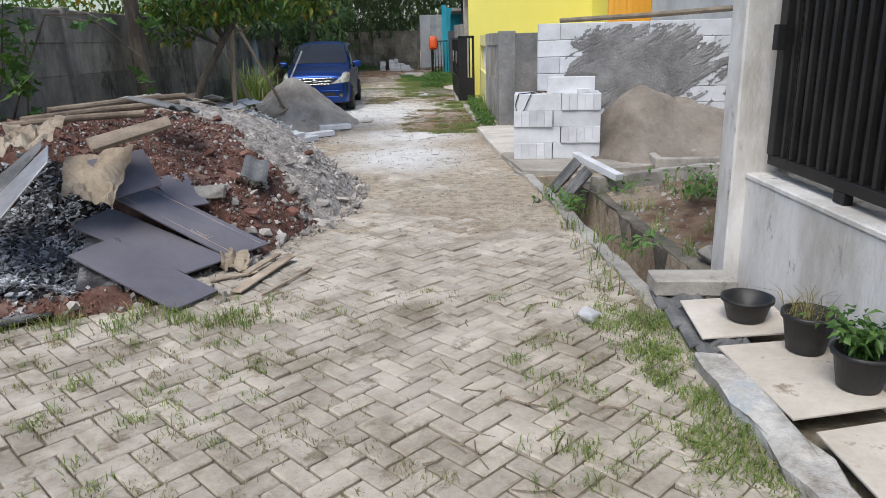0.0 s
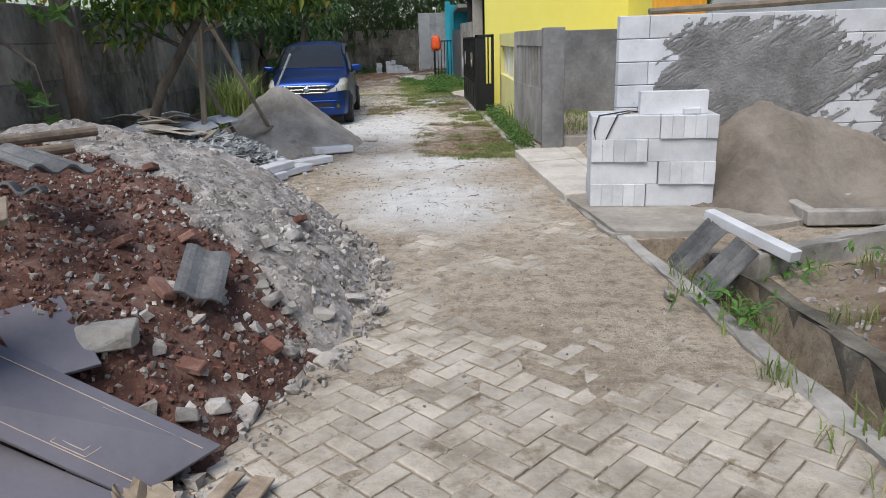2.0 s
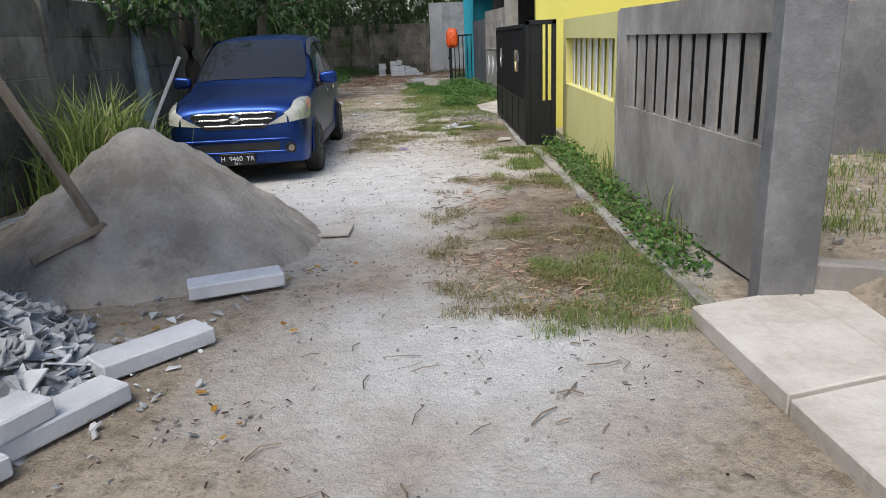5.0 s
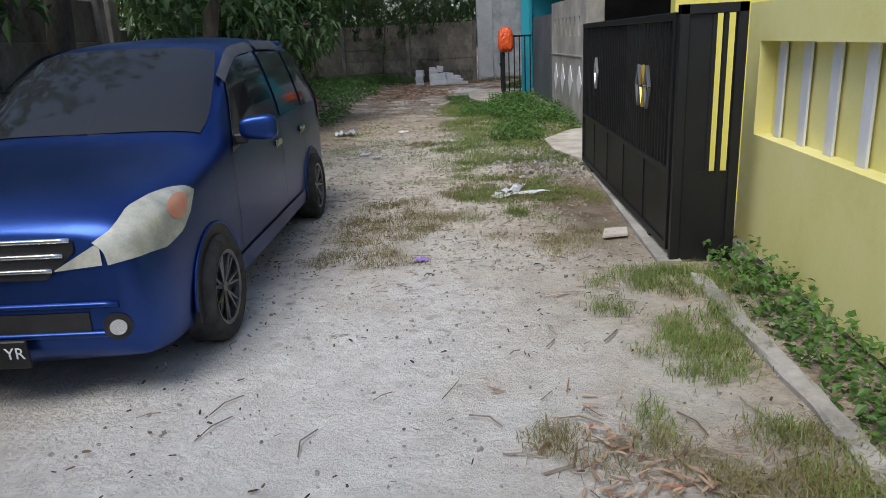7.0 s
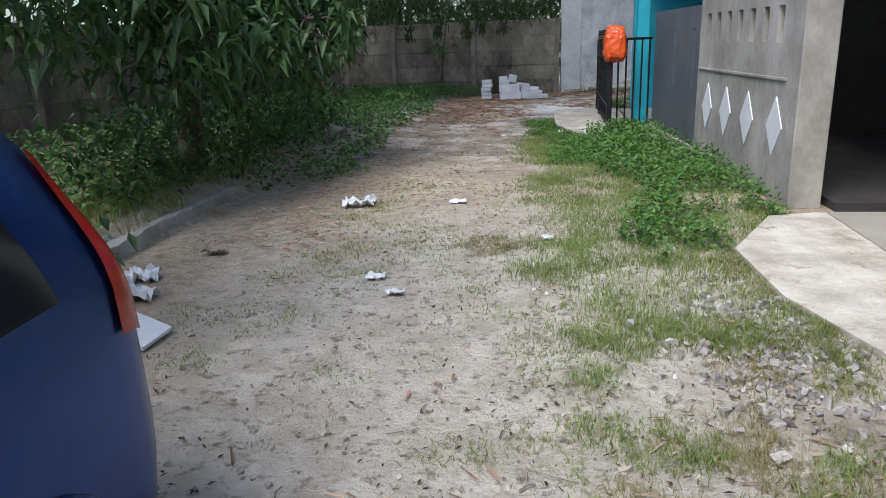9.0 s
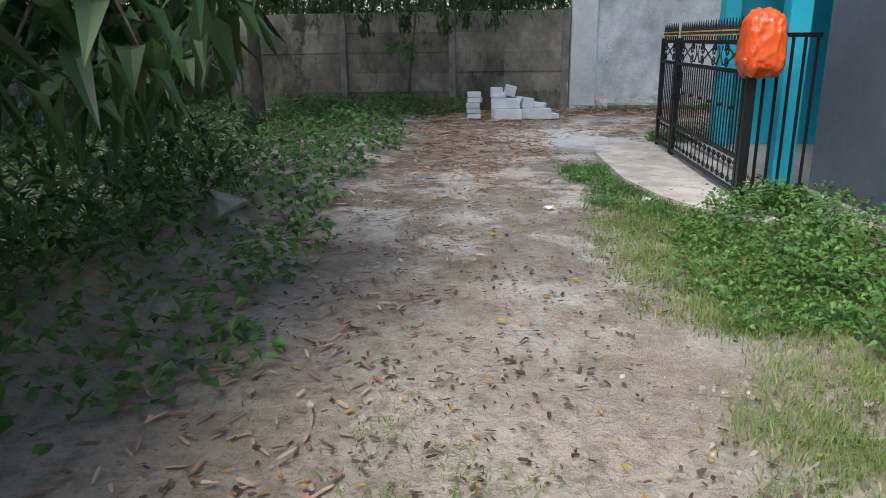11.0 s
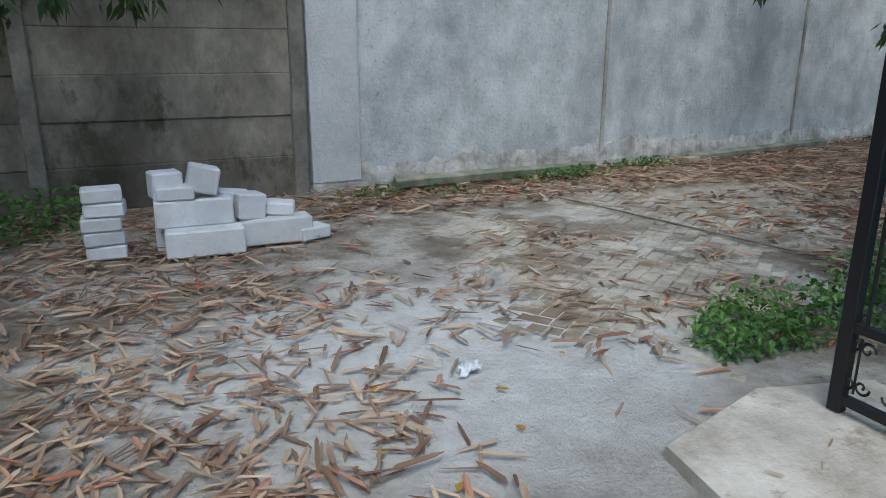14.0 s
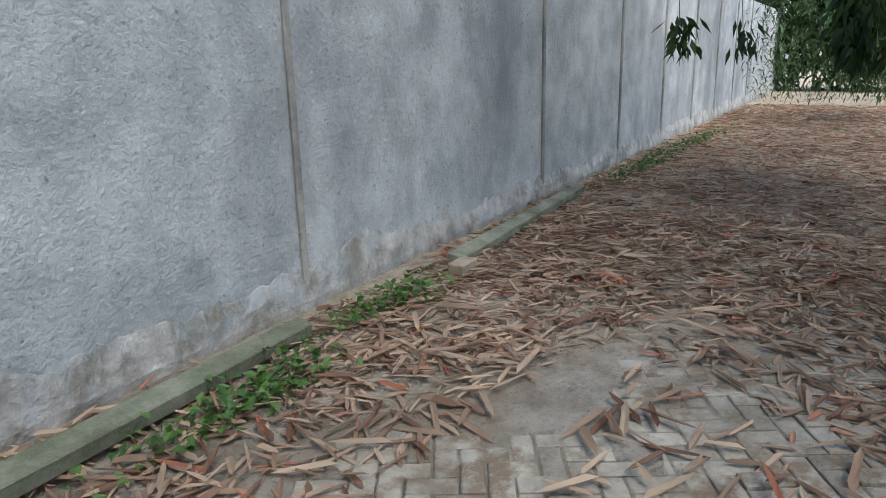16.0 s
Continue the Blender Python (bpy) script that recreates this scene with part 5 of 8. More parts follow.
def mortar_trough():
    t = thing("mortar_trough", "low cement rimmed mixing trough with wet mortar", "trough", pose(3.25, 8.72, 0.05, 0, 0, -4))
    for x0, x1, y0, y1 in ((-0.6, 0.9, -0.36, -0.26), (-0.6, 0.9, 0.26, 0.36), (-0.6, -0.5, -0.26, 0.26), (0.8, 0.9, -0.26, 0.26)):
        bm = bmesh.new()
        add_box(bm, x0, x1, y0, y1, -0.03, 0.1, 0.012)
        part("rim", bm, CONCRETE, t)
    bm = bmesh.new()
    add_box(bm, -0.5, 0.8, -0.26, 0.26, -0.03, 0.03)
    part("mortar", bm, MORTAR, t)


mortar_trough()


def corrugated(name, at, w, l, n, mat, label, cat, amp=0.02, thick=0.012):
    bm = bmesh.new()
    rows = []
    for j in range(int(n * 6) + 1):
        u = j / int(n * 6)
        z = amp * math.sin(u * n * 2 * math.pi)
        rows.append([bm.verts.new((u * w - w / 2, y, z + dz)) for y, dz in ((-l / 2, 0), (l / 2, 0), (l / 2, -thick), (-l / 2, -thick))])
    for a, b in zip(rows, rows[1:]):
        for k in range(4):
            bm.faces.new((a[k], b[k], b[(k + 1) % 4], a[(k + 1) % 4]))
    bm.faces.new(rows[0]), bm.faces.new(rows[-1][::-1])
    return tagged(part(name, bm, mat, None, "", False, at), label, cat)


def leaning(foot, along, up):
    """A frame at the foot of a leaning sheet: x along its foot, y up its slope."""
    X, Y = -Vector(along).normalized(), Vector(up).normalized()
    Z = X.cross(Y).normalized()
    m = Matrix((X, Z.cross(X), Z)).transposed().to_4x4()
    m.translation = Vector(foot) + Vector(up) * 0.5
    return m


for foot in ((1.27, 7.52, 0.0), (1.3, 7.09, -0.02)):
    corrugated("roof_tile", leaning(foot, (0.06, 1, 0), (0.24, 0.06, 0.27)), 0.34, 0.42, 3.5, SLATE_TILE, "grey ribbed roof tile leaning over the drain", "roof tile", 0.03)["group"] = "tiles by the drain"
quad_board("gypsum_strip", [(1.5, 7.72, 0.36), (1.58, 7.76, 0.36), (1.92, 7.12, 0.22), (1.83, 7.08, 0.22)], 0.07, AAC, "white block strip resting against the roof tiles", "block")
quad_board("kerb_stone", [(1.34, 3.98, 0.17), (1.82, 3.94, 0.17), (1.83, 4.16, 0.17), (1.35, 4.2, 0.17)], 0.1, CONCRETE, "loose concrete kerb slab bridging the drain", "slab", None, 0.008)


def steel_gate(p0, p1, z0, z1):
    """Black sliding gate of sheet and bars."""
    p0, p1 = Vector(p0), Vector(p1)
    d = p1 - p0
    ln = d.length
    m = Matrix.Translation((p0.x, p0.y, 0)) @ Matrix.Rotation(math.atan2(d.y, d.x), 4, "Z")
    g = thing("sliding_gate", "black steel sliding gate with sheet panels and diamonds", "gate", m)
    for nm, b in (("frame_rail", (0, ln, -0.02, 0.02, z0, z0 + 0.05)), ("frame_rail", (0, ln, -0.02, 0.02, z1 - 0.05, z1)), ("frame_rail", (0, ln, -0.02, 0.02, 0.58, 0.62)),
                  ("frame_post", (0, 0.05, -0.022, 0.022, z0, z1)), ("frame_post", (ln - 0.05, ln, -0.022, 0.022, z0, z1))):
        bm = bmesh.new()
        add_box(bm, *b, 0.004)
        part(nm, bm, BLACK, g)
    bm = bmesh.new()
    add_box(bm, 0.05, ln - 0.05, -0.005, 0.005, z0 + 0.05, 0.58)
    part("lower_sheet", bm, BLACK, g)
    bm = bmesh.new()
    add_box(bm, 1.45, ln - 0.05, -0.016, -0.011, 0.62, z1 - 0.05)
    part("upper_sheet", bm, BLACK, g)
    for i in range(4):
        bm = bmesh.new()
        x = 0.75 + i * 0.75
        add_box(bm, x - 0.02, x + 0.02, -0.014, 0.014, z0 + 0.05, 0.58)
        part("stiffener", bm, BLACK, g)
    bar = box_mesh("bar", 0.018, 0.022, z1 - 0.67, BLACK, 0.002)
    n = int(ln / 0.085)
    for i in range(1, n):
        piece("bar", bar, g, pose(i * ln / n, 0, 0.62))
    for x, mats in ((0.62, (STEEL_BLUE, GOLD, STEEL_BLUE)), (2.78, (ALU, ALU, STEEL_BLUE))):
        for k in range(3 if x < 2 else 1):
            bm = bmesh.new()
            cx = x + k * 0.13
            for a, b in (((cx - 0.07, 1.12), (cx, 1.27)), ((cx, 1.27), (cx + 0.07, 1.12)), ((cx + 0.07, 1.12), (cx, 0.97)), ((cx, 0.97), (cx - 0.07, 1.12))):
                add_tube(bm, (a[0], 0.034, a[1]), (b[0], 0.034, b[1]), 0.014, seg=5)
            part("diamond_ornament", bm, mats[k], g)
    for x in (0.5, ln - 0.6):
        bm = bmesh.new()
        add_tube(bm, (x, -0.015, z0 - 0.0), (x, 0.015, z0 - 0.0), 0.04, seg=12)
        part("roller", bm, BLACK_DULL, g)


steel_gate((0.52, 18.85), (0.42, 22.6), 0.06, 1.62)


def gate_frame():
    g = thing("gate_post", "black steel gate post with bars beside the yellow wall", "gate post")
    for b in ((0.5, 0.56, 18.72, 18.78, 0, 1.66), (0.85, 0.91, 18.72, 18.78, 0, 1.66), (0.5, 0.91, 18.72, 18.78, 1.6, 1.66), (0.7, 0.73, 18.735, 18.765, 0.6, 1.6), (0.77, 0.8, 18.735, 18.765, 0.6, 1.6)):
        bm = bmesh.new()
        add_box(bm, *b, 0.004)
        part("bar", bm, BLACK, g)
    bm = bmesh.new()
    add_box(bm, 0.56, 0.85, 18.74, 18.76, 0.02, 0.62)
    part("sheet", bm, BLACK, g)
    bm = bmesh.new()
    add_box(bm, 0.56, 0.7, 18.743, 18.757, 0.62, 1.6)
    part("sheet", bm, BLACK, g)
    bm = bmesh.new()
    add_box(bm, 0.42, 0.58, 18.7, 22.8, -0.02, 0.03, 0.004)
    tagged(part("gate_track", bm, CONCRETE), "concrete sill with the sliding gate track", "sill", kind="structure")


gate_frame()


def scroll(cx, cz, r, turns, sg, flip=1):
    return [(cx + sg * r * (1 - 0.8 * t) * math.cos(t * turns * 2 * math.pi), 0, cz + flip * r * (1 - 0.8 * t) * math.sin(t * turns * 2 * math.pi)) for t in [i / 14 for i in range(15)]]


def ornate_leaf(name, p0, p1, label, z0=0.1, z1=1.48):
    p0, p1 = Vector(p0), Vector(p1)
    d = p1 - p0
    ln = d.length
    m = Matrix.Translation((p0.x, p0.y, 0)) @ Matrix.Rotation(math.atan2(d.y, d.x), 4, "Z")
    g = thing(name, label, "gate", m)
    for z in (z0, 0.42, 1.18, z1 - 0.04):
        bm = bmesh.new()
        add_box(bm, 0, ln, -0.018, 0.018, z, z + 0.04, 0.003)
        part("rail", bm, BLACK, g)
    for x in (0, ln - 0.06):
        bm = bmesh.new()
        add_box(bm, x, x + 0.06, -0.024, 0.024, z0 - 0.04, z1 + 0.02, 0.004)
        part("stile", bm, BLACK, g)
    bar = box_mesh("bar", 0.013, 0.013, 0.74, BLACK, 0.002)
    n = max(4, int(ln / 0.092))
    for i in range(1, n):
        piece("bar", bar, g, pose(i * ln / n, 0, 0.45))
        bm = bmesh.new()
        x = i * ln / n
        add_tube(bm, (x, 0, z1), (x, 0, z1 + 0.06), 0.009, 0.009, 6)
        add_tube(bm, (x, 0, z1 + 0.06), (x, 0, z1 + 0.1), 0.022, 0.016, 6)
        add_tube(bm, (x, 0, z1 + 0.1), (x, 0, z1 + 0.21), 0.019, 0.002, 6)
        sp = part("spear", bm, BLACK, g)
        bm = bmesh.new()
        add_tube(bm, (x, 0, z1 + 0.045), (x, 0, z1 + 0.062), 0.02, 0.02, 8)
        part("gilt_collar", bm, GOLD, sp)
        bm = bmesh.new()
        add_tube(bm, (x, 0, z1 + 0.085), (x, 0, z1 + 0.1), 0.023, 0.023, 8)
        part("gilt_collar", bm, GOLD, sp)
        if i % 4 == 0 and ln > 1.5:
            bm = bmesh.new()
            bmesh.ops.create_icosphere(bm, subdivisions=1, radius=0.026, matrix=Matrix.Translation((x, 0, 0.86)))
            part("knot", bm, BLACK_DULL, g)
    k = max(1, round(ln / 0.85))
    w = ln / k
    for i in range(k):
        bm = bmesh.new()
        c = (i + 0.5) * w
        for sg in (1, -1):
            add_path_tube(bm, scroll(c + sg * w * 0.25, 1.38, 0.075, 1.4, sg), 0.008, 5)
            add_path_tube(bm, scroll(c - sg * w * 0.25, 1.28, 0.06, 1.4, sg, -1), 0.008, 5)
            add_path_tube(bm, [(c + sg * w * 0.42, 0, 1.42), (c + sg * w * 0.47, 0, 1.33), (c + sg * w * 0.38, 0, 1.24), (c + sg * 0.1, 0, 1.3), (c - sg * 0.1, 0, 1.38), (c - sg * w * 0.3, 0, 1.43)], 0.008, 5)
        part("scrollwork", bm, BLACK, g)
    n2 = max(3, int(ln / 0.17))
    for i in range(n2):
        bm = bmesh.new()
        x = (i + 0.5) * ln / n2
        for sg in (1, -1):
            add_path_tube(bm, scroll(x + sg * 0.03, 0.36, 0.035, 1.1, sg), 0.006, 4)
            add_path_tube(bm, scroll(x + sg * 0.03, 0.2, 0.035, 1.1, sg, -1), 0.006, 4)
        add_tube(bm, (x, 0, 0.16), (x, 0, 0.4), 0.006, seg=4)
        part("lower_scroll", bm, BLACK, g)
    return g


ornate_leaf("ornate_gate", (-0.36, 34.3), (-0.36, 35.2), "narrow black wrought iron gate leaf with gilt spears")
main = ornate_leaf("ornate_gate", (-0.36, 31.6), (-0.36, 34.25), "wide black wrought iron gate with scrolls and gilt spears")
bm = bmesh.new()
add_box(bm, 2.6, 2.66, -0.05, 0.06, 0.75, 0.83, 0.006)
add_tube(bm, (2.58, -0.04, 0.9), (2.58, -0.04, 1.1), 0.01, seg=6)
part("lock", bm, BLACK, main)
bm = bmesh.new()
add_box(bm, -0.4, -0.32, 31.45, 31.53, 0, 1.52, 0.006)
tagged(part("gate_post", bm, BLACK), "black steel gate post holding a plastic bag", "gate post")


def slate_wall():
    w = thing("wall_16", "slate grey painted front wall with two narrow slots", "wall", WALL_LINE @ pose(0, 2.97, 0), kind="structure")
    L, x0 = 2.62, 0.02
    bm = bmesh.new()
    y = 0
    for q in (0.28, 1.3):
        add_box(bm, x0, 0.14, y, q, 0.12, 1.92)
        add_box(bm, x0, 0.14, q, q + 0.07, 0.12, 0.85)
        add_box(bm, x0, 0.14, q, q + 0.07, 1.64, 1.92)
        y = q + 0.07
    add_box(bm, x0, 0.14, y, L, 0.12, 1.92)
    part("wall_body", bm, STEEL_BLUE, w)
    # a near-black plate fills the slots with painted shade
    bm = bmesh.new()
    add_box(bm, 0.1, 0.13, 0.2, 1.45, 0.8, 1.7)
    part("slot_back", bm, ROOM_SHADE, w)
    bm = bmesh.new()
    add_box(bm, -0.04, 0.14, 0, L, 0.0, 0.12, 0.006)
    part("wall_footing", bm, RENDERED, w)
    g = thing("side_gate", "narrow black steel bar gate beside the slate wall", "gate", pose(-0.3, 31.52, 0, 0, 0, 26))
    for z in (0.12, 1.5):
        bm = bmesh.new()
        add_box(bm, 0.04, 0.7, -0.015, 0.015, z, z + 0.04, 0.003)
        part("rail", bm, BLACK, g)
    me = box_mesh("bar", 0.022, 0.022, 1.36, BLACK, 0.002)
    for i in range(5):
        piece("bar", me, g, pose(0.08 + i * 0.145, 0, 0.15))


slate_wall()


def plastic_bag():
    bm = bmesh.new()
    bmesh.ops.create_icosphere(bm, subdivisions=5, radius=1)
    for v in bm.verts:
        p = Vector([math.copysign(abs(c) ** 0.6, c) for c in v.co])
        k = 1 + 0.1 * fbm(p.x * 2, p.y * 2 + p.z * 3, 1.2, 3) + 0.05 * fbm(p.x, p.z, 5, 1)
        taper = 1 - 0.12 * p.z
        v.co = Vector((p.x * 0.15 * k * taper, p.y * 0.19 * k * taper, p.z * 0.27 * k))
    b = thing("plastic_bag", "bulging bright orange plastic bag hung on the gate", "bag", pose(-0.3, 31.5, 1.45) @ Matrix.Diagonal((1.2, 1.0, 1.05, 1)))
    part("bag_body", bm, ORANGE_BAG, b, smooth=True)


plastic_bag()

# white block pile by the far wall
def far_pile():
    rng = random.Random(9)
    me = box_mesh("block", 0.56, 0.2, 0.2, AAC_REST, 0.012)
    small = box_mesh("block", 0.27, 0.2, 0.1, AAC_REST, 0.012)
    cube = box_mesh("block", 0.22, 0.2, 0.2, AAC_REST, 0.012)
    lab = "white aerated concrete block in a loose pile by the wall"
    lst = [(me, -2.45, 38.8, 0.02, -3, 0), (me, -1.9, 38.95, 0.02, 2, 0), (me, -2.5, 39.05, 0.02, 0, 0), (me, -2.5, 38.95, 0.22, -2, 0), (cube, -2.68, 39.05, 0.42, 10, 0), (small, -2.62, 38.95, 0.425, -6, 0), (cube, -2.44, 38.98, 0.46, 0, 14),
           (cube, -2.1, 39.0, 0.22, 12, 6), (small, -1.86, 39.05, 0.225, -14, 5), (small, -2.2, 39.1, 0.33, 5, 8), (small, -1.62, 38.95, 0.02, 20, 0)]
    lst += [(small, -3.12 + rng.uniform(-.02, .02), 39.0, 0.02 + 0.105 * k, rng.uniform(-8, 8), 0) for k in range(5)]
    for i, (mesh, x, y, z, rz, ry) in enumerate(lst):
        ob = new("concrete_block", mesh)
        ob.matrix_basis = pose(x, y, z, 0, ry, rz)
        tagged(ob, lab, "block", "far block pile")


far_pile()

# apron by the ornate gate
bm = bmesh.new()
outline = [(-1.19, 35.25), (-1.3, 34.6), (-1.27, 33.6), (-1.22, 32.6), (-1.0, 31.7), (-0.6, 30.9), (0.0, 30.7), (0.1, 31.2), (0.05, 35.3), (-0.5, 35.45)]
vs = [bm.verts.new((x, y, 0.055)) for x, y in outline]
f = bm.faces.new(vs)
r = bmesh.ops.extrude_face_region(bm, geom=[f])
for v in r["geom"]:
    if isinstance(v, bmesh.types.BMVert):
        v.co.z -= 0.12
tagged(part("pavement_2", bm, SLAB), "rough cast concrete apron before the ornate gate", "pavement", kind="structure")
bm = bmesh.new()
outline = [(0.42, 22.7), (0.15, 23.6), (0.1, 24.6), (0.6, 25.6), (1.1, 25.75), (1.3, 25.7), (1.3, 22.6)]
vs = [bm.verts.new((x, y, 0.05)) for x, y in outline]
f = bm.faces.new(vs)
r = bmesh.ops.extrude_face_region(bm, geom=[f])
for v in r["geom"]:
    if isinstance(v, bmesh.types.BMVert):
        v.co.z -= 0.12
tagged(part("pavement_3", bm, SLAB), "pale broken concrete ramp into a carport", "pavement", kind="structure")

# timbers along the grey wall
quad_board("timber", [(-0.35, 40.3, 0.16), (2.55, 40.75, 0.1), (2.56, 40.88, 0.12), (-0.33, 40.45, 0.19)], 0.09, MOSSY_WOOD, "mossy old timber lying along the grey wall", "timber", None, 0.008)
quad_board("timber", [(4.15, 40.75, 0.1), (7.4, 41.2, 0.1), (7.4, 41.32, 0.12), (4.15, 40.9, 0.12)], 0.1, MOSSY_WOOD, "long mossy timber beside the grey wall", "timber", None, 0.008)
quad_board("timber_end", [(3.95, 40.62, 0.1), (4.2, 40.66, 0.1), (4.2, 40.8, 0.1), (3.95, 40.76, 0.1)], 0.1, FRESH_WOOD, "pale sawn timber end by the wall", "timber", None, 0.008)
bm = bmesh.new()
add_path_tube(bm, [(0.95, 39.95, 0.03), (1.2, 39.0, 0.03), (1.45, 37.8, 0.03), (1.7, 36.6, 0.03)], [0.006, 0.008, 0.009, 0.007], 6)
tagged(part("stick", bm, BAMBOO), "long dry reddish bamboo stick lying on the paving", "stick")
bm = bmesh.new()
for k in range(4):
    r = 0.3 - 0.03 * k
    add_path_tube(bm, [(2.2 + r * math.cos(a), 34.6 + r * math.sin(a), 0.1 + 0.02 * k) for a in [2 * math.pi * i / 20 for i in range(20)]], 0.011, 5)
tagged(part("garden_hose", bm, BLUE_HOSE), "coiled blue garden hose on the porch floor", "hose")

# ---- rubble heap clutter ----
def boards():
    g = "discarded boards"
    data = (
        ([(-1.42, 4.36, 0.05), (-1.6, 4.05, 0.04), (-2.4, 4.42, 0.3), (-2.25, 4.72, 0.33)], "dark grey laminate board lying on the paving"),
        ([(-1.5, 4.92, 0.1), (-1.72, 4.62, 0.09), (-2.52, 4.72, 0.42), (-2.38, 5.06, 0.47)], "dark grey laminate board sliding off the heap"),
        ([(-1.28, 5.22, 0.12), (-1.5, 4.93, 0.1), (-2.28, 4.95, 0.56), (-2.2, 5.3, 0.6)], "long grey laminate cabinet door with pale outlines"),
        ([(-2.0, 5.12, 0.62), (-2.24, 4.85, 0.58), (-2.44, 4.95, 0.84), (-2.16, 5.25, 0.87)], "paint splashed grey laminate board"),
        ([(-1.75, 5.35, 0.42), (-1.95, 5.2, 0.42), (-2.2, 5.42, 0.62), (-2.0, 5.6, 0.62)], "broken grey laminate board"),
    )
    for c, lab in data:
        b = quad_board("board", c, 0.018, GREY_BOARD, lab, "board", None, 0.002)
        b["group"] = g
    c = [Vector(p) for p in data[2][0]]
    n = (c[1] - c[0]).cross(c[3] - c[0]).normalized()
    n = n if n.z > 0 else -n
    at = lambda u, v: c[0].lerp(c[3], u).lerp(c[1].lerp(c[2], u), v) + n * 0.005

    def line(u0, v0, u1, v1):
        bm = bmesh.new()
        add_tube(bm, at(u0, v0), at(u1, v1), 0.0024, seg=4)
        return part("outline", bm, LINE, b0)
    b0 = [o for o in scene.objects if o.get("label", "").startswith("long grey laminate")][0]
    for v in (0.15, 0.85):
        line(0.03, v, 0.97, v)
    for k in range(4):
        u0, v0 = 0.3, 0.24 + 0.14 * k
        u1, v1 = 0.38, v0 + 0.1
        line(u0, v0, u1, v0), line(u1, v0, u1, v1), line(u1, v1, u0, v1), line(u0, v1, u0, v0)
    line(0.27, 0.2, 0.41, 0.2), line(0.27, 0.82, 0.41, 0.82), line(0.27, 0.2, 0.27, 0.82), line(0.41, 0.2, 0.41, 0.82)


boards()


def crumpled(name, corners, mat, label, cat, seed, n=10, amp=0.05):
    c = [Vector(p) for p in corners]
    V, F = [], []
    for i in range(n + 1):
        for j in range(n + 1):
            u, v = i / n, j / n
            p = c[0].lerp(c[1], u).lerp(c[3].lerp(c[2], u), v)
            p += Vector((amp * 0.5 * fbm(u * 3, v * 3, 1, seed), amp * 0.5 * fbm(u * 3, v * 3, 1, seed + 5), amp * fbm(u * 3, v * 3, 1.3, seed + 9)))
            V.append(p)
    F = [(i * (n + 1) + j, (i + 1) * (n + 1) + j, (i + 1) * (n + 1) + j + 1, i * (n + 1) + j + 1) for i in range(n) for j in range(n)]
    ob = new(name, soup(name, V, F, mat))
    md = ob.modifiers.new("thickness", "SOLIDIFY")
    md.thickness = 0.004
    return tagged(ob, label, cat)


crumpled("cardboard", [(-2.62, 5.0, 0.86), (-2.15, 5.1, 0.92), (-2.2, 4.72, 0.55), (-2.5, 4.66, 0.66)], CARD, "torn crumpled brown cardboard sheet", "cardboard", 3, 16, 0.05)
crumpled("cardboard", [(-1.56, 4.95, 0.13), (-1.36, 4.95, 0.13), (-1.34, 4.8, 0.05), (-1.54, 4.8, 0.06)], CARD, "crumpled brown paper scrap by the boards", "paper", 5, 8, 0.06)
crumpled("cloth", [(-2.95, 5.0, 1.08), (-2.6, 5.1, 1.12), (-2.62, 4.7, 0.98), (-2.9, 4.7, 0.95)], CARD, "dirty beige cloth draped over the heap", "cloth", 8, 16, 0.07)
quad_board("wood_plank", [(-2.32, 4.75, 1.02), (-1.98, 5.35, 1.1), (-1.9, 5.2, 1.05), (-2.22, 4.62, 0.96)], 0.03, WOOD, "weathered brown plank on the rubble heap", "plank")
quad_board("metal_sheet", [(-2.95, 4.35, 0.55), (-2.5, 4.6, 1.0), (-2.42, 4.42, 0.92), (-2.8, 4.15, 0.45)], 0.01, ALU, "bent pale metal sheet leaning on the heap", "metal sheet")
quad_board("metal_sheet", [(-3.1, 4.45, 0.6), (-2.62, 4.75, 1.02), (-2.55, 4.6, 0.98), (-2.95, 4.3, 0.5)], 0.01, SLATE_TILE, "dark folded metal sheet leaning on the heap", "metal sheet")
for i, (a, b, r) in enumerate((((-3.3, 5.7, 1.06), (-2.35, 6.6, 1.1), 0.03), ((-3.2, 5.3, 1.06), (-2.3, 5.7, 1.09), 0.028), ((-3.4, 6.3, 1.08), (-2.5, 7.2, 1.12), 0.032))):
    bm = bmesh.new()
    add_path_tube(bm, [a, [(p + q) / 2 + (0.01 if k == 2 else 0) for k, (p, q) in enumerate(zip(a, b))], b], r, 10)
    tagged(part("bamboo_length", bm, WOOD), "weathered brown bamboo length lying on the heap", "bamboo", "bamboo lengths")
corrugated("roof_tile", pose(-1.55, 6.04, 0.56, 20, 22, 14), 0.22, 0.38, 1.5, SLATE_TILE, "grey concrete roof tile on the rubble flank", "roof tile", 0.01)
corrugated("roof_tile", pose(-2.3, 6.1, 1.13, 6, 10, 55), 0.3, 0.6, 2, SLATE_TILE, "dark grey roof tile on the heap crest", "roof tile")
corrugated("roof_tile", pose(-2.15, 5.75, 1.05, -10, 14, 20), 0.16, 0.2, 1.5, SLATE_TILE, "broken dark roof tile on the heap", "roof tile")
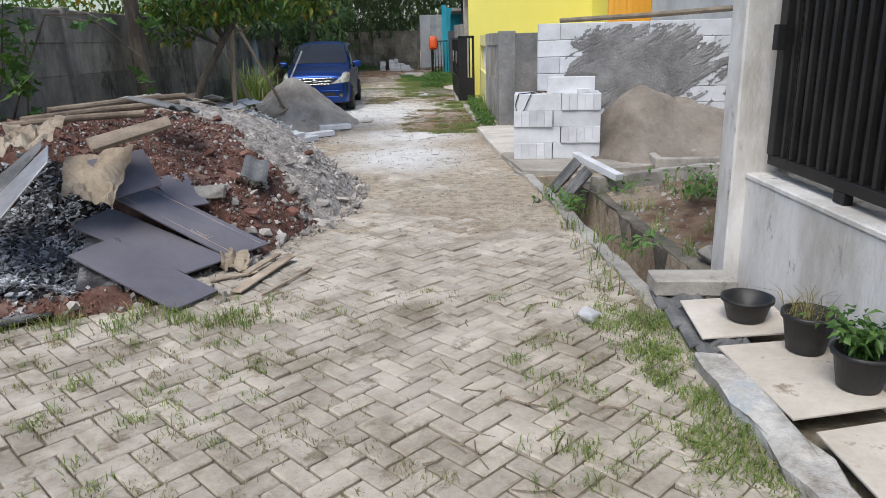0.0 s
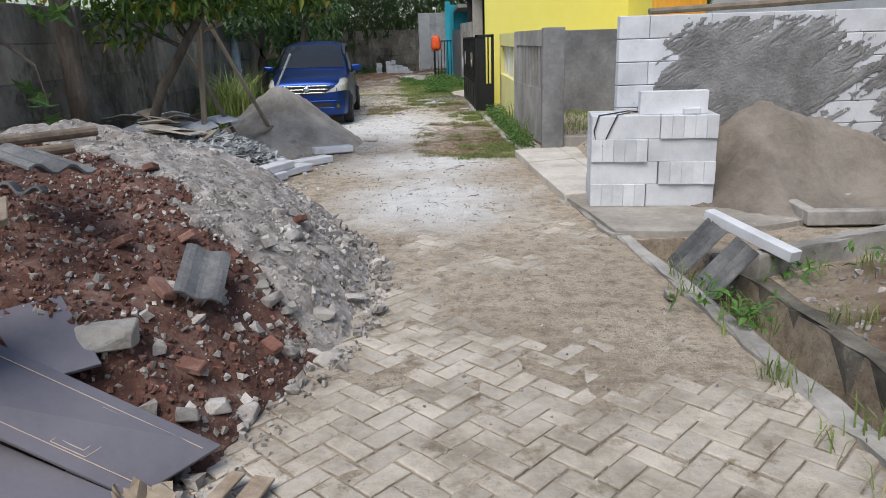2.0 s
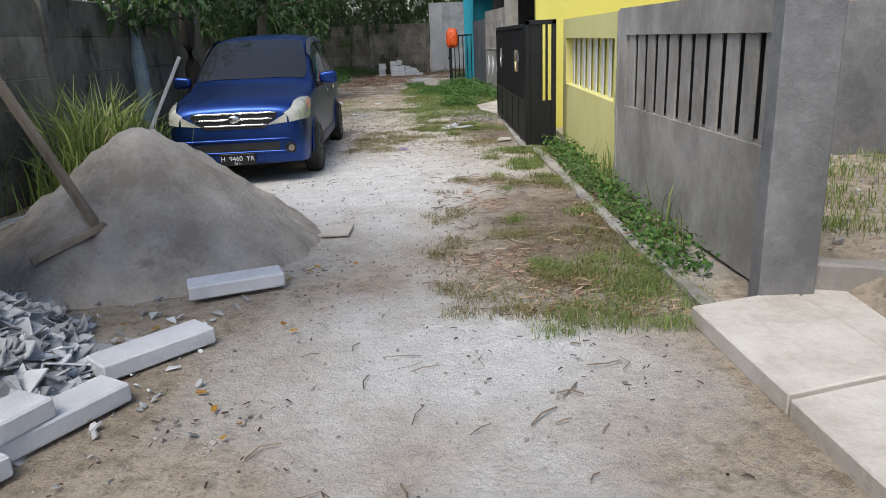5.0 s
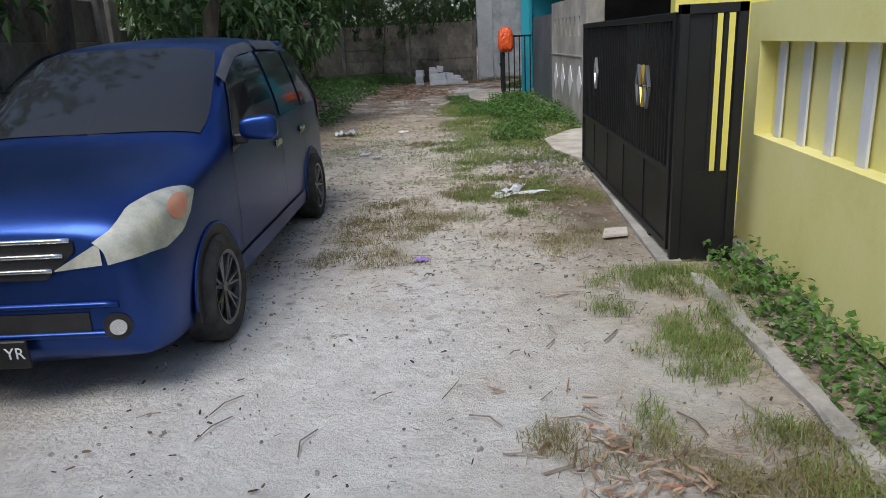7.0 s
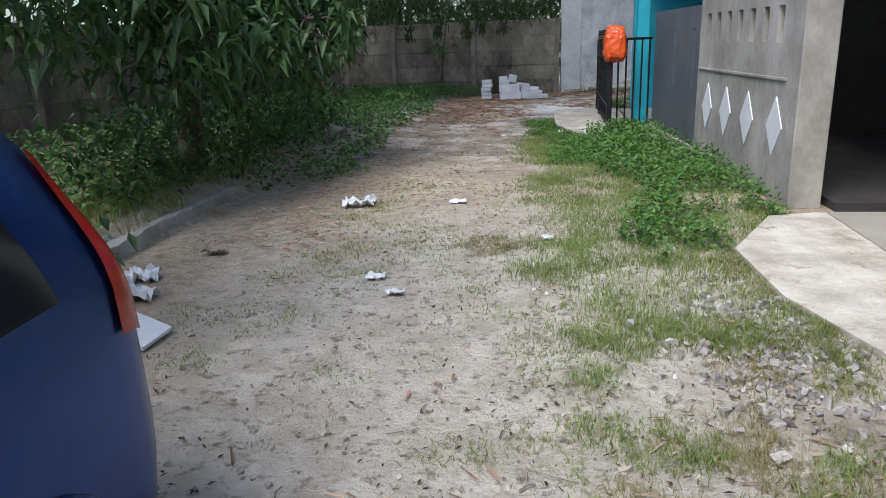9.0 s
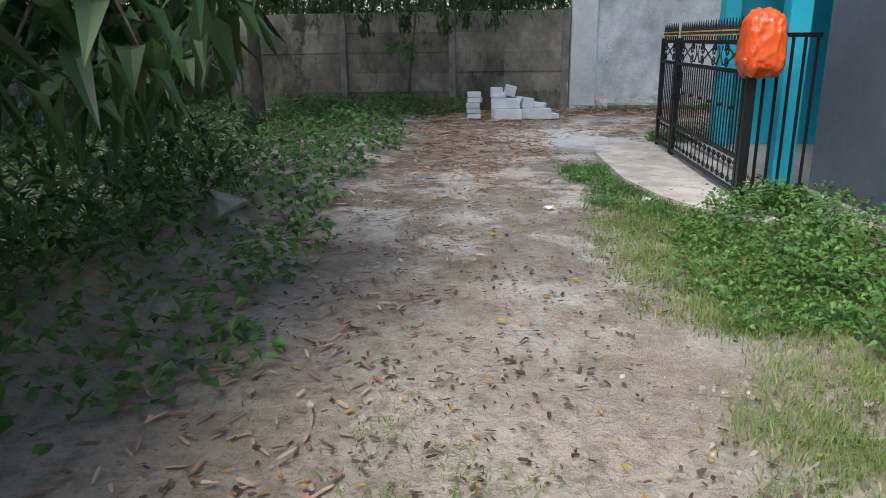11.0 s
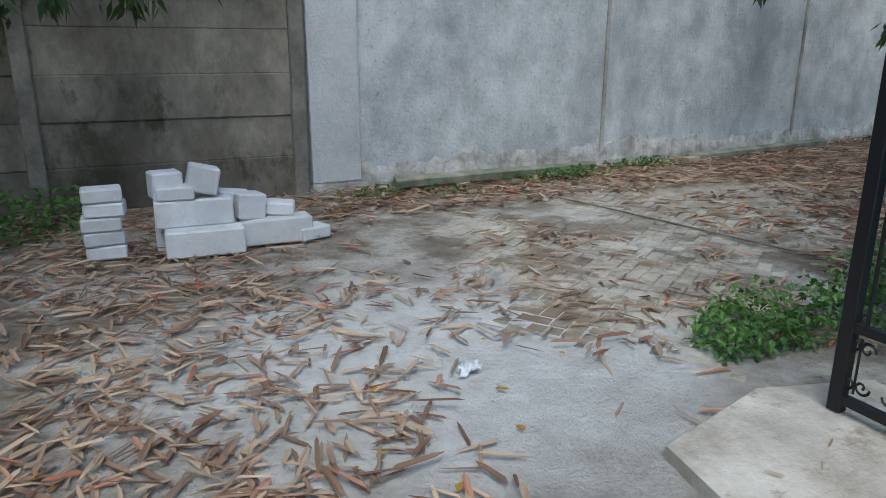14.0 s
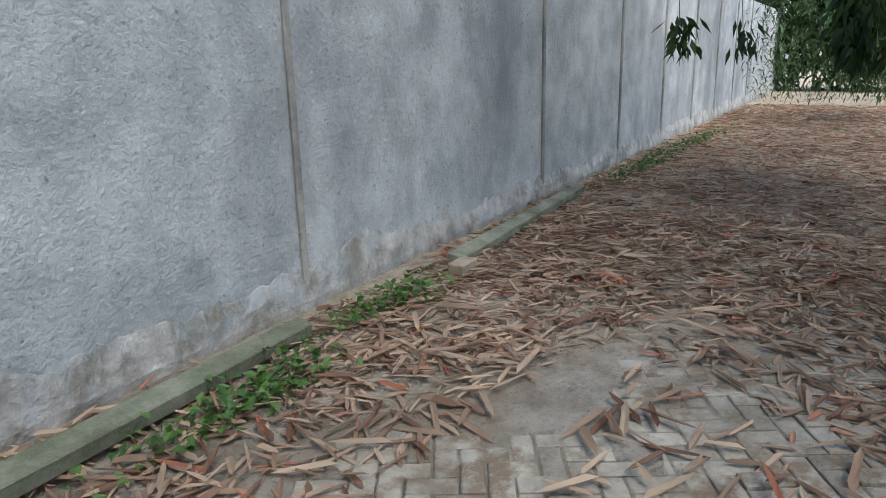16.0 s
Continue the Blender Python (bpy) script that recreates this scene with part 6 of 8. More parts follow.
for a, b, w in (((-1.33, 4.7, 0.06), (-1.2, 5.12, 0.07), 0.03), ((-1.31, 4.36, 0.04), (-1.1, 5.1, 0.06), 0.042), ((-1.55, 4.58, 0.05), (-1.26, 4.76, 0.05), 0.02), ((-1.12, 4.3, 0.035), (-0.9, 4.85, 0.035), 0.008)):
    d = (Vector(b) - Vector(a)).normalized()
    q = Vector((-d.y, d.x, 0)) * w
    quad_board("wood_offcut", [Vector(a) - q, Vector(b) - q * 1.2, Vector(b) + q * 0.8, Vector(a) + q], 0.014, FRESH_WOOD, "pale split wood offcut on the paving", "wood offcut")["group"] = "offcuts"
rng = random.Random(12)


def chunk(x, y, z, s, mat, label, cat, seed, group=""):
    """An angular broken lump."""
    r = random.Random(seed)
    bm = bmesh.new()
    for k in range(18):
        v = Vector((r.uniform(-1, 1), r.uniform(-1, 1), r.uniform(-1, 1)))
        v = v / max(abs(c) for c in v) * r.uniform(0.75, 1.0)
        bm.verts.new((v.x * 1.15 * s, v.y * 0.9 * s, v.z * 0.6 * s))
    out = bmesh.ops.convex_hull(bm, input=list(bm.verts))
    bmesh.ops.delete(bm, geom=[v for v in out["geom_interior"] if isinstance(v, bmesh.types.BMVert)], context="VERTS")
    bmesh.ops.bevel(bm, geom=list(bm.edges), offset=s * 0.05, segments=1, affect="EDGES")
    ob = part("stone", bm, mat, None, "", False, pose(x, y, z, r.uniform(-20, 20), r.uniform(-20, 20), r.uniform(0, 360)))
    return tagged(ob, label, cat, group)


chunk(0.9, 3.78, 0.05, 0.066, AAC_REST, "grey broken stone lying on the paving", "stone", 2)
chunk(-1.78, 5.5, 0.47, 0.11, CONCRETE, "large grey concrete lump on the red earth", "concrete lump", 4)
chunk(-1.45, 5.35, 0.18, 0.055, STONES, "pale mortar lump at the foot of the heap", "stone", 5)
chunk(-1.0, 6.5, 0.07, 0.055, STONES, "pale mortar lump at the heap's edge", "stone", 7)
chunk(-1.2, 6.1, 0.1, 0.06, STONES, "pale mortar lump at the heap's edge", "stone", 9)
chunk(1.95, 4.75, 0.09, 0.11, CONCRETE, "broken concrete piece beside the drain", "stone", 11)
chunk(1.0, 6.9, 0.03, 0.05, STONES, "small stone beside the drain", "stone", 13)
chunk(-4.7, 30.2, 0.3, 0.16, CONCRETE, "mossy concrete lump in the weeds", "stone", 3)

R = random.Random(66)
for i in range(46):
    y = R.uniform(4.85, 8.6)
    x = np.interp(y, [p[0] for p in EDGE], [p[1] for p in EDGE]) - R.uniform(-0.05, 0.6)
    size = 0.02 + 0.05 * R.random() ** 2
    chunk(x, y, max(rubble_z(x, y), 0) + size * 0.35, size, R.choice((STONES, STONES, CONCRETE)), "pale broken mortar lump at the foot of the heap", "mortar lump", 200 + i, "lumps at the heap")
for i, (x, y) in enumerate(((-1.72, 6.35), (-1.25, 6.0), (-1.95, 6.1), (-1.5, 5.6), (-2.2, 7.2), (-1.35, 7.3), (-1.7, 5.9))):
    bm = bmesh.new()
    k = 0.5 + 0.08 * i
    add_box(bm, -0.085 * k, 0.085 * k, -0.035, 0.035, -0.02, 0.02, 0.006)
    tagged(part("brick", bm, BRICK, None, "", False, pose(x, y, rubble_z(x, y) + 0.035, R.uniform(-20, 20), R.uniform(5, 30), R.uniform(0, 360))), "broken red brick lying in the rubble", "brick", "bricks in the rubble")
# loose rubble, chips and shards
def scatter(n, seed, x0, x1, y0, y1, z, keep):
    r = random.Random(seed)
    out = []
    while len(out) < n:
        x, y = r.uniform(x0, x1), r.uniform(y0, y1)
        if keep(x, y, r):
            out.append((x, y, z(x, y)))
    return out


on_heap = lambda x, y: np.interp(y, [p[0] for p in EDGE], [p[1] for p in EDGE]) - x
R = random.Random(21)
stuff("rubble_chunks", "pale grey mortar chunks over the rubble heap", "rubble", rock_soup(R, scatter(36000, 1, -3.9, -0.6, 3.9, 10.6, lambda x, y: max(rubble_z(x, y), 0) + 0.005, lambda x, y, r: -0.12 < on_heap(x, y) and r.random() < (0.6 + 0.9 * fbm(x, y, 2.2, 5.0) if not rubble_is_red(x, y) else 0.07) and math.hypot((x + 1.9) / 0.8, (y - 4.7) / 0.7) > 1), 0.024, tail=3.8), STONES)
stuff("rubble_lumps", "larger broken mortar lumps along the heap's foot", "rubble", rock_soup(R, scatter(700, 2, -3.0, -0.6, 4.0, 10.4, lambda x, y: max(rubble_z(x, y), 0) + 0.02, lambda x, y, r: -0.15 < on_heap(x, y) < 0.55 or r.random() < 0.06 and on_heap(x, y) > 0 and not rubble_is_red(x, y) and math.hypot((x + 1.9) / 0.8, (y - 4.7) / 0.7) > 1), 0.045, tail=3.0), STONES)
stuff("brick_chips", "dark red earth clods and brick chips on the heap", "rubble", rock_soup(R, scatter(9000, 3, -4.4, -0.9, 3.6, 8.5, lambda x, y: max(rubble_z(x, y), 0) + 0.003, lambda x, y, r: on_heap(x, y) > 0.05 and rubble_is_red(x, y) and math.hypot((x + 1.9) / 0.7, (y - 4.7) / 0.6) > 1), 0.022), RED_CHIPS)
ASH_AT = (-2.75, 4.6)
in_pit = lambda x, y, r: math.hypot((x - ASH_AT[0]) / 0.62, (y - ASH_AT[1]) / 0.62) < 1 - 0.25 * r.random()
stuff("ash", "black charred remains of a rubbish fire", "ash", rock_soup(R, scatter(2600, 41, -3.5, -2.0, 3.7, 5.2, lambda x, y: max(rubble_z(x, y), 0) + 0.012, in_pit), 0.045), ASH)


def shard_soup(rng, places, size):
    V, F = [], []
    for p in places:
        s = size * rng.uniform(0.4, 1.4)
        e = Euler((rng.gauss(0, 0.45), rng.gauss(0, 0.45), rng.uniform(0, 6.3)))
        k = rng.choice((3, 4, 4, 5))
        i = len(V)
        pts = []
        for q in range(k):
            a = 2 * math.pi * (q + rng.uniform(-0.25, 0.25)) / k
            pts.append(Vector((math.cos(a) * s * rng.uniform(0.6, 1.1), math.sin(a) * s * rng.uniform(0.5, 0.9), 0)))
        for dz in (0.004, -0.004):
            for q in pts:
                w = q + Vector((0, 0, dz))
                w.rotate(e)
                V.append(Vector(p) + w)
        F.append(tuple(i + q for q in range(k)))
        F.append(tuple(i + k + q for q in range(k))[::-1])
        F += [(i + q, i + k + q, i + k + (q + 1) % k, i + (q + 1) % k) for q in range(k)]
    return V, F


stuff("ash", "pale grey ash flakes in the burnt hollow", "ash", shard_soup(R, scatter(2600, 42, -3.5, -2.0, 3.7, 5.2, lambda x, y: max(rubble_z(x, y), 0) + 0.03 + 0.02 * R.random(), in_pit), 0.03), ASH_FLAKES)
stuff("tile_shards", "heap of broken grey and white ceramic tile shards", "tile shards", shard_soup(R, scatter(2600, 5, -4.6, -2.2, 10.0, 13.2, lambda x, y: max(shards_z(x, y), 0) + 0.03 * R.random() + 0.01, lambda x, y, r: shards_z(x, y) > -0.03), 0.085), SHARDS)
stuff("tile_shards", "white tile chips along the lane's edge", "tile shards", shard_soup(R, scatter(200, 6, -2.9, -1.6, 9.2, 13.2, lambda x, y: 0.02, lambda x, y, r: x < -1.9 or r.random() < 0.3), 0.035), SHARDS)
me = box_mesh("block", 0.58, 0.2, 0.09, AAC_REST, 0.01)
for x, y, z, rz in ((-2.55, 10.55, 0.02, 68), (-2.45, 11.1, 0.02, 62), (-2.25, 11.65, 0.02, 60), (-2.4, 11.35, 0.11, 66), (-1.95, 13.25, 0.03, 22), (-2.1, 12.3, 0.02, 48), (-2.75, 10.25, 0.02, 10)):
    ob = new("concrete_block", me)
    ob.matrix_basis = pose(x, y, z, 0, 0, rz)
    tagged(ob, "pale aerated concrete block lying along the lane's edge", "block", "edge blocks")
rng = random.Random(31)
for i in range(30):
    x, y = rng.uniform(-4.7, -3.3), rng.uniform(11.4, 13.4)
    c = Vector((x, y, 0.5 + rng.uniform(0, 0.25)))
    a = rng.uniform(0, 6.3)
    u = Vector((math.cos(a), math.sin(a), rng.uniform(-0.3, 0.35))) * rng.uniform(0.15, 0.4)
    v = Vector((-math.sin(a), math.cos(a), rng.uniform(-0.3, 0.3))) * rng.uniform(0.06, 0.2)
    quad_board("broken_board", [c - u - v, c + u - v, c + u + v, c - u + v], 0.012, rng.choice((CARD, AAC_REST, CERAMIC, ROUGH_WOOD)), "broken board thrown on the waste heap", "board", None, 0.0)["group"] = "waste boards"

# timber frame over the waste heap
for a, b, w in (((-3.58, 12.53, 0.3), (-3.45, 12.53, 2.3), 0.045), ((-3.75, 13.6, 2.1), (-2.9, 13.6, 0.3), 0.035), ((-3.9, 12.85, 1.75), (-3.25, 12.85, 0.4), 0.035), ((-3.75, 12.64, 1.7), (-3.2, 12.64, 1.88), 0.03), ((-3.25, 13.3, 0.25), (-2.88, 13.6, 0.4), 0.035)):
    bm = bmesh.new()
    a, b = Vector(a), Vector(b)
    q = (b - a).to_track_quat("Z", "Y").to_matrix().to_4x4()
    add_box(bm, -w, w, -w * 0.6, w * 0.6, 0, (b - a).length, 0.004, Matrix.Translation(a) @ q)
    tagged(part("timber_batten", bm, ROUGH_WOOD), "raw wooden batten propped over the waste heap", "batten", "propped battens")
bm = bmesh.new()
add_box(bm, -0.03, 0.03, -0.012, 0.012, 0, 1.15, 0.003, Matrix.Translation((-3.35, 15.1, 0.42)) @ (Vector((0.48, 0.25, 1.0)).to_track_quat("Z", "Y").to_matrix().to_4x4()))
tagged(part("straightedge", bm, ALU), "aluminium straightedge stuck in the sand heap", "straightedge")
bm = bmesh.new()
add_path_tube(bm, [(-4.95 + 0.1, 19.3, 0), (-4.88, 19.3, 1.4), (-4.86, 19.3, 2.8)], [0.11, 0.105, 0.1], 12)
tagged(part("post", bm, FADED_BLUE), "concrete post with faded blue paint", "post")

# pots by the white wall
def pot(x, y, z, r, h, fill, label):
    p = thing("plant_pot", label, "plant pot", pose(x, y, z), "pots by the wall")
    bm = bmesh.new()
    prof = [(r * 0.72, 0.0), (r * 0.95, h * 0.86), (r * 1.04, h * 0.86), (r * 1.04, h), (r * 0.95, h), (r * 0.9, h * 0.75), (0.001, h * 0.72 if fill else 0.02)]
    rings = [[bm.verts.new((a * math.cos(2 * math.pi * k / 24), a * math.sin(2 * math.pi * k / 24), b)) for a, b in prof] for k in range(24)]
    for k in range(24):
        for j in range(len(prof) - 1):
            bm.faces.new((rings[k][j], rings[(k + 1) % 24][j], rings[(k + 1) % 24][j + 1], rings[k][j + 1]))
    part("pot_shell", bm, BLACK_PLASTIC, p, smooth=True)
    return p


pot(1.68, 3.5, 0.12, 0.13, 0.12, False, "empty black plastic bowl on a cream tile")
p2 = pot(1.8, 3.1, 0.12, 0.12, 0.19, True, "black plastic pot with dry stalks")
p3 = pot(1.84, 2.72, 0.12, 0.12, 0.17, True, "black plastic pot with a leafy green fern")
rr = random.Random(5)
V, F = blade_soup(rr, [(rr.uniform(-.08, .08), rr.uniform(-.08, .08), 0.13) for i in range(60)], 0.16, 0.006, 0.8)
ob = new("dry_stalks", soup("dry_stalks", V, F, DRYGRASS))
ob.parent = p2
V, F = [], []
for i in range(46):
    a = rr.uniform(0, 6.3)
    h, k = rr.uniform(0.16, 0.3), rr.uniform(0.3, 1.0)
    n = 7
    for s in range(n):
        t0 = s / n
        p0 = Vector((math.cos(a) * h * k * t0 ** 1.2, math.sin(a) * h * k * t0 ** 1.2, 0.12 + h * (t0 - 0.25 * k * t0 * t0)))
        v1, f1 = leaf_soup(rr, [p0], 0.055, 0.035, 0.4)
        o = len(V)
        V += v1
        F += [tuple(o + q for q in f) for f in f1]
ob = new("foliage", soup("foliage", V, F, VINE_LEAF))
ob.parent = p3
for c in ([(1.38, 3.3, 0.1), (1.88, 3.3, 0.12), (1.9, 3.8, 0.13), (1.42, 3.78, 0.12)], [(1.46, 2.5, 0.1), (1.92, 2.56, 0.12), (1.92, 3.22, 0.12), (1.42, 3.2, 0.1)], [(1.5, 1.75, 0.1), (1.92, 1.8, 0.12), (1.92, 2.46, 0.12), (1.5, 2.4, 0.1)]):
    quad_board("floor_tile", c, 0.012, CERAMIC, "stained cream floor tile laid over the gutter", "tile", None, 0.002)["group"] = "gutter tiles"
quad_board("timber_strip", [(1.36, 3.2, 0.06), (1.42, 3.22, 0.06), (1.52, 1.2, 0.06), (1.46, 1.2, 0.06)], 0.04, WOOD, "rotten wooden strip along the gutter", "timber", None, 0.004)
strip("kerb_9", [(1.46, 3.15), (1.47, 2.4), (1.5, 0.5)], 0.16, -0.1, 0.09, PLINTH, "rounded concrete gutter edge with blackened patches", 0.02, 15)
for k in range(4):
    corrugated("roof_sheet", pose(1.46, 3.95 - k * 0.26, 0.075, 0, -10, -6), 0.26, 0.3, 2, SLATE_TILE, "mossy roof tile laid under the floor tiles", "roof tile", 0.014)["group"] = "tiles under the gutter"
chunk(1.78, 2.1, 0.15, 0.1, WOOD, "rough stone holding down a tile", "stone", 6)

# litter of the lane
PURPLE = material("purple_wrapper", [(0.25, 0.14, 0.5), (0.4, 0.3, 0.65)], 20, 0.35, bump=0.2)


def rag(x, y, s, mat, label, cat, seed, h=0.06):
    crumpled("litter", [(x - s, y - s * .7, 0.02), (x + s, y - s * .6, 0.02), (x + s * .9, y + s * .7, 0.02), (x - s * .8, y + s * .6, 0.02)], mat, label, cat, seed, 12, h * 0.55).location.z = h * 0.2


rag(-3.2, 26.15, 0.17, WHITE_PLASTIC, "crumpled white plastic bag on the track", "plastic bag", 2, 0.16)
rag(-2.2, 26.3, 0.09, WHITE_PLASTIC, "scrap of white paper on the track", "paper", 3, 0.05)
rag(-2.46, 23.9, 0.07, WHITE_PLASTIC, "pink and white wrapper on the track", "wrapper", 4, 0.05)
rag(-2.25, 23.6, 0.06, WHITE_PLASTIC, "white wrapper scrap on the track", "wrapper", 5, 0.05)
rag(-3.95, 24.45, 0.1, CARD, "yellowish paper scrap by the kerb", "paper", 6, 0.1)
rag(-4.2, 23.8, 0.13, WHITE_PLASTIC, "torn white plastic bag by the kerb", "plastic bag", 7, 0.15)
rag(-1.27, 24.95, 0.05, WHITE_PLASTIC, "pale blue bottle cap wrapper in the grass", "wrapper", 8, 0.05)
crumpled("litter", [(-0.7, 20.84, 0.03), (-0.1, 20.98, 0.03), (-0.12, 21.05, 0.03), (-0.66, 21.0, 0.04)], WHITE_PLASTIC, "long torn white plastic strip on the soil", "plastic strip", 9, 14, 0.03)
crumpled("litter", [(-0.6, 20.95, 0.05), (-0.47, 20.98, 0.05), (-0.34, 21.24, 0.06), (-0.42, 21.27, 0.05)], WHITE_PLASTIC, "twisted torn piece of white plastic", "plastic strip", 19, 10, 0.05)
rag(-1.2, 18.9, 0.05, PURPLE, "small purple wrapper near the car", "wrapper", 10, 0.03)
rag(-2.1, 31.3, 0.05, WHITE_PLASTIC, "white wrapper among the leaves", "wrapper", 11, 0.06)
rag(-1.15, 31.6, 0.05, WHITE_PLASTIC, "white plastic cup on the soil", "wrapper", 12, 0.1)
rag(-1.55, 36.2, 0.06, WHITE_PLASTIC, "white scrap among the dead leaves", "paper", 13, 0.06)
quad_board("floor_tile", [(-1.62, 14.45, 0.035), (-1.4, 14.45, 0.035), (-1.39, 14.75, 0.04), (-1.61, 14.75, 0.04)], 0.02, CERAMIC, "pale pink tile piece lying on the sand", "tile", None, 0.002)
quad_board("board_scrap", [(0.15, 19.35, 0.03), (0.35, 19.4, 0.03), (0.38, 19.6, 0.03), (0.2, 19.58, 0.03)], 0.02, CERAMIC, "cream board scrap by the gate", "board", None, 0.002)
quad_board("charred_board", [(-2.75, 3.72, 0.05), (-2.3, 3.95, 0.07), (-2.42, 4.2, 0.1), (-2.85, 4.0, 0.09)], 0.018, ASH, "charred black board at the edge of the burnt hollow", "board", None, 0.002)
quad_board("charred_board", [(-2.3, 4.25, 0.12), (-1.98, 4.2, 0.07), (-2.2, 4.75, 0.32), (-2.42, 4.72, 0.34)], 0.018, ASH, "half burnt brown board beside the ashes", "board", None, 0.002)
rag(-4.94, 24.56, 0.22, FADED_BLUE, "crumpled pale blue and white sack on the verge", "sack", 21, 0.25)
rag(-4.03, 23.41, 0.16, WHITE_PLASTIC, "torn white plastic wrapping by the kerb", "plastic bag", 22, 0.15)
quad_board("foam_board", [(-3.74, 22.90, 0.16), (-3.42, 22.87, 0.05), (-3.44, 22.60, 0.04), (-3.76, 22.65, 0.15)], 0.03, WHITE_PAINT, "white foam board leaning by the kerb", "foam board", None, 0.004)
# ---- trees and plants ----
def ball_points(rng, n, centre, radius, hollow=0.35):
    out = []
    c = Vector(centre)
    while len(out) < n:
        p = Vector((rng.uniform(-1, 1), rng.uniform(-1, 1), rng.uniform(-1, 1)))
        if hollow < p.length < 1:
            q = Vector((p.x * radius[0], p.y * radius[1], p.z * radius[2]))
            if noise.noise((c + q) * 1.1) > -0.28:
                out.append(c + q)
    return out


def tree(label, limbs, crowns, leaf, mat, seed, twigs=0, droop=0.3):
    """limbs: (points, radii); crowns: (centre, radii, count); leaf: length and width."""
    rng = random.Random(seed)
    t = thing("tree", label, "tree", Matrix.Translation(limbs[0][0][0]))
    inv = Matrix.Translation(limbs[0][0][0]).inverted()
    for i, (pts, radii) in enumerate(limbs):
        bm = bmesh.new()
        P = [inv @ Vector(p) for p in pts]
        fine, fr = [], []
        for k in range(len(P) - 1):
            for s in range(4):
                u = s / 4
                fine.append(P[k].lerp(P[k + 1], u) + Vector((0.03 * fbm(k + u, i, 1, seed), 0.03 * fbm(k + u, i, 1, seed + 3), 0)))
                fr.append(radii[k] * (1 - u) + radii[k + 1] * u)
        fine.append(P[-1]), fr.append(radii[-1])
        add_path_tube(bm, fine, fr, 8)
        part("trunk" if i == 0 else "limb", bm, BARK, t, smooth=True)
    for c, r, n in crowns:
        pts = ball_points(rng, n, c, r)
        V, F = leaf_soup(rng, [inv @ p for p in pts], leaf[0], leaf[1], 0.5, droop, -0.25)
        ob = new("crown", soup("crown", V, F, mat))
        ob.parent = t
        if twigs:
            bm = bmesh.new()
            cc = inv @ Vector(c)
            for k in range(twigs):
                e = inv @ pts[rng.randrange(len(pts))]
                add_path_tube(bm, [cc, cc.lerp(e, 0.5) + Vector((0, 0, 0.06)), e], [0.018, 0.01, 0.004], 4)
            part("twig", bm, BARK, t)
    return t


tree("slender tree with dark bark beside the panel wall", [([(-4.54, 11.2, 0.0), (-4.55, 11.2, 1.5), (-4.6, 11.2, 4.2)], (0.13, 0.115, 0.08)), ([(-4.6, 11.2, 3.4), (-4.0, 11.5, 4.2)], (0.05, 0.02))],
     [((-4.6, 11.2, 4.3), (2.2, 2.0, 1.2), 2200)], (0.16, 0.08), DARK_LEAF, 2)
tree("leaning fruit tree with broad yellow-green leaves over the waste heap",
     [([(-4.3, 12.2, 0.2), (-3.9, 12.1, 1.1), (-3.5, 12.1, 1.7), (-3.1, 12.1, 2.25), (-2.4, 12.4, 2.9)], (0.075, 0.065, 0.055, 0.045, 0.02)),
      ([(-3.5, 12.1, 1.7), (-3.9, 12.3, 2.4)], (0.04, 0.02)), ([(-3.1, 12.1, 2.25), (-2.4, 12.0, 2.35), (-1.8, 12.1, 2.2)], (0.03, 0.018, 0.008)), ([(-3.6, 12.1, 1.6), (-4.3, 12.4, 1.9)], (0.03, 0.012))],
     [((-3.7, 12.3, 2.35), (1.0, 0.9, 0.5), 900), ((-2.5, 12.3, 2.5), (1.0, 0.9, 0.55), 900), ((-1.75, 12.4, 2.25), (0.5, 0.5, 0.22), 170), ((-4.35, 12.3, 1.95), (0.5, 0.6, 0.35), 170), ((-2.0, 13.45, 2.02), (0.22, 0.2, 0.14), 14)],
     (0.15, 0.075), TREE_LEAF, 3, 14)
tree("tree with a mossy trunk behind the car", [([(-4.55, 20.6, 0.0), (-4.6, 20.6, 1.6), (-4.4, 20.7, 3.6)], (0.14, 0.12, 0.08))],
     [((-4.9, 20.8, 3.3), (1.4, 2.2, 1.1), 900), ((-4.6, 19.2, 2.2), (0.7, 1.2, 0.5), 420), ((-3.6, 21.8, 2.45), (0.9, 0.9, 0.5), 200), ((-4.9, 23.8, 2.3), (0.5, 1.2, 0.6), 400)], (0.17, 0.085), DARK_LEAF, 4, 8)
tree("tree with a bent trunk behind the car", [([(-3.85, 22.3, 0.0), (-3.9, 22.3, 1.4), (-3.6, 22.4, 3.4)], (0.1, 0.09, 0.05))],
     [((-3.8, 22.6, 3.1), (1.6, 1.6, 0.9), 500)], (0.17, 0.08), DARK_LEAF, 14, 6)
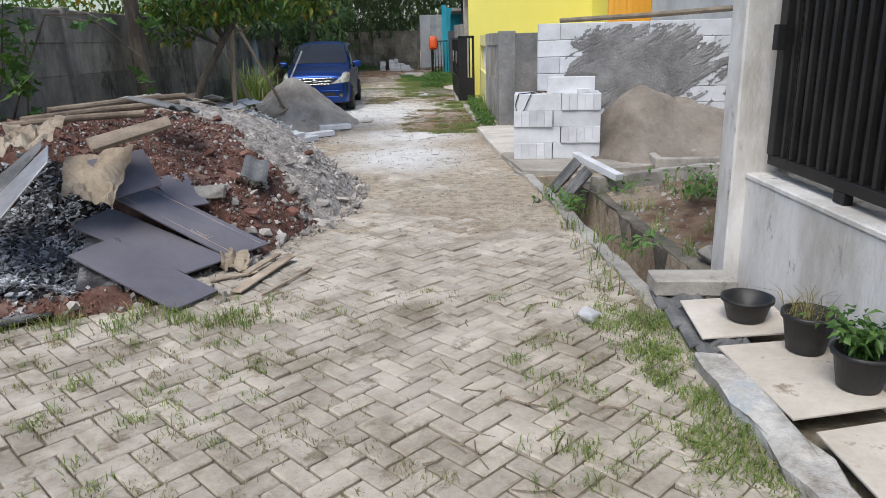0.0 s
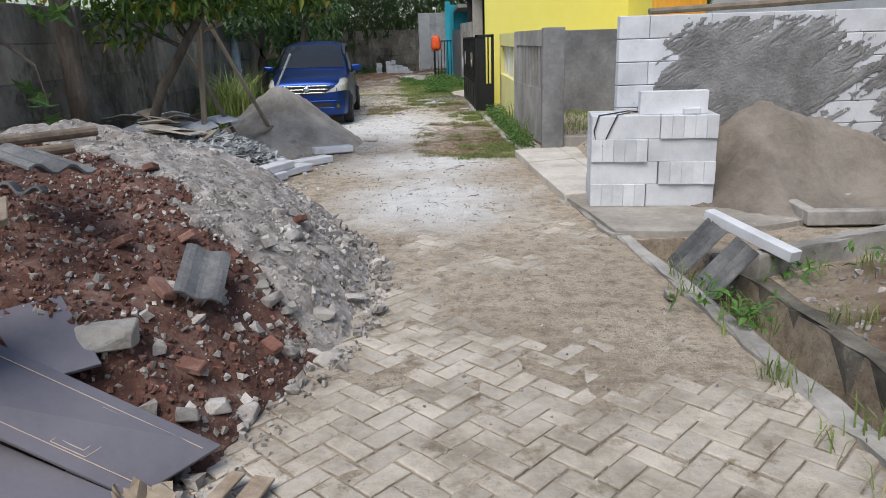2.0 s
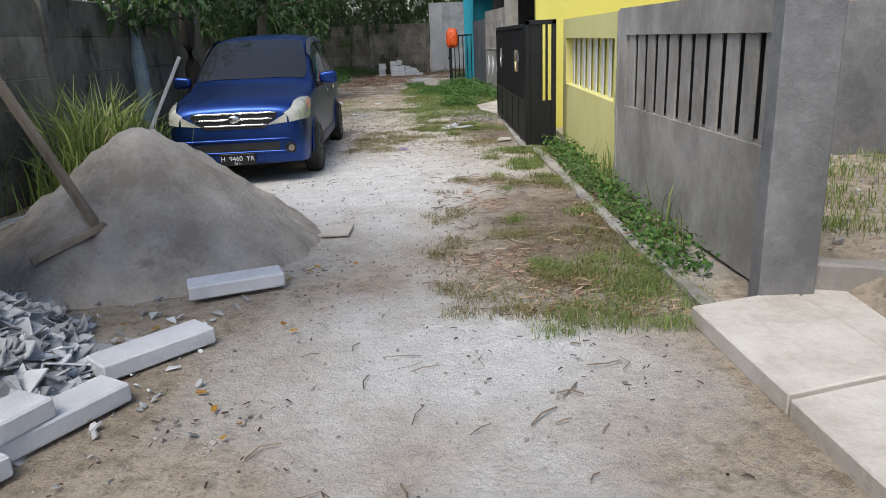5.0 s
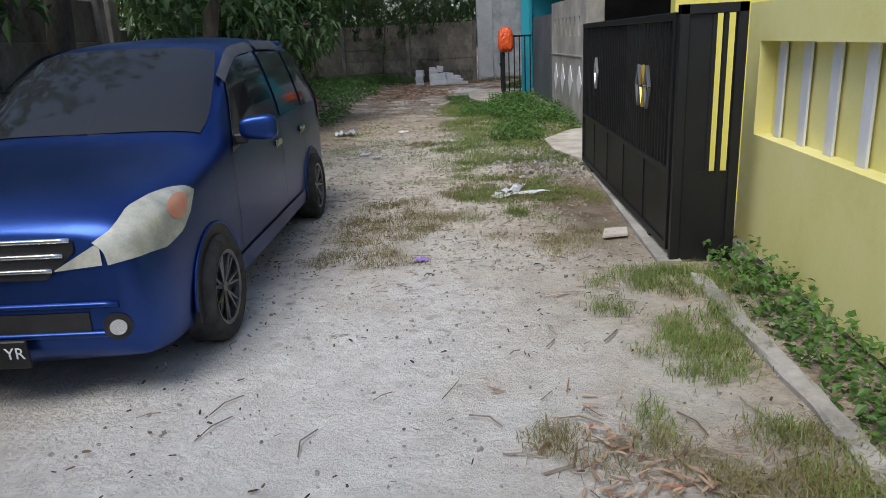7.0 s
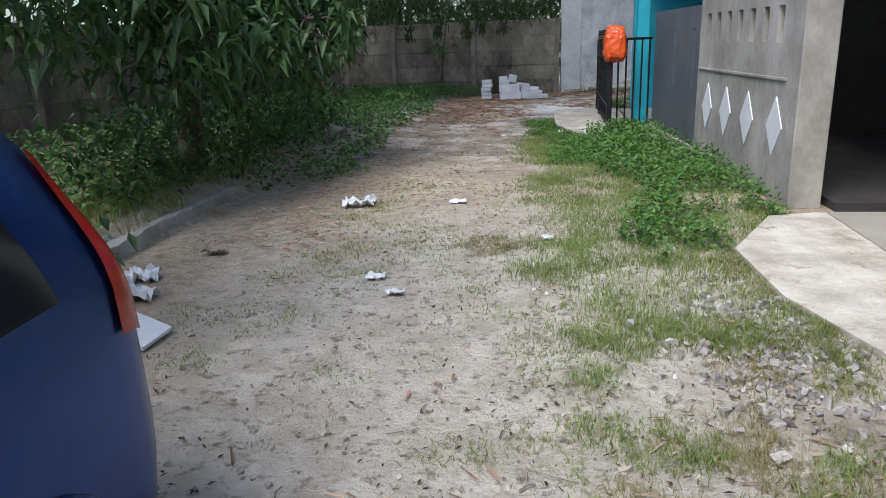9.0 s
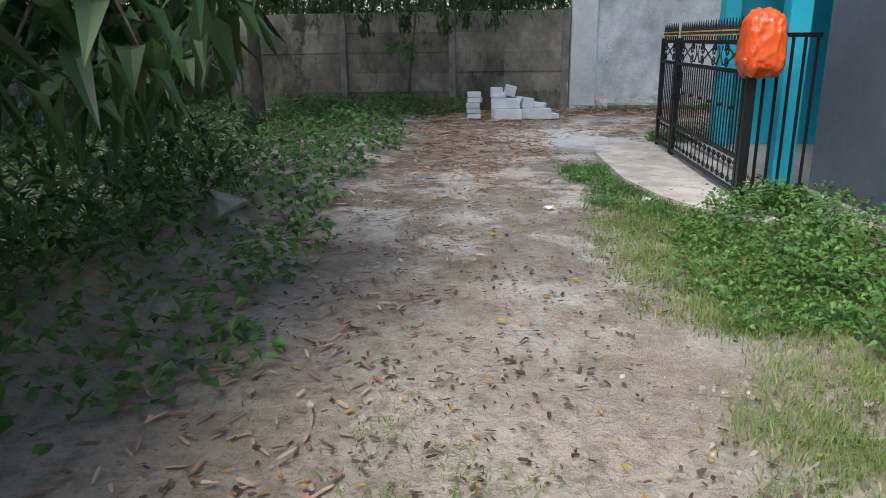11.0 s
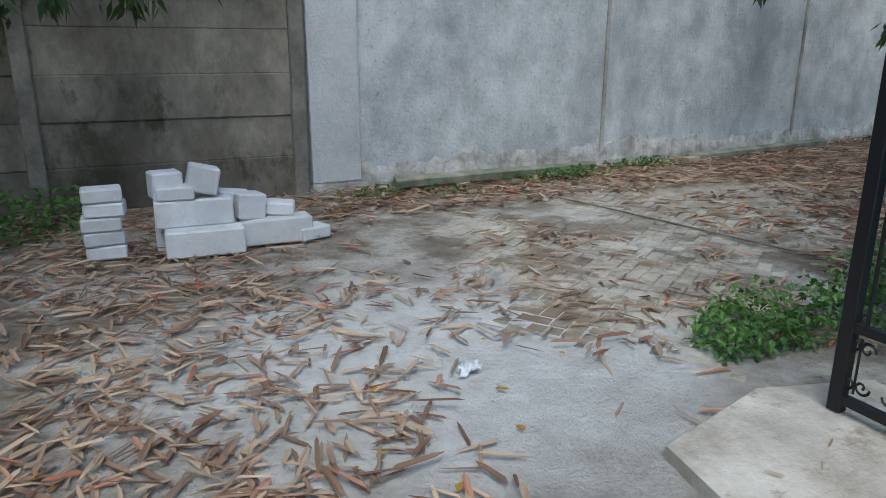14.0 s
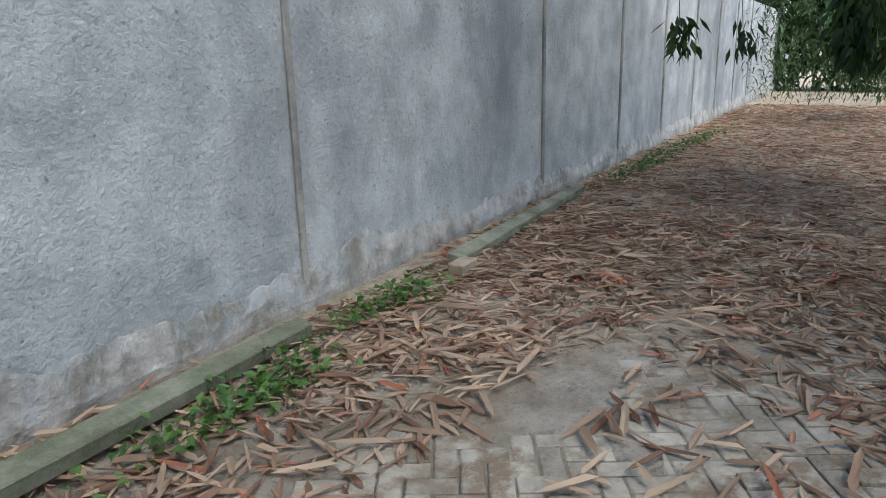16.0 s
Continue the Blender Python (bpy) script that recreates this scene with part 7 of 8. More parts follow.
tree("large dark tree with long drooping leaves on the verge",
     [([(-5.4, 27.0, 0.1), (-5.4, 27.0, 1.8), (-5.2, 27.2, 4.5)], (0.16, 0.13, 0.08)), ([(-5.4, 27.0, 1.6), (-4.4, 26.6, 2.1)], (0.05, 0.02)), ([(-5.3, 27.1, 2.3), (-4.0, 27.6, 2.5)], (0.05, 0.02))],
     [((-5.6, 27.2, 2.9), (1.4, 2.4, 1.1), 1200), ((-4.7, 26.2, 1.75), (0.85, 1.2, 0.75), 900), ((-4.2, 27.8, 1.9), (0.65, 1.0, 0.65), 620), ((-5.2, 25.0, 2.3), (0.9, 1.2, 0.9), 500), ((-5.6, 30.0, 2.9), (1.2, 2.4, 0.9), 1200), ((-4.0, 28.4, 2.6), (0.7, 1.3, 0.4), 280)],
     (0.24, 0.085), DARK_LEAF, 5, 14, 0.45)
tree("overhanging tree at the far corner", [([(-6.6, 36.5, 0.0), (-6.6, 36.6, 2.0), (-6.0, 37.0, 4.5)], (0.12, 0.1, 0.06))],
     [((-6.2, 36.8, 3.3), (1.8, 2.2, 1.0), 1500), ((-4.9, 38.6, 2.6), (0.9, 0.9, 0.5), 400)], (0.22, 0.06), BAMBOO_LEAF, 6, 8)
# slender sapling against the far wall
bm = bmesh.new()
add_path_tube(bm, [(-4.55, 39.9, 0), (-4.5, 40.0, 0.9), (-4.35, 40.1, 2.2)], [0.035, 0.03, 0.02], 7)
sap = part("trunk", bm, BARK, None)
st = thing("sapling", "thin sapling growing by the panel wall", "tree")
sap.parent = st
R = random.Random(77)
V, F = leaf_soup(R, ball_points(R, 120, (-4.6, 39.85, 1.4), (0.35, 0.25, 0.25), 0), 0.12, 0.06)
ob = new("crown", soup("crown", V, F, WEED))
ob.parent = st

# thickets beyond the walls
def thicket(name, label, centres, leaf, mat, seed, droop=0.35):
    rng = random.Random(seed)
    P = []
    for c, r, n in centres:
        P += ball_points(rng, n, c, r, 0.2)
    V, F = leaf_soup(rng, P, leaf[0], leaf[1], 0.5, droop, -0.2)
    return stuff(name, label, "thicket", (V, F), mat)


# the blobs at y 37.4 and 39.8 are unseen canopy, added for shade
thicket("bamboo_thicket", "dense dark bamboo foliage behind the far wall, with unseen canopy for shade", [((x, 43.0 + 0.6 * math.sin(x), 3.6), (1.9, 1.3, 2.1), 3600) for x in (-13, -10.2, -7.4, -4.6, -2.2)] + [((x, 41.0, 2.35), (1.4, 0.5, 0.4), 420) for x in (-6.8, -4.4, -2.4)] + [((0.8, 43.5, 4.4), (2.2, 1.2, 1.4), 1300)] + [((x, y, 4.4), (1.7, 1.5, 0.9), 1300) for x in (-9, -6.4, -3.8) for y in (37.4, 39.8)], (0.24, 0.04), BAMBOO_LEAF, 7)
# crowns out of view; their leaf count sets how dark the lane's end gets
thicket("bamboo_thicket", "unseen bamboo crowns shading the end of the lane from above", [((x + 0.8 * math.sin(y), y, 6.6 + 0.5 * math.cos(x)), (2.2, 2.1, 0.8), 800) for x in (-8, -5, -2, 1, 4, 7) for y in (30.5, 33.5, 36.5, 39.5)], (0.34, 0.065), BAMBOO_LEAF, 47)
thicket("tree_belt", "distant trees seen above the far wall", [((x, 52 + 2 * math.sin(x), 5.0), (4.0, 2.0, 5.0), 3000) for x in (-18, -12, -6, 0, 6, 12, 18)], (0.6, 0.25), DARK_LEAF, 8)
thicket("tree_belt", "sunlit trees behind the old panel wall", [((-8.5, y, 2.6), (2.2, 2.6, 1.5), 900) for y in (9, 14, 19)] + [((-8.0, y, 3.9), (1.4, 2.6, 2.0), 1100) for y in (24, 28, 32, 36)], (0.22, 0.1), TREE_LEAF, 9)
thicket("tree_belt", "dark trees closing the end of the paved lane", [((30, y, 3.0), (1.6, 3.0, 3.6), 2600) for y in (36, 40, 44)], (0.6, 0.25), DARK_LEAF, 29)
thicket("tree_belt", "tall trees closing the lane behind", [((x, -14, 4), (3.5, 1.5, 4), 500) for x in (-9, -3, 3, 9)], (0.5, 0.25), DARK_LEAF, 19)

# hanging bamboo twigs by the grey wall
def hanging(c, n, seed, length):
    rng = random.Random(seed)
    t = thing("bamboo_spray", "drooping spray of dark bamboo leaves", "bamboo", None, "bamboo sprays")
    c = Vector(c)
    bm = bmesh.new()
    top = c + Vector((0.4, 0.5, 1.6))
    add_path_tube(bm, [top, c + Vector((0.1, 0.1, 0.8)), c], [0.008, 0.006, 0.003], 4)
    part("stem", bm, BARK, t)
    V, F = [], []
    for i in range(n):
        u = rng.random() ** 1.5
        p = c + Vector((rng.gauss(0, 0.07), rng.gauss(0, 0.07), u * length))
        d = Vector((rng.gauss(0, 0.5), rng.gauss(0, 0.5), -1)).normalized()
        l, w = rng.uniform(0.13, 0.22), rng.uniform(0.018, 0.03)
        s = d.cross(Vector((rng.gauss(0, 1), rng.gauss(0, 1), 0.1))).normalized() * w
        k = len(V)
        V += [p, p + d * l * 0.4 + s, p + d * l, p + d * l * 0.4 - s]
        F += [(k, k + 1, k + 2, k + 3)]
    ob = new("leaves", soup("leaves", V, F, BAMBOO_LEAF))
    ob.parent = t


hanging((6.75, 40.0, 1.62), 60, 1, 0.3)
hanging((7.9, 39.7, 1.6), 30, 2, 0.3)
hanging((7.4, 38.6, 1.45), 120, 3, 0.6)
hanging((8.0, 38.3, 1.55), 160, 4, 0.7)
hanging((7.0, 38.0, 1.75), 150, 5, 0.7)
hanging((8.6, 38.8, 1.5), 150, 6, 0.7)
for i in range(9):
    hanging((6.9 + 0.32 * i, 37.7 + 0.5 * (i % 3), 1.35 + 0.12 * ((i * 5) % 4)), 260, 20 + i, 0.9)
hanging((3.8, 39.6, 2.12), 30, 7, 0.3)
for i, (x, y, z) in enumerate(((-4.5, 39.6, 1.78), (-3.75, 39.9, 1.72), (-3.3, 39.8, 1.85), (-2.7, 40.0, 1.82), (-5.3, 39.4, 1.7))):
    hanging((x, y, z), 70, 60 + i, 0.5)
# high blobs near z 4 lie out of view and shade wall and paving
thicket("bamboo_thicket", "bamboo foliage arching over the lane's end", [((8.0, 37.6, 2.9), (1.8, 1.6, 0.8), 1500), ((13, 37.5, 2.6), (3, 1.6, 1.2), 1500), ((24, 41.0, 2.0), (4, 3.5, 2.2), 4200), ((16, 38.5, 3.2), (3, 1.5, 1.2), 2200), ((6.4, 38.2, 3.7), (2.6, 1.8, 0.6), 2200), ((10.5, 39.0, 3.7), (3.0, 2.2, 0.8), 5200), ((17, 40.5, 3.6), (3.5, 2.2, 0.8), 2600), ((18.5, 39.0, 1.6), (2.0, 1.2, 1.2), 1500), ((6.0, 39.0, 4.3), (2.2, 1.6, 0.6), 1300), ((4.0, 36.0, 3.6), (3, 1.3, 0.8), 2400)], (0.22, 0.04), BAMBOO_LEAF, 10)

# climbing vine at the start of the lane
vine = thing("climbing_vine", "climbing vine with broad lobed green leaves", "vine")
rng = random.Random(40)
stems = [[(-4.85, 7.75, 0.3), (-4.4, 7.65, 1.2), (-4.0, 7.65, 1.95), (-3.5, 7.75, 1.85), (-3.15, 7.85, 1.5), (-3.1, 7.85, 1.2)], [(-4.85, 7.55, 0.3), (-4.5, 7.55, 1.4), (-4.3, 7.55, 2.3)], [(-4.0, 7.65, 1.95), (-3.6, 7.75, 1.95), (-2.95, 6.6, 1.85)], [(-4.8, 8.25, 0.3), (-4.6, 8.15, 1.3), (-4.5, 8.25, 2.5)]]
bm = bmesh.new()
for s in stems:
    add_path_tube(bm, s, [0.012] * (len(s) - 1) + [0.004], 5)
part("stem", bm, BARK, vine)


def lobed_leaf(V, F, p, r, rng):
    az, el = rng.uniform(0, 6.3), rng.uniform(-0.9, 0.1)
    e = Euler((rng.gauss(0.5, 0.4), rng.gauss(0, 0.4), az))
    i = len(V)
    V.append(Vector(p))
    for k in range(15):
        a = 2 * math.pi * k / 15
        q = Vector((math.cos(a), math.sin(a), 0)) * r * (0.72 + 0.28 * math.cos(5 * a)) * (1.0 if k else 0.3)
        q.z = -0.12 * r * abs(math.sin(a * 2.5))
        q.rotate(e)
        V.append(Vector(p) + q)
    F += [(i, i + 1 + k, i + 1 + (k + 1) % 15) for k in range(15)]


V, F = [], []
for c, r, n in (((-4.45, 7.60, 2.0), (0.45, 0.3, 0.5), 60), ((-4.5, 7.55, 1.2), (0.35, 0.3, 0.5), 45), ((-4.3, 7.45, 1.55), (0.3, 0.25, 0.4), 24), ((-3.0, 7.95, 1.85), (0.16, 0.1, 0.05), 6), ((-3.15, 7.85, 1.25), (0.1, 0.1, 0.2), 5), ((-3.6, 7.75, 1.85), (0.3, 0.1, 0.06), 5)):
    for p in ball_points(rng, n, c, r, 0):
        lobed_leaf(V, F, p, rng.uniform(0.06, 0.12), rng)
ob = new("foliage", soup("foliage", V, F, VINE_LEAF))
ob.parent = vine

# tall reed grass behind the sand heap
R = random.Random(50)
stuff("reed_grass", "tall tuft of green reed grass by the wall", "tall grass", blade_soup(R, [(R.gauss(-4.15, 0.22), R.gauss(16.3, 0.35), 0) for i in range(520)], 1.15, 0.022, 0.45), GRASS)
stuff("reed_grass", "rough grass around the parked car", "tall grass", blade_soup(R, [(R.gauss(-4.1, 0.3), R.uniform(15.5, 22), 0) for i in range(1300)], 0.4, 0.014, 0.6), GRASS)
stuff("undergrowth", "dark undergrowth along the old wall", "undergrowth", leaf_soup(R, [(R.uniform(-4.85, -4.0), R.uniform(16.0, 23.5), R.uniform(0.0, 0.5)) for i in range(1500)], 0.12, 0.06), DARK_LEAF)


def tufts(rng, centres, per, spread, h, w, lean=0.7, gz=0.0):
    P = []
    for x, y in centres:
        for i in range(int(per * rng.uniform(0.4, 1.5))):
            a, b = rng.gauss(x, spread), rng.gauss(y, spread)
            P.append((a, b, ground_z(a, b) + gz))
    return blade_soup(rng, P, h, w, lean)


def area(rng, n, x0, x1, y0, y1, keep=None):
    out = []
    while len(out) < n:
        x, y = rng.uniform(x0, x1), rng.uniform(y0, y1)
        if keep is None or keep(x, y):
            out.append((x, y))
    return out


# grass in the paving
stuff("grass_tufts", "small grass tufts in the paving joints", "grass", tufts(R, area(R, 70, -3.4, 1.1, 1.2, 4.6, lambda x, y: fbm(x, y, 0.8, 2.0) > -0.05) + area(R, 60, 0.35, 1.3, 1.6, 4.2) + area(R, 40, -3.2, -1.0, 2.0, 4.0), 26, 0.035, 0.045, 0.005, 1.0, 0.012), GRASS)
stuff("grass_tufts", "dry moss and grass in the paving joints", "grass", tufts(R, area(R, 420, -3.4, 1.3, 1.0, 4.4, lambda x, y: fbm(x, y, 0.7, 4.0) > -0.1), 14, 0.025, 0.03, 0.004, 1.0, 0.012), DRYGRASS)
stuff("grass_tufts", "bright grass under the boards", "grass", tufts(R, area(R, 24, -2.8, -1.1, 3.75, 4.2), 40, 0.06, 0.1, 0.006), GRASS)
stuff("grass_patch", "low weeds and grass over the gutter side paving", "grass", tufts(R, area(R, 110, 0.6, 1.42, 1.3, 3.9, lambda x, y: x > 0.95 + 0.5 * fbm(x, y, 1.2, 9.0)), 40, 0.05, 0.045, 0.006, 1.1, 0.014), GRASS)
# weeds of the drain strip
stuff("weeds", "leafy weeds beside the open drain", "weeds", leaf_soup(R, [(R.gauss(cx, s), R.gauss(cy, s), 0.1 + abs(R.gauss(0, 0.06)) + (0.1 if cx > 2 else -0.05)) for cx, cy, s, n in ((2.35, 6.1, 0.13, 130), (2.6, 6.8, 0.2, 60), (1.28, 6.4, 0.06, 40), (1.5, 5.0, 0.08, 40), (2.7, 5.6, 0.2, 60), (1.15, 6.7, 0.08, 30), (1.9, 7.2, 0.15, 50)) for i in range(n)], 0.1, 0.03, 0.5, 0.2, 0.5), WEED)
stuff("grass_tufts", "long grass in the drain strip", "grass", tufts(R, area(R, 22, 1.75, 3.2, 4.9, 7.3) + area(R, 16, 1.1, 1.35, 4.2, 7.6), 16, 0.05, 0.16, 0.008), GRASS)
# middle of the lane
mid = lambda x, y: fbm(x, y, 1.3, 6.0) > -0.02
stuff("grass_patch", "sparse dry grass spreading over the sandy lane", "grass", tufts(R, area(R, 130, -0.75, 0.75, 12.6, 16.6, lambda x, y: fbm(x, y, 1.3, 6.0) > 0.08), 70, 0.06, 0.05, 0.004, 1.2), DRYGRASS)
stuff("grass_patch", "green grass along the gutter", "grass", tufts(R, area(R, 170, -0.1, 0.85, 12.4, 18.6, lambda x, y: fbm(x, y, 1.5, 16.0) + 0.25 * (x - 0.35) > 0.06), 80, 0.06, 0.065, 0.0045, 1.0), GRASS)
stuff("weeds", "creeping weeds at the foot of the yellow wall", "weeds", leaf_soup(R, [(R.uniform(0.72, 1.06), R.uniform(13.2, 18.8), R.random() ** 2 * 0.18) for i in range(2400)], 0.055, 0.036, 0.5, 0.2, 0.3), WEED)
stuff("grass_tufts", "tall grass blades against the yellow wall", "grass", tufts(R, [(0.98, 15.9), (0.95, 15.6), (0.98, 16.3), (1.0, 14.2), (1.0, 13.7)], 16, 0.06, 0.42, 0.014, 0.5), GRASS)
# beyond the car
far = lambda x, y: fbm(x, y, 0.8, 8.0) > -0.08
stuff("grass_patch", "thin grass on the wheel tracks", "grass", tufts(R, area(R, 420, -2.0, 0.4, 18.8, 25.0, lambda x, y: fbm(x, y, 1.1, 8.0) > 0.14), 50, 0.06, 0.04, 0.004, 1.2), DRYGRASS)
stuff("grass_patch", "green grass clumps spreading over the sand", "grass", tufts(R, area(R, 170, -1.1, 0.4, 20.0, 23.4, lambda x, y: fbm(x, y, 1.5, 33.0) > 0.14), 60, 0.06, 0.055, 0.0045, 1.1), GRASS)
stuff("grass_patch", "lush green grass along the right of the track", "grass", tufts(R, area(R, 900, -1.9, 0.7, 22.8, 31.5, lambda x, y: x > -1.2 - 0.05 * (y - 23) + 0.6 * fbm(x, y, 0.9, 3)), 60, 0.1, 0.06, 0.005, 1.1), GRASS)
stuff("weeds", "leafy green weeds before the porch wall", "weeds", leaf_soup(R, [(x, y, R.random() ** 1.5 * 0.26) for x, y in area(R, 8200, -0.75, 0.76, 24.2, 31.4, lambda x, y: x > -0.45 - 0.03 * (y - 24) + 0.5 * fbm(x, y, 1.0, 5) and fbm(x, y, 1.7, 2.0) > -0.25 and not (x > 0.1 and y < 25.6))], 0.06, 0.038, 0.45, 0.2, 0.3), WEED)
stuff("grass_patch", "thin grass in the middle of the track", "grass", tufts(R, area(R, 260, -3.6, -0.8, 20.5, 27.5, lambda x, y: fbm(x, y, 1.3, 12.0) > 0.1), 24, 0.08, 0.03, 0.006, 1.3), GRASS)
stuff("weeds", "dark green ground cover under the trees", "undergrowth", leaf_soup(R, [(x, y, ground_z(x, y) + R.random() ** 1.4 * (0.38 if x < -4.4 else 0.18)) for x, y in area(R, 14000, -8.6, -3.55, 23.4, 39.8, lambda x, y: x < -3.95 + 0.5 * fbm(x, y, 0.7, 2.0) - 0.25 * step(30, 34, y) - 0.85 * (1 - step(26.2, 27.6, y)))], 0.1, 0.06, 0.45, 0.2, 0.25), WEED)
stuff("undergrowth", "dark shrub leaves under the large tree", "undergrowth", leaf_soup(R, [(x, y, ground_z(x, y) + R.uniform(0.05, 0.95)) for x, y in area(R, 2600, -6.0, -4.8, 24.8, 31.5)], 0.15, 0.06, 0.5, 0.3, 0.0), DARK_LEAF)
stuff("grass_tufts", "long grass on the verge kerb", "grass", tufts(R, area(R, 140, -6.0, -4.75, 23.2, 27.5), 24, 0.07, 0.17, 0.007), GRASS)
# around the far corner
stuff("grass_patch", "grass and small weeds along the cast apron", "grass", tufts(R, area(R, 260, -2.0, -0.2, 28.8, 33.2, lambda x, y: x > -1.75 + 0.25 * max(0, y - 31) + 0.4 * fbm(x, y, 1, 3)), 36, 0.09, 0.045, 0.007, 1.1), GRASS)
stuff("weeds", "bright small-leaved weeds beside the apron", "weeds", leaf_soup(R, [(x, y, R.random() ** 1.5 * 0.14) for x, y in area(R, 2600, -1.75, -0.15, 28.4, 31.4, lambda x, y: x > -1.3 + 0.22 * (y - 29) + 0.4 * fbm(x, y, 1.2, 7))], 0.05, 0.032, 0.45, 0.2, 0.3), WEED)
stuff("weeds", "leafy weeds at the gate post", "weeds", leaf_soup(R, [(R.gauss(-0.12, 0.15), R.gauss(31.2, 0.28), R.random() * 0.24) for i in range(700)], 0.075, 0.04, 0.5, 0.2, 0.3), WEED)
stuff("weeds", "trailing dark green bush beyond the gate", "weeds", leaf_soup(R, [(x, y, R.random() * 0.5 * (0.35 + 0.65 * step(-0.2, 1.4, x))) for x, y in area(R, 9000, -0.35, 5.5, 35.7, 37.0, lambda x, y: y < 36.1 + 0.12 * x + 0.3 * fbm(x, y, 1.2, 3))], 0.055, 0.034, 0.5, 0.25, 0.2), WEED)
stuff("weeds", "small bright weeds at the foot of the grey wall", "weeds", leaf_soup(R, [(R.gauss(cx, s), R.gauss(cy, 0.08), R.random() * 0.12) for cx, cy, s, n in ((-0.6, 40.25, 0.2, 60), (1.6, 40.35, 0.3, 170), (2.0, 40.45, 0.2, 100), (3.2, 40.7, 0.3, 190), (0.3, 40.1, 0.2, 50), (9.5, 41.2, 0.8, 260), (12.5, 41.4, 1.2, 300)) for i in range(n)], 0.07, 0.045, 0.5, 0.2, 0.4), VINE_LEAF)

edge_x = lambda y: np.interp(y, (28.5, 30.0, 30.9, 31.7, 32.6, 33.6, 34.3), (-0.55, -0.5, -0.65, -1.05, -1.27, -1.32, -1.35))
stuff("grass_patch", "fresh green grass strip along the cast apron", "grass", tufts(R, area(R, 260, -2.2, -0.4, 28.5, 33.8, lambda x, y: -0.62 - 0.25 * fbm(x, y, 1.4, 2.0) + 0.06 * (y - 30) < x - edge_x(y) < 0.0), 40, 0.06, 0.06, 0.007, 1.0), WEED)
stuff("weeds", "small clover-like weeds in the green strip", "weeds", leaf_soup(R, [(x, y, ground_z(x, y) + 0.01 + R.random() ** 1.5 * 0.08) for x, y in area(R, 1500, -2.2, -0.4, 28.5, 33.6, lambda x, y: -0.55 - 0.25 * fbm(x, y, 1.4, 2.0) < x - edge_x(y) < 0.0)], 0.04, 0.026, 0.45, 0.2, 0.3), WEED)
stuff("weeds", "leafy weeds heaped along the far panel wall", "weeds", leaf_soup(R, [(x, y, ground_z(x, y) + R.random() ** 1.3 * 0.32) for x, y in area(R, 2800, -7.0, -3.2, 38.4, 40.6, lambda x, y: y > 39.5 - 0.5 * (-3.4 - x) + 0.4 * fbm(x, y, 1.1, 6))], 0.085, 0.05, 0.45, 0.2, 0.3), WEED)
stuff("clods", "dry mud crumbs on the wheel tracks", "soil", rock_soup(R, [(x, y, ground_z(x, y) + 0.004) for x, y in area(R, 3200, -3.4, 0.3, 18.6, 28.0, lambda x, y: fbm(x, y, 1.0, 17.0) > -0.1)], 0.024, tail=3.0), CLOD)
stuff("leaf_litter", "dark leaf crumbs trodden into the track", "fallen leaves", leaf_soup(R, [(x, y, ground_z(x, y) + 0.012) for x, y in area(R, 1500, -3.4, 0.4, 18.6, 28.0, lambda x, y: fbm(x, y, 1.2, 27.0) > 0.0)], 0.04, 0.012, 0.1, 0.0, 0.05), MULCH)

def twig_soup(rng, places, length):
    V, F = [], []
    for x, y in places:
        a, l = rng.uniform(0, 6.3), length * rng.uniform(0.3, 1.4)
        d, n = Vector((math.cos(a), math.sin(a), 0)), Vector((-math.sin(a), math.cos(a), 0))
        p = Vector((x, y, ground_z(x, y) + 0.012))
        m = p + d * l * 0.5 + n * l * rng.gauss(0, 0.12) + Vector((0, 0, 0.006))
        e = p + d * l
        w = rng.uniform(0.002, 0.005)
        i = len(V)
        for q in (p, m, e):
            V += [q + n * w, q + Vector((0, 0, w * 1.6)), q - n * w]
        for k in (0, 3):
            F += [(i + k, i + k + 3, i + k + 4, i + k + 1), (i + k + 1, i + k + 4, i + k + 5, i + k + 2)]
    return V, F


stuff("twigs", "dry twigs and stalks strewn on the lane", "twigs", twig_soup(R, area(R, 240, -0.7, 0.8, 12.8, 16.6) + area(R, 90, -2.4, 0.4, 16.5, 22.0) + area(R, 40, -1.4, 0.2, 9.5, 12.8) + area(R, 30, -0.2, 1.2, 1.8, 4.4), 0.16), WOOD)


# ---- fallen leaves ----
def flat_leaves(rng, places, length, width, curl=0.3, lift=0.012):
    V, F = [], []
    for x, y in places:
        l, w = length * rng.uniform(0.45, 1.35), width * rng.uniform(0.6, 1.3) / 2
        a = rng.uniform(0, 6.3)
        d, s = Vector((math.cos(a), math.sin(a), rng.gauss(0, 0.08))), Vector((-math.sin(a), math.cos(a), rng.gauss(0, 0.25)))
        c = Vector((x, y, ground_z(x, y) + 0.012 + abs(rng.gauss(0, lift))))
        up = Vector((0, 0, curl * w))
        i = len(V)
        V += [c - d * l / 2, c - d * l * 0.34 + s * w + up, c - d * l * 0.1, c - d * l * 0.34 - s * w + up, c + d * l * 0.28 + s * w * 0.85 + up, c + d * l * 0.28 - s * w * 0.85 + up, c + d * l / 2 + up]
        F += [(i, i + 1, i + 2), (i, i + 2, i + 3), (i + 1, i + 4, i + 2), (i + 2, i + 5, i + 3), (i + 2, i + 4, i + 6, i + 5)]
    return V, F


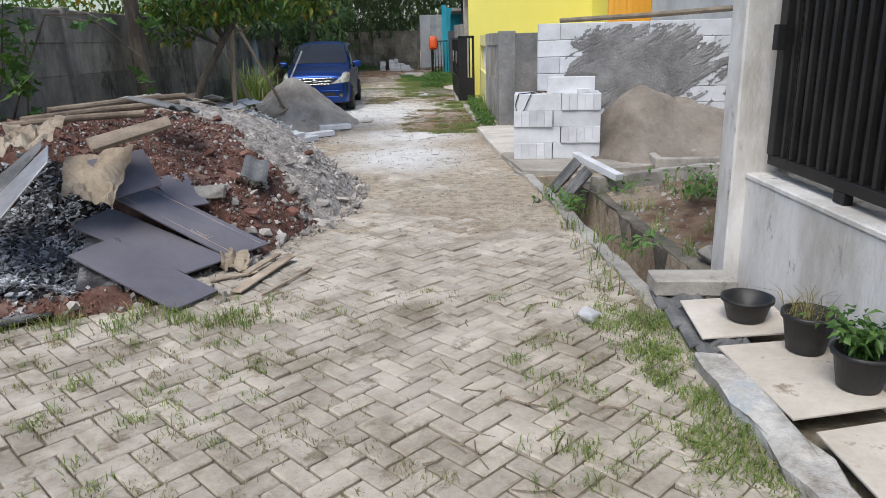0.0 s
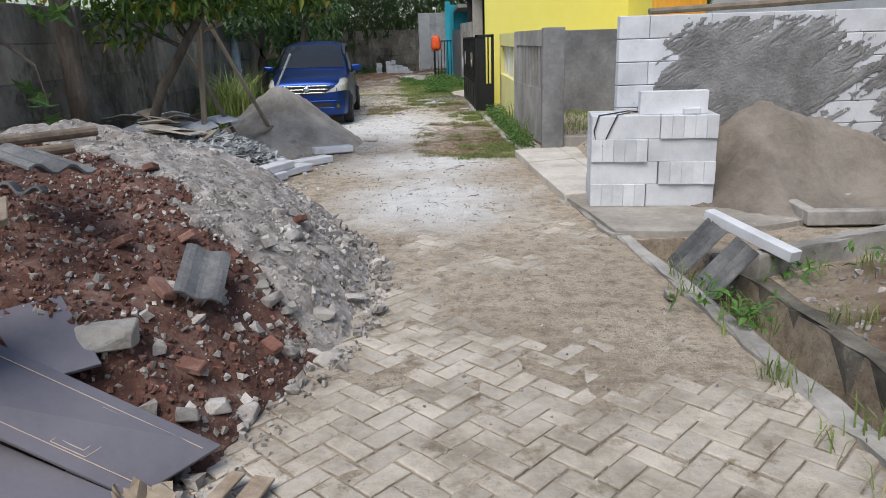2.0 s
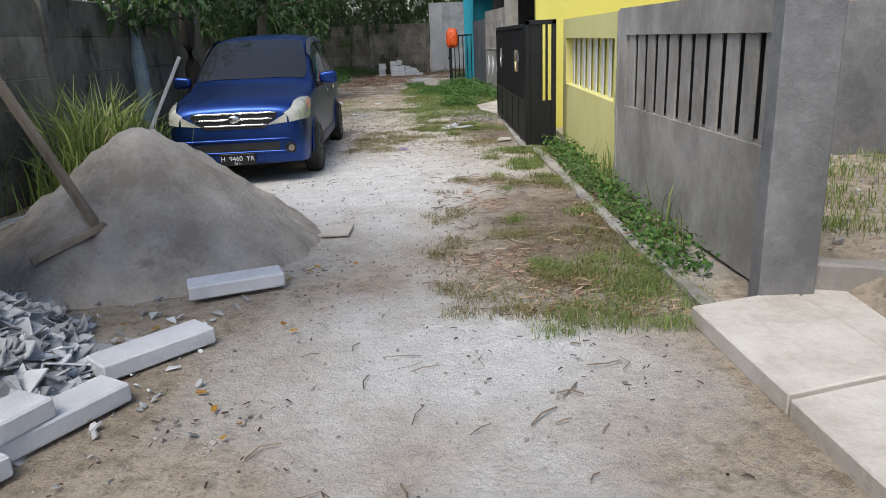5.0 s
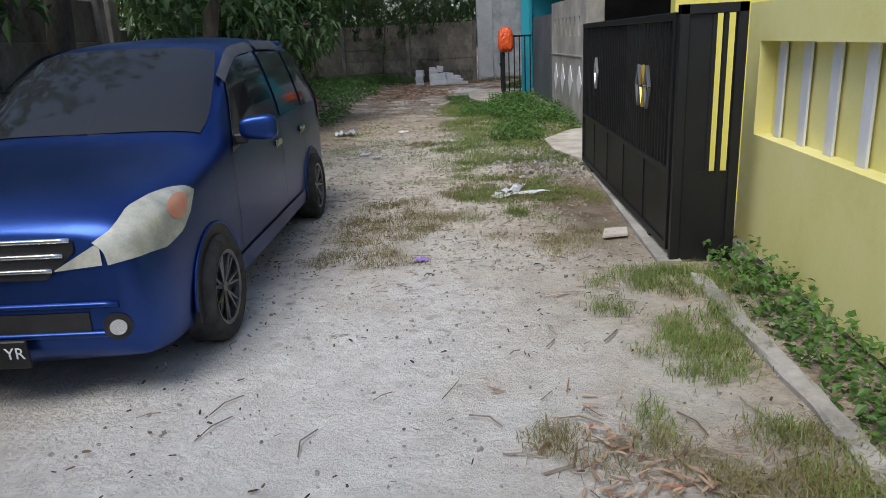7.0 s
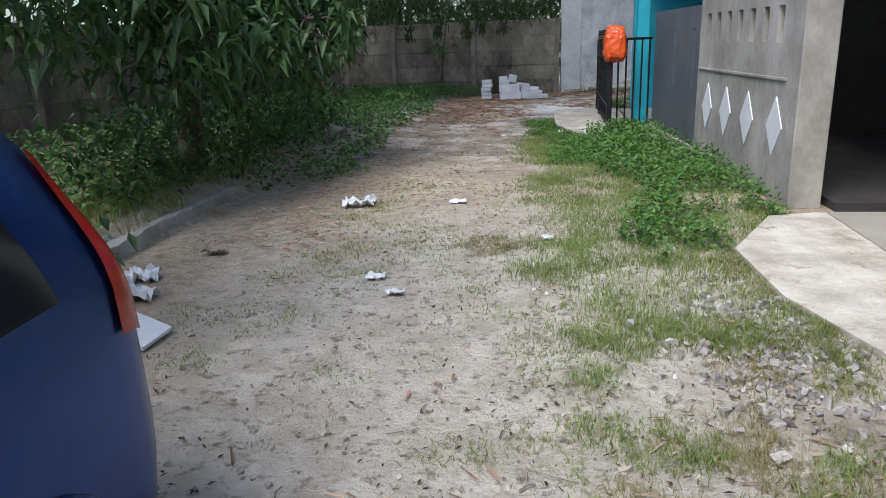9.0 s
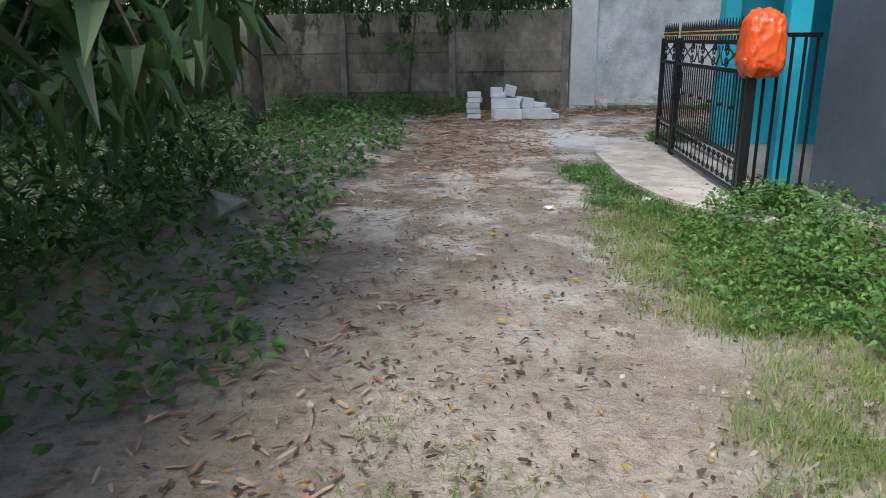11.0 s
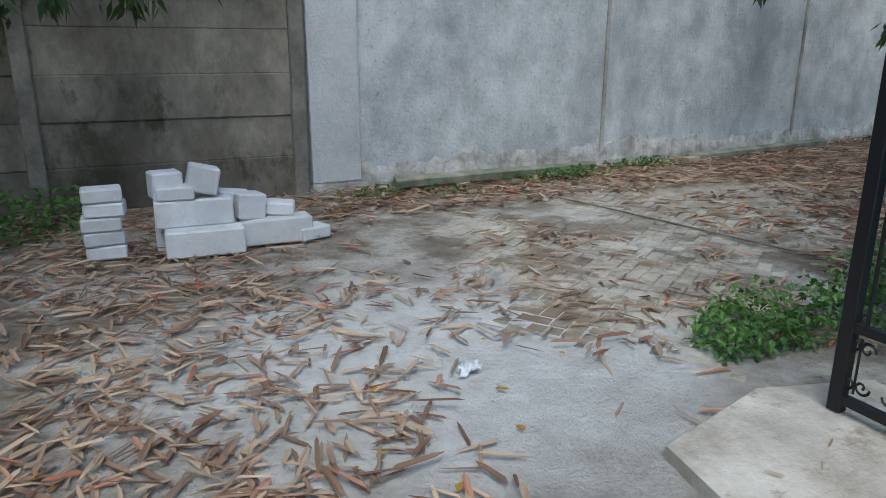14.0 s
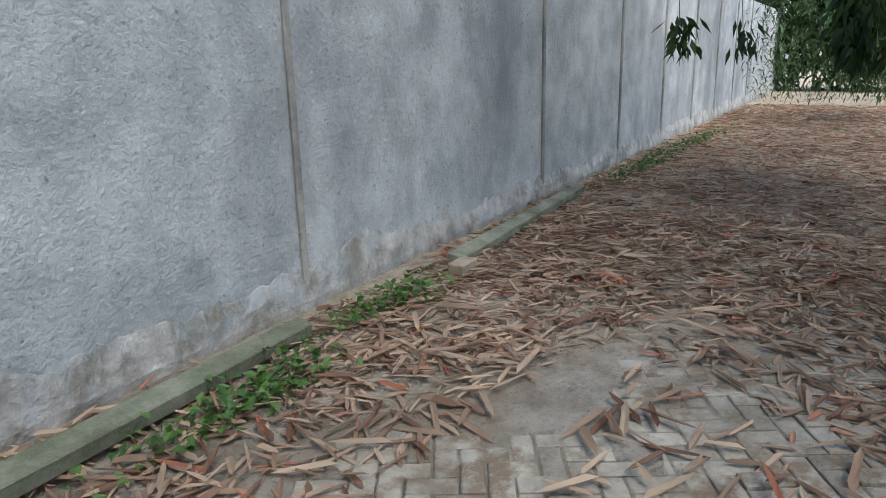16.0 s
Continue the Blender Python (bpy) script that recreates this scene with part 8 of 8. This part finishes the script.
def litter_density(x, y):
    d = 0.05 + 0.75 * fbm(x, y, 0.8, 14.0) + 0.4 * fbm(x, y, 2.5, 24.0)
    d += 0.5 * step(-1.4, -2.4, x) * step(32.0, 34.5, y) + 0.3 * max(0, 1 - abs(y - 36.3 - 0.2 * x) / 0.7) * step(-1.5, 0.0, x)
    d += 0.85 * step(1.8, 3.4, x) + 0.75 * step(39.0, 40.2, y) + 0.3 * step(-3.3, -2.2, -abs(x + 2.9) - 1.9) 
    d += 0.05 * step(33.0, 35.5, y) * (1 - step(38.5, 39.5, y)) * step(0.5, -1.5, x)
    d -= 1.3 * max(0, 1 - math.hypot((x - 2.3) / 2.6, (y - 38.7) / 1.2))
    return d * (0.12 * step(30.5, 32.5, y) + 0.88 * step(32.5, 36.0, y))


R2 = random.Random(91)
stuff("leaf_litter", "thick litter of dry reddish bamboo leaves", "fallen leaves", flat_leaves(R2, area(R2, 8500, -4.2, 6.5, 30.5, 41.0, lambda x, y: R2.random() < litter_density(x, y) and not (x > -0.3 and y < 35.25) and y < 40.75 + 0.083 * (x + 1.1)), 0.19, 0.022, 0.6, 0.018), LITTER)
stuff("leaf_litter", "carpet of dry bamboo leaves along the lane's end", "fallen leaves", flat_leaves(R2, area(R2, 16000, 3.0, 22.0, 36.8, 42.6, lambda x, y: R2.random() < 0.75 * max(step(3.6, 5.6, x), step(38.0, 37.2, y)) and y < 40.75 + 0.083 * (x + 1.1)), 0.21, 0.027, 0.6, 0.018), LITTER)
stuff("leaf_litter", "long curled tan and red bamboo sheaths", "fallen leaves", flat_leaves(R2, area(R2, 520, -1.4, 4.5, 39.4, 40.9, lambda x, y: y < 40.75 + 0.083 * (x + 1.1)) + area(R2, 380, 1.6, 4.6, 36.2, 39.0), 0.26, 0.03, 0.8, 0.02), LITTER)
stuff("leaf_litter", "brown leaves lying under the trees", "fallen leaves", flat_leaves(R2, area(R2, 1000, -4.2, -2.2, 24.5, 34.0, lambda x, y: x < -2.9 + 0.6 * fbm(x, y, 0.9, 4) + 0.12 * max(0, y - 28)), 0.09, 0.018), LITTER)
stuff("leaf_litter", "scattered yellow fallen leaves", "fallen leaves", flat_leaves(R2, area(R2, 170, -3.8, -0.4, 28.5, 36.5) + area(R2, 16, -1.9, -1.2, 13.3, 13.9) + area(R2, 26, -2.8, -1.2, 9.8, 13.0), 0.055, 0.024), YELLOW_LEAF)
stuff("leaf_litter", "twigs and dead leaves on the lane", "fallen leaves", flat_leaves(R2, area(R2, 120, -0.7, 0.9, 13.0, 17.0, mid) + area(R2, 160, -2.6, 0.8, 18.0, 24.0), 0.11, 0.012), LITTER)
crumbs = flat_leaves(R2, area(R2, 1500, -3.9, -0.9, 26.5, 35.0, lambda x, y: fbm(x, y, 1.1, 40.0) > -0.15), 0.045, 0.016)
stuff("leaf_litter", "small brown leaf crumbs on the damp track", "fallen leaves", crumbs, MULCH)
stuff("leaf_litter", "tiny pale and yellow leaf bits on the damp track", "fallen leaves", flat_leaves(R2, area(R2, 420, -3.9, -0.9, 26.0, 34.0), 0.032, 0.018), YELLOW_LEAF)
on_slab = flat_leaves(R2, area(R2, 60, -1.15, -0.1, 31.4, 35.2), 0.12, 0.009)
stuff("leaf_litter", "dry stalks and leaves on the cast apron", "fallen leaves", ([v + Vector((0, 0, 0.05)) for v in on_slab[0]], on_slab[1]), LITTER)
stuff("leaf_litter", "brown dead leaves and stalks gathered on the sandy lane", "fallen leaves", flat_leaves(R2, area(R2, 900, -0.75, 0.85, 12.6, 16.8, lambda x, y: fbm(x, y, 1.4, 51.0) > 0.02 and x > -0.6 + 0.12 * abs(y - 14.5)), 0.085, 0.012, 0.5, 0.01), LITTER)
stuff("leaf_litter", "dark crumbs over the cement dust", "fallen leaves", flat_leaves(R2, area(R2, 700, -2.4, 0.6, 9.5, 22.0, lambda x, y: fbm(x, y, 1.2, 61.0) > -0.1), 0.035, 0.01), MULCH)
stuff("gravel", "small stones and crumbs strewn on the lane", "gravel", rock_soup(R2, [(x, y, ground_z(x, y) + 0.004) for x, y in area(R2, 5200, -2.6, 1.1, 4.5, 26.0)], 0.013), STONES)
stuff("gravel", "white tile rubble by the carport ramp", "gravel", rock_soup(R2, [(R2.gauss(-0.1, 0.28), R2.gauss(22.9, 0.45), 0.012) for i in range(760)], 0.034), STONES)
stuff("gravel", "gravel and debris inside the building plot", "gravel", rock_soup(R2, [(x, y, ground_z(x, y) + 0.005) for x, y in area(R2, 900, 1.6, 4.6, 11.0, 16.3) + area(R2, 500, 1.8, 3.6, 4.8, 7.2)], 0.03), STONES)
stuff("grass_patch", "grass growing inside the building plot", "grass", tufts(R2, area(R2, 170, 1.6, 4.4, 13.2, 16.0), 24, 0.1, 0.1, 0.007), GRASS)

# ---- paving blocks, herringbone ----
def herringbone(cx, cy, ang, reach):
    """Centres and turns of 21 x 10.5 cm blocks."""
    W = 0.107
    c, s = math.cos(radians(ang)), math.sin(radians(ang))
    n = int(reach / W)
    for j in range(-n, n):
        for i in range(-n // 4 - 1, n // 4 + 1):
            for u, v, t in ((j % 4 + 4 * i + 1.0, j + 0.5, 0), (j % 4 + 4 * i + 2.5, j + 0.0, 90)):
                x, y = u * W, v * W
                yield cx + x * c - y * s, cy + x * s + y * c, ang + t


def paving(name, label, cx, cy, ang, reach, inside, top, near, mat, rest_mat, seed):
    p = thing(name, label, "pavement", kind="structure")
    rng = random.Random(seed)
    me = box_mesh("paver", 0.203, 0.098, 0.06, mat, 0.007)
    V, F = [], []
    n = 0
    for x, y, t in herringbone(cx, cy, ang, reach):
        if not inside(x, y):
            continue
        z = top(x, y) + rng.gauss(0, 0.0022)
        if z < -0.016:
            continue
        tilt = rng.gauss(0, 0.6), rng.gauss(0, 0.6)
        at = pose(x, y, z - 0.06, tilt[0], tilt[1], t + rng.gauss(0, 0.6))
        if near(x, y) and n < 300:
            piece("paver", me, p, at)
            n += 1
        else:
            i = len(V)
            a, b, e = 0.1015, 0.049, 0.007
            for q in ((-a, -b, 0.02), (a, -b, 0.02), (a, b, 0.02), (-a, b, 0.02), (-a, -b, 0.055), (a, -b, 0.055), (a, b, 0.055), (-a, b, 0.055), (-a + e, -b + e, 0.06), (a - e, -b + e, 0.06), (a - e, b - e, 0.06), (-a + e, b - e, 0.06)):
                V.append(at @ Vector(q))
            for k in range(4):
                m = (k + 1) % 4
                F += [(i + k, i + m, i + 4 + m, i + 4 + k), (i + 4 + k, i + 4 + m, i + 8 + m, i + 8 + k)]
            F.append((i + 8, i + 9, i + 10, i + 11))
    ob = new("paver_field", soup("paver_field", V, F, rest_mat))
    ob.parent = p
    tagged(ob, kind="stuff")


paving("pavement_4", "worn grey herringbone concrete block paving", -1.0, 3.5, 45, 11.5,
       lambda x, y: -4.6 < x < ditch_near(min(max(y, 3), 9)) - 0.12 and -3.5 < y < 10.6,
       lambda x, y: 0.016 + ground_z(x, y) - 0.023 * step(4.4, 7.6, y) + 0.013 * fbm(x, y, 1.1, 21.0),
       lambda x, y: 1.4 < y < 4.0 and -1.4 < x < 1.1, PAVER, PAVER_REST, 1)
paving("pavement_5", "damp mossy herringbone block paving under dead leaves", 1.0, 38.0, 35, 6.5,
       lambda x, y: -2.6 < x < 6.5 and 34.5 < y < 40.35 + 0.083 * x and not (x > -1.3 and y < 35.6),
       lambda x, y: 0.004 + ground_z(x, y) + 0.018 * fbm(x, y, 0.8, 31.0) - 0.032 * step(-0.2, -1.4, x) - 0.02 * step(39.3, 40.2, y),
       lambda x, y: 0.2 < x < 2.2 and 37.4 < y < 39.4, DAMP_PAVER, DAMP_PAVER_REST, 2)
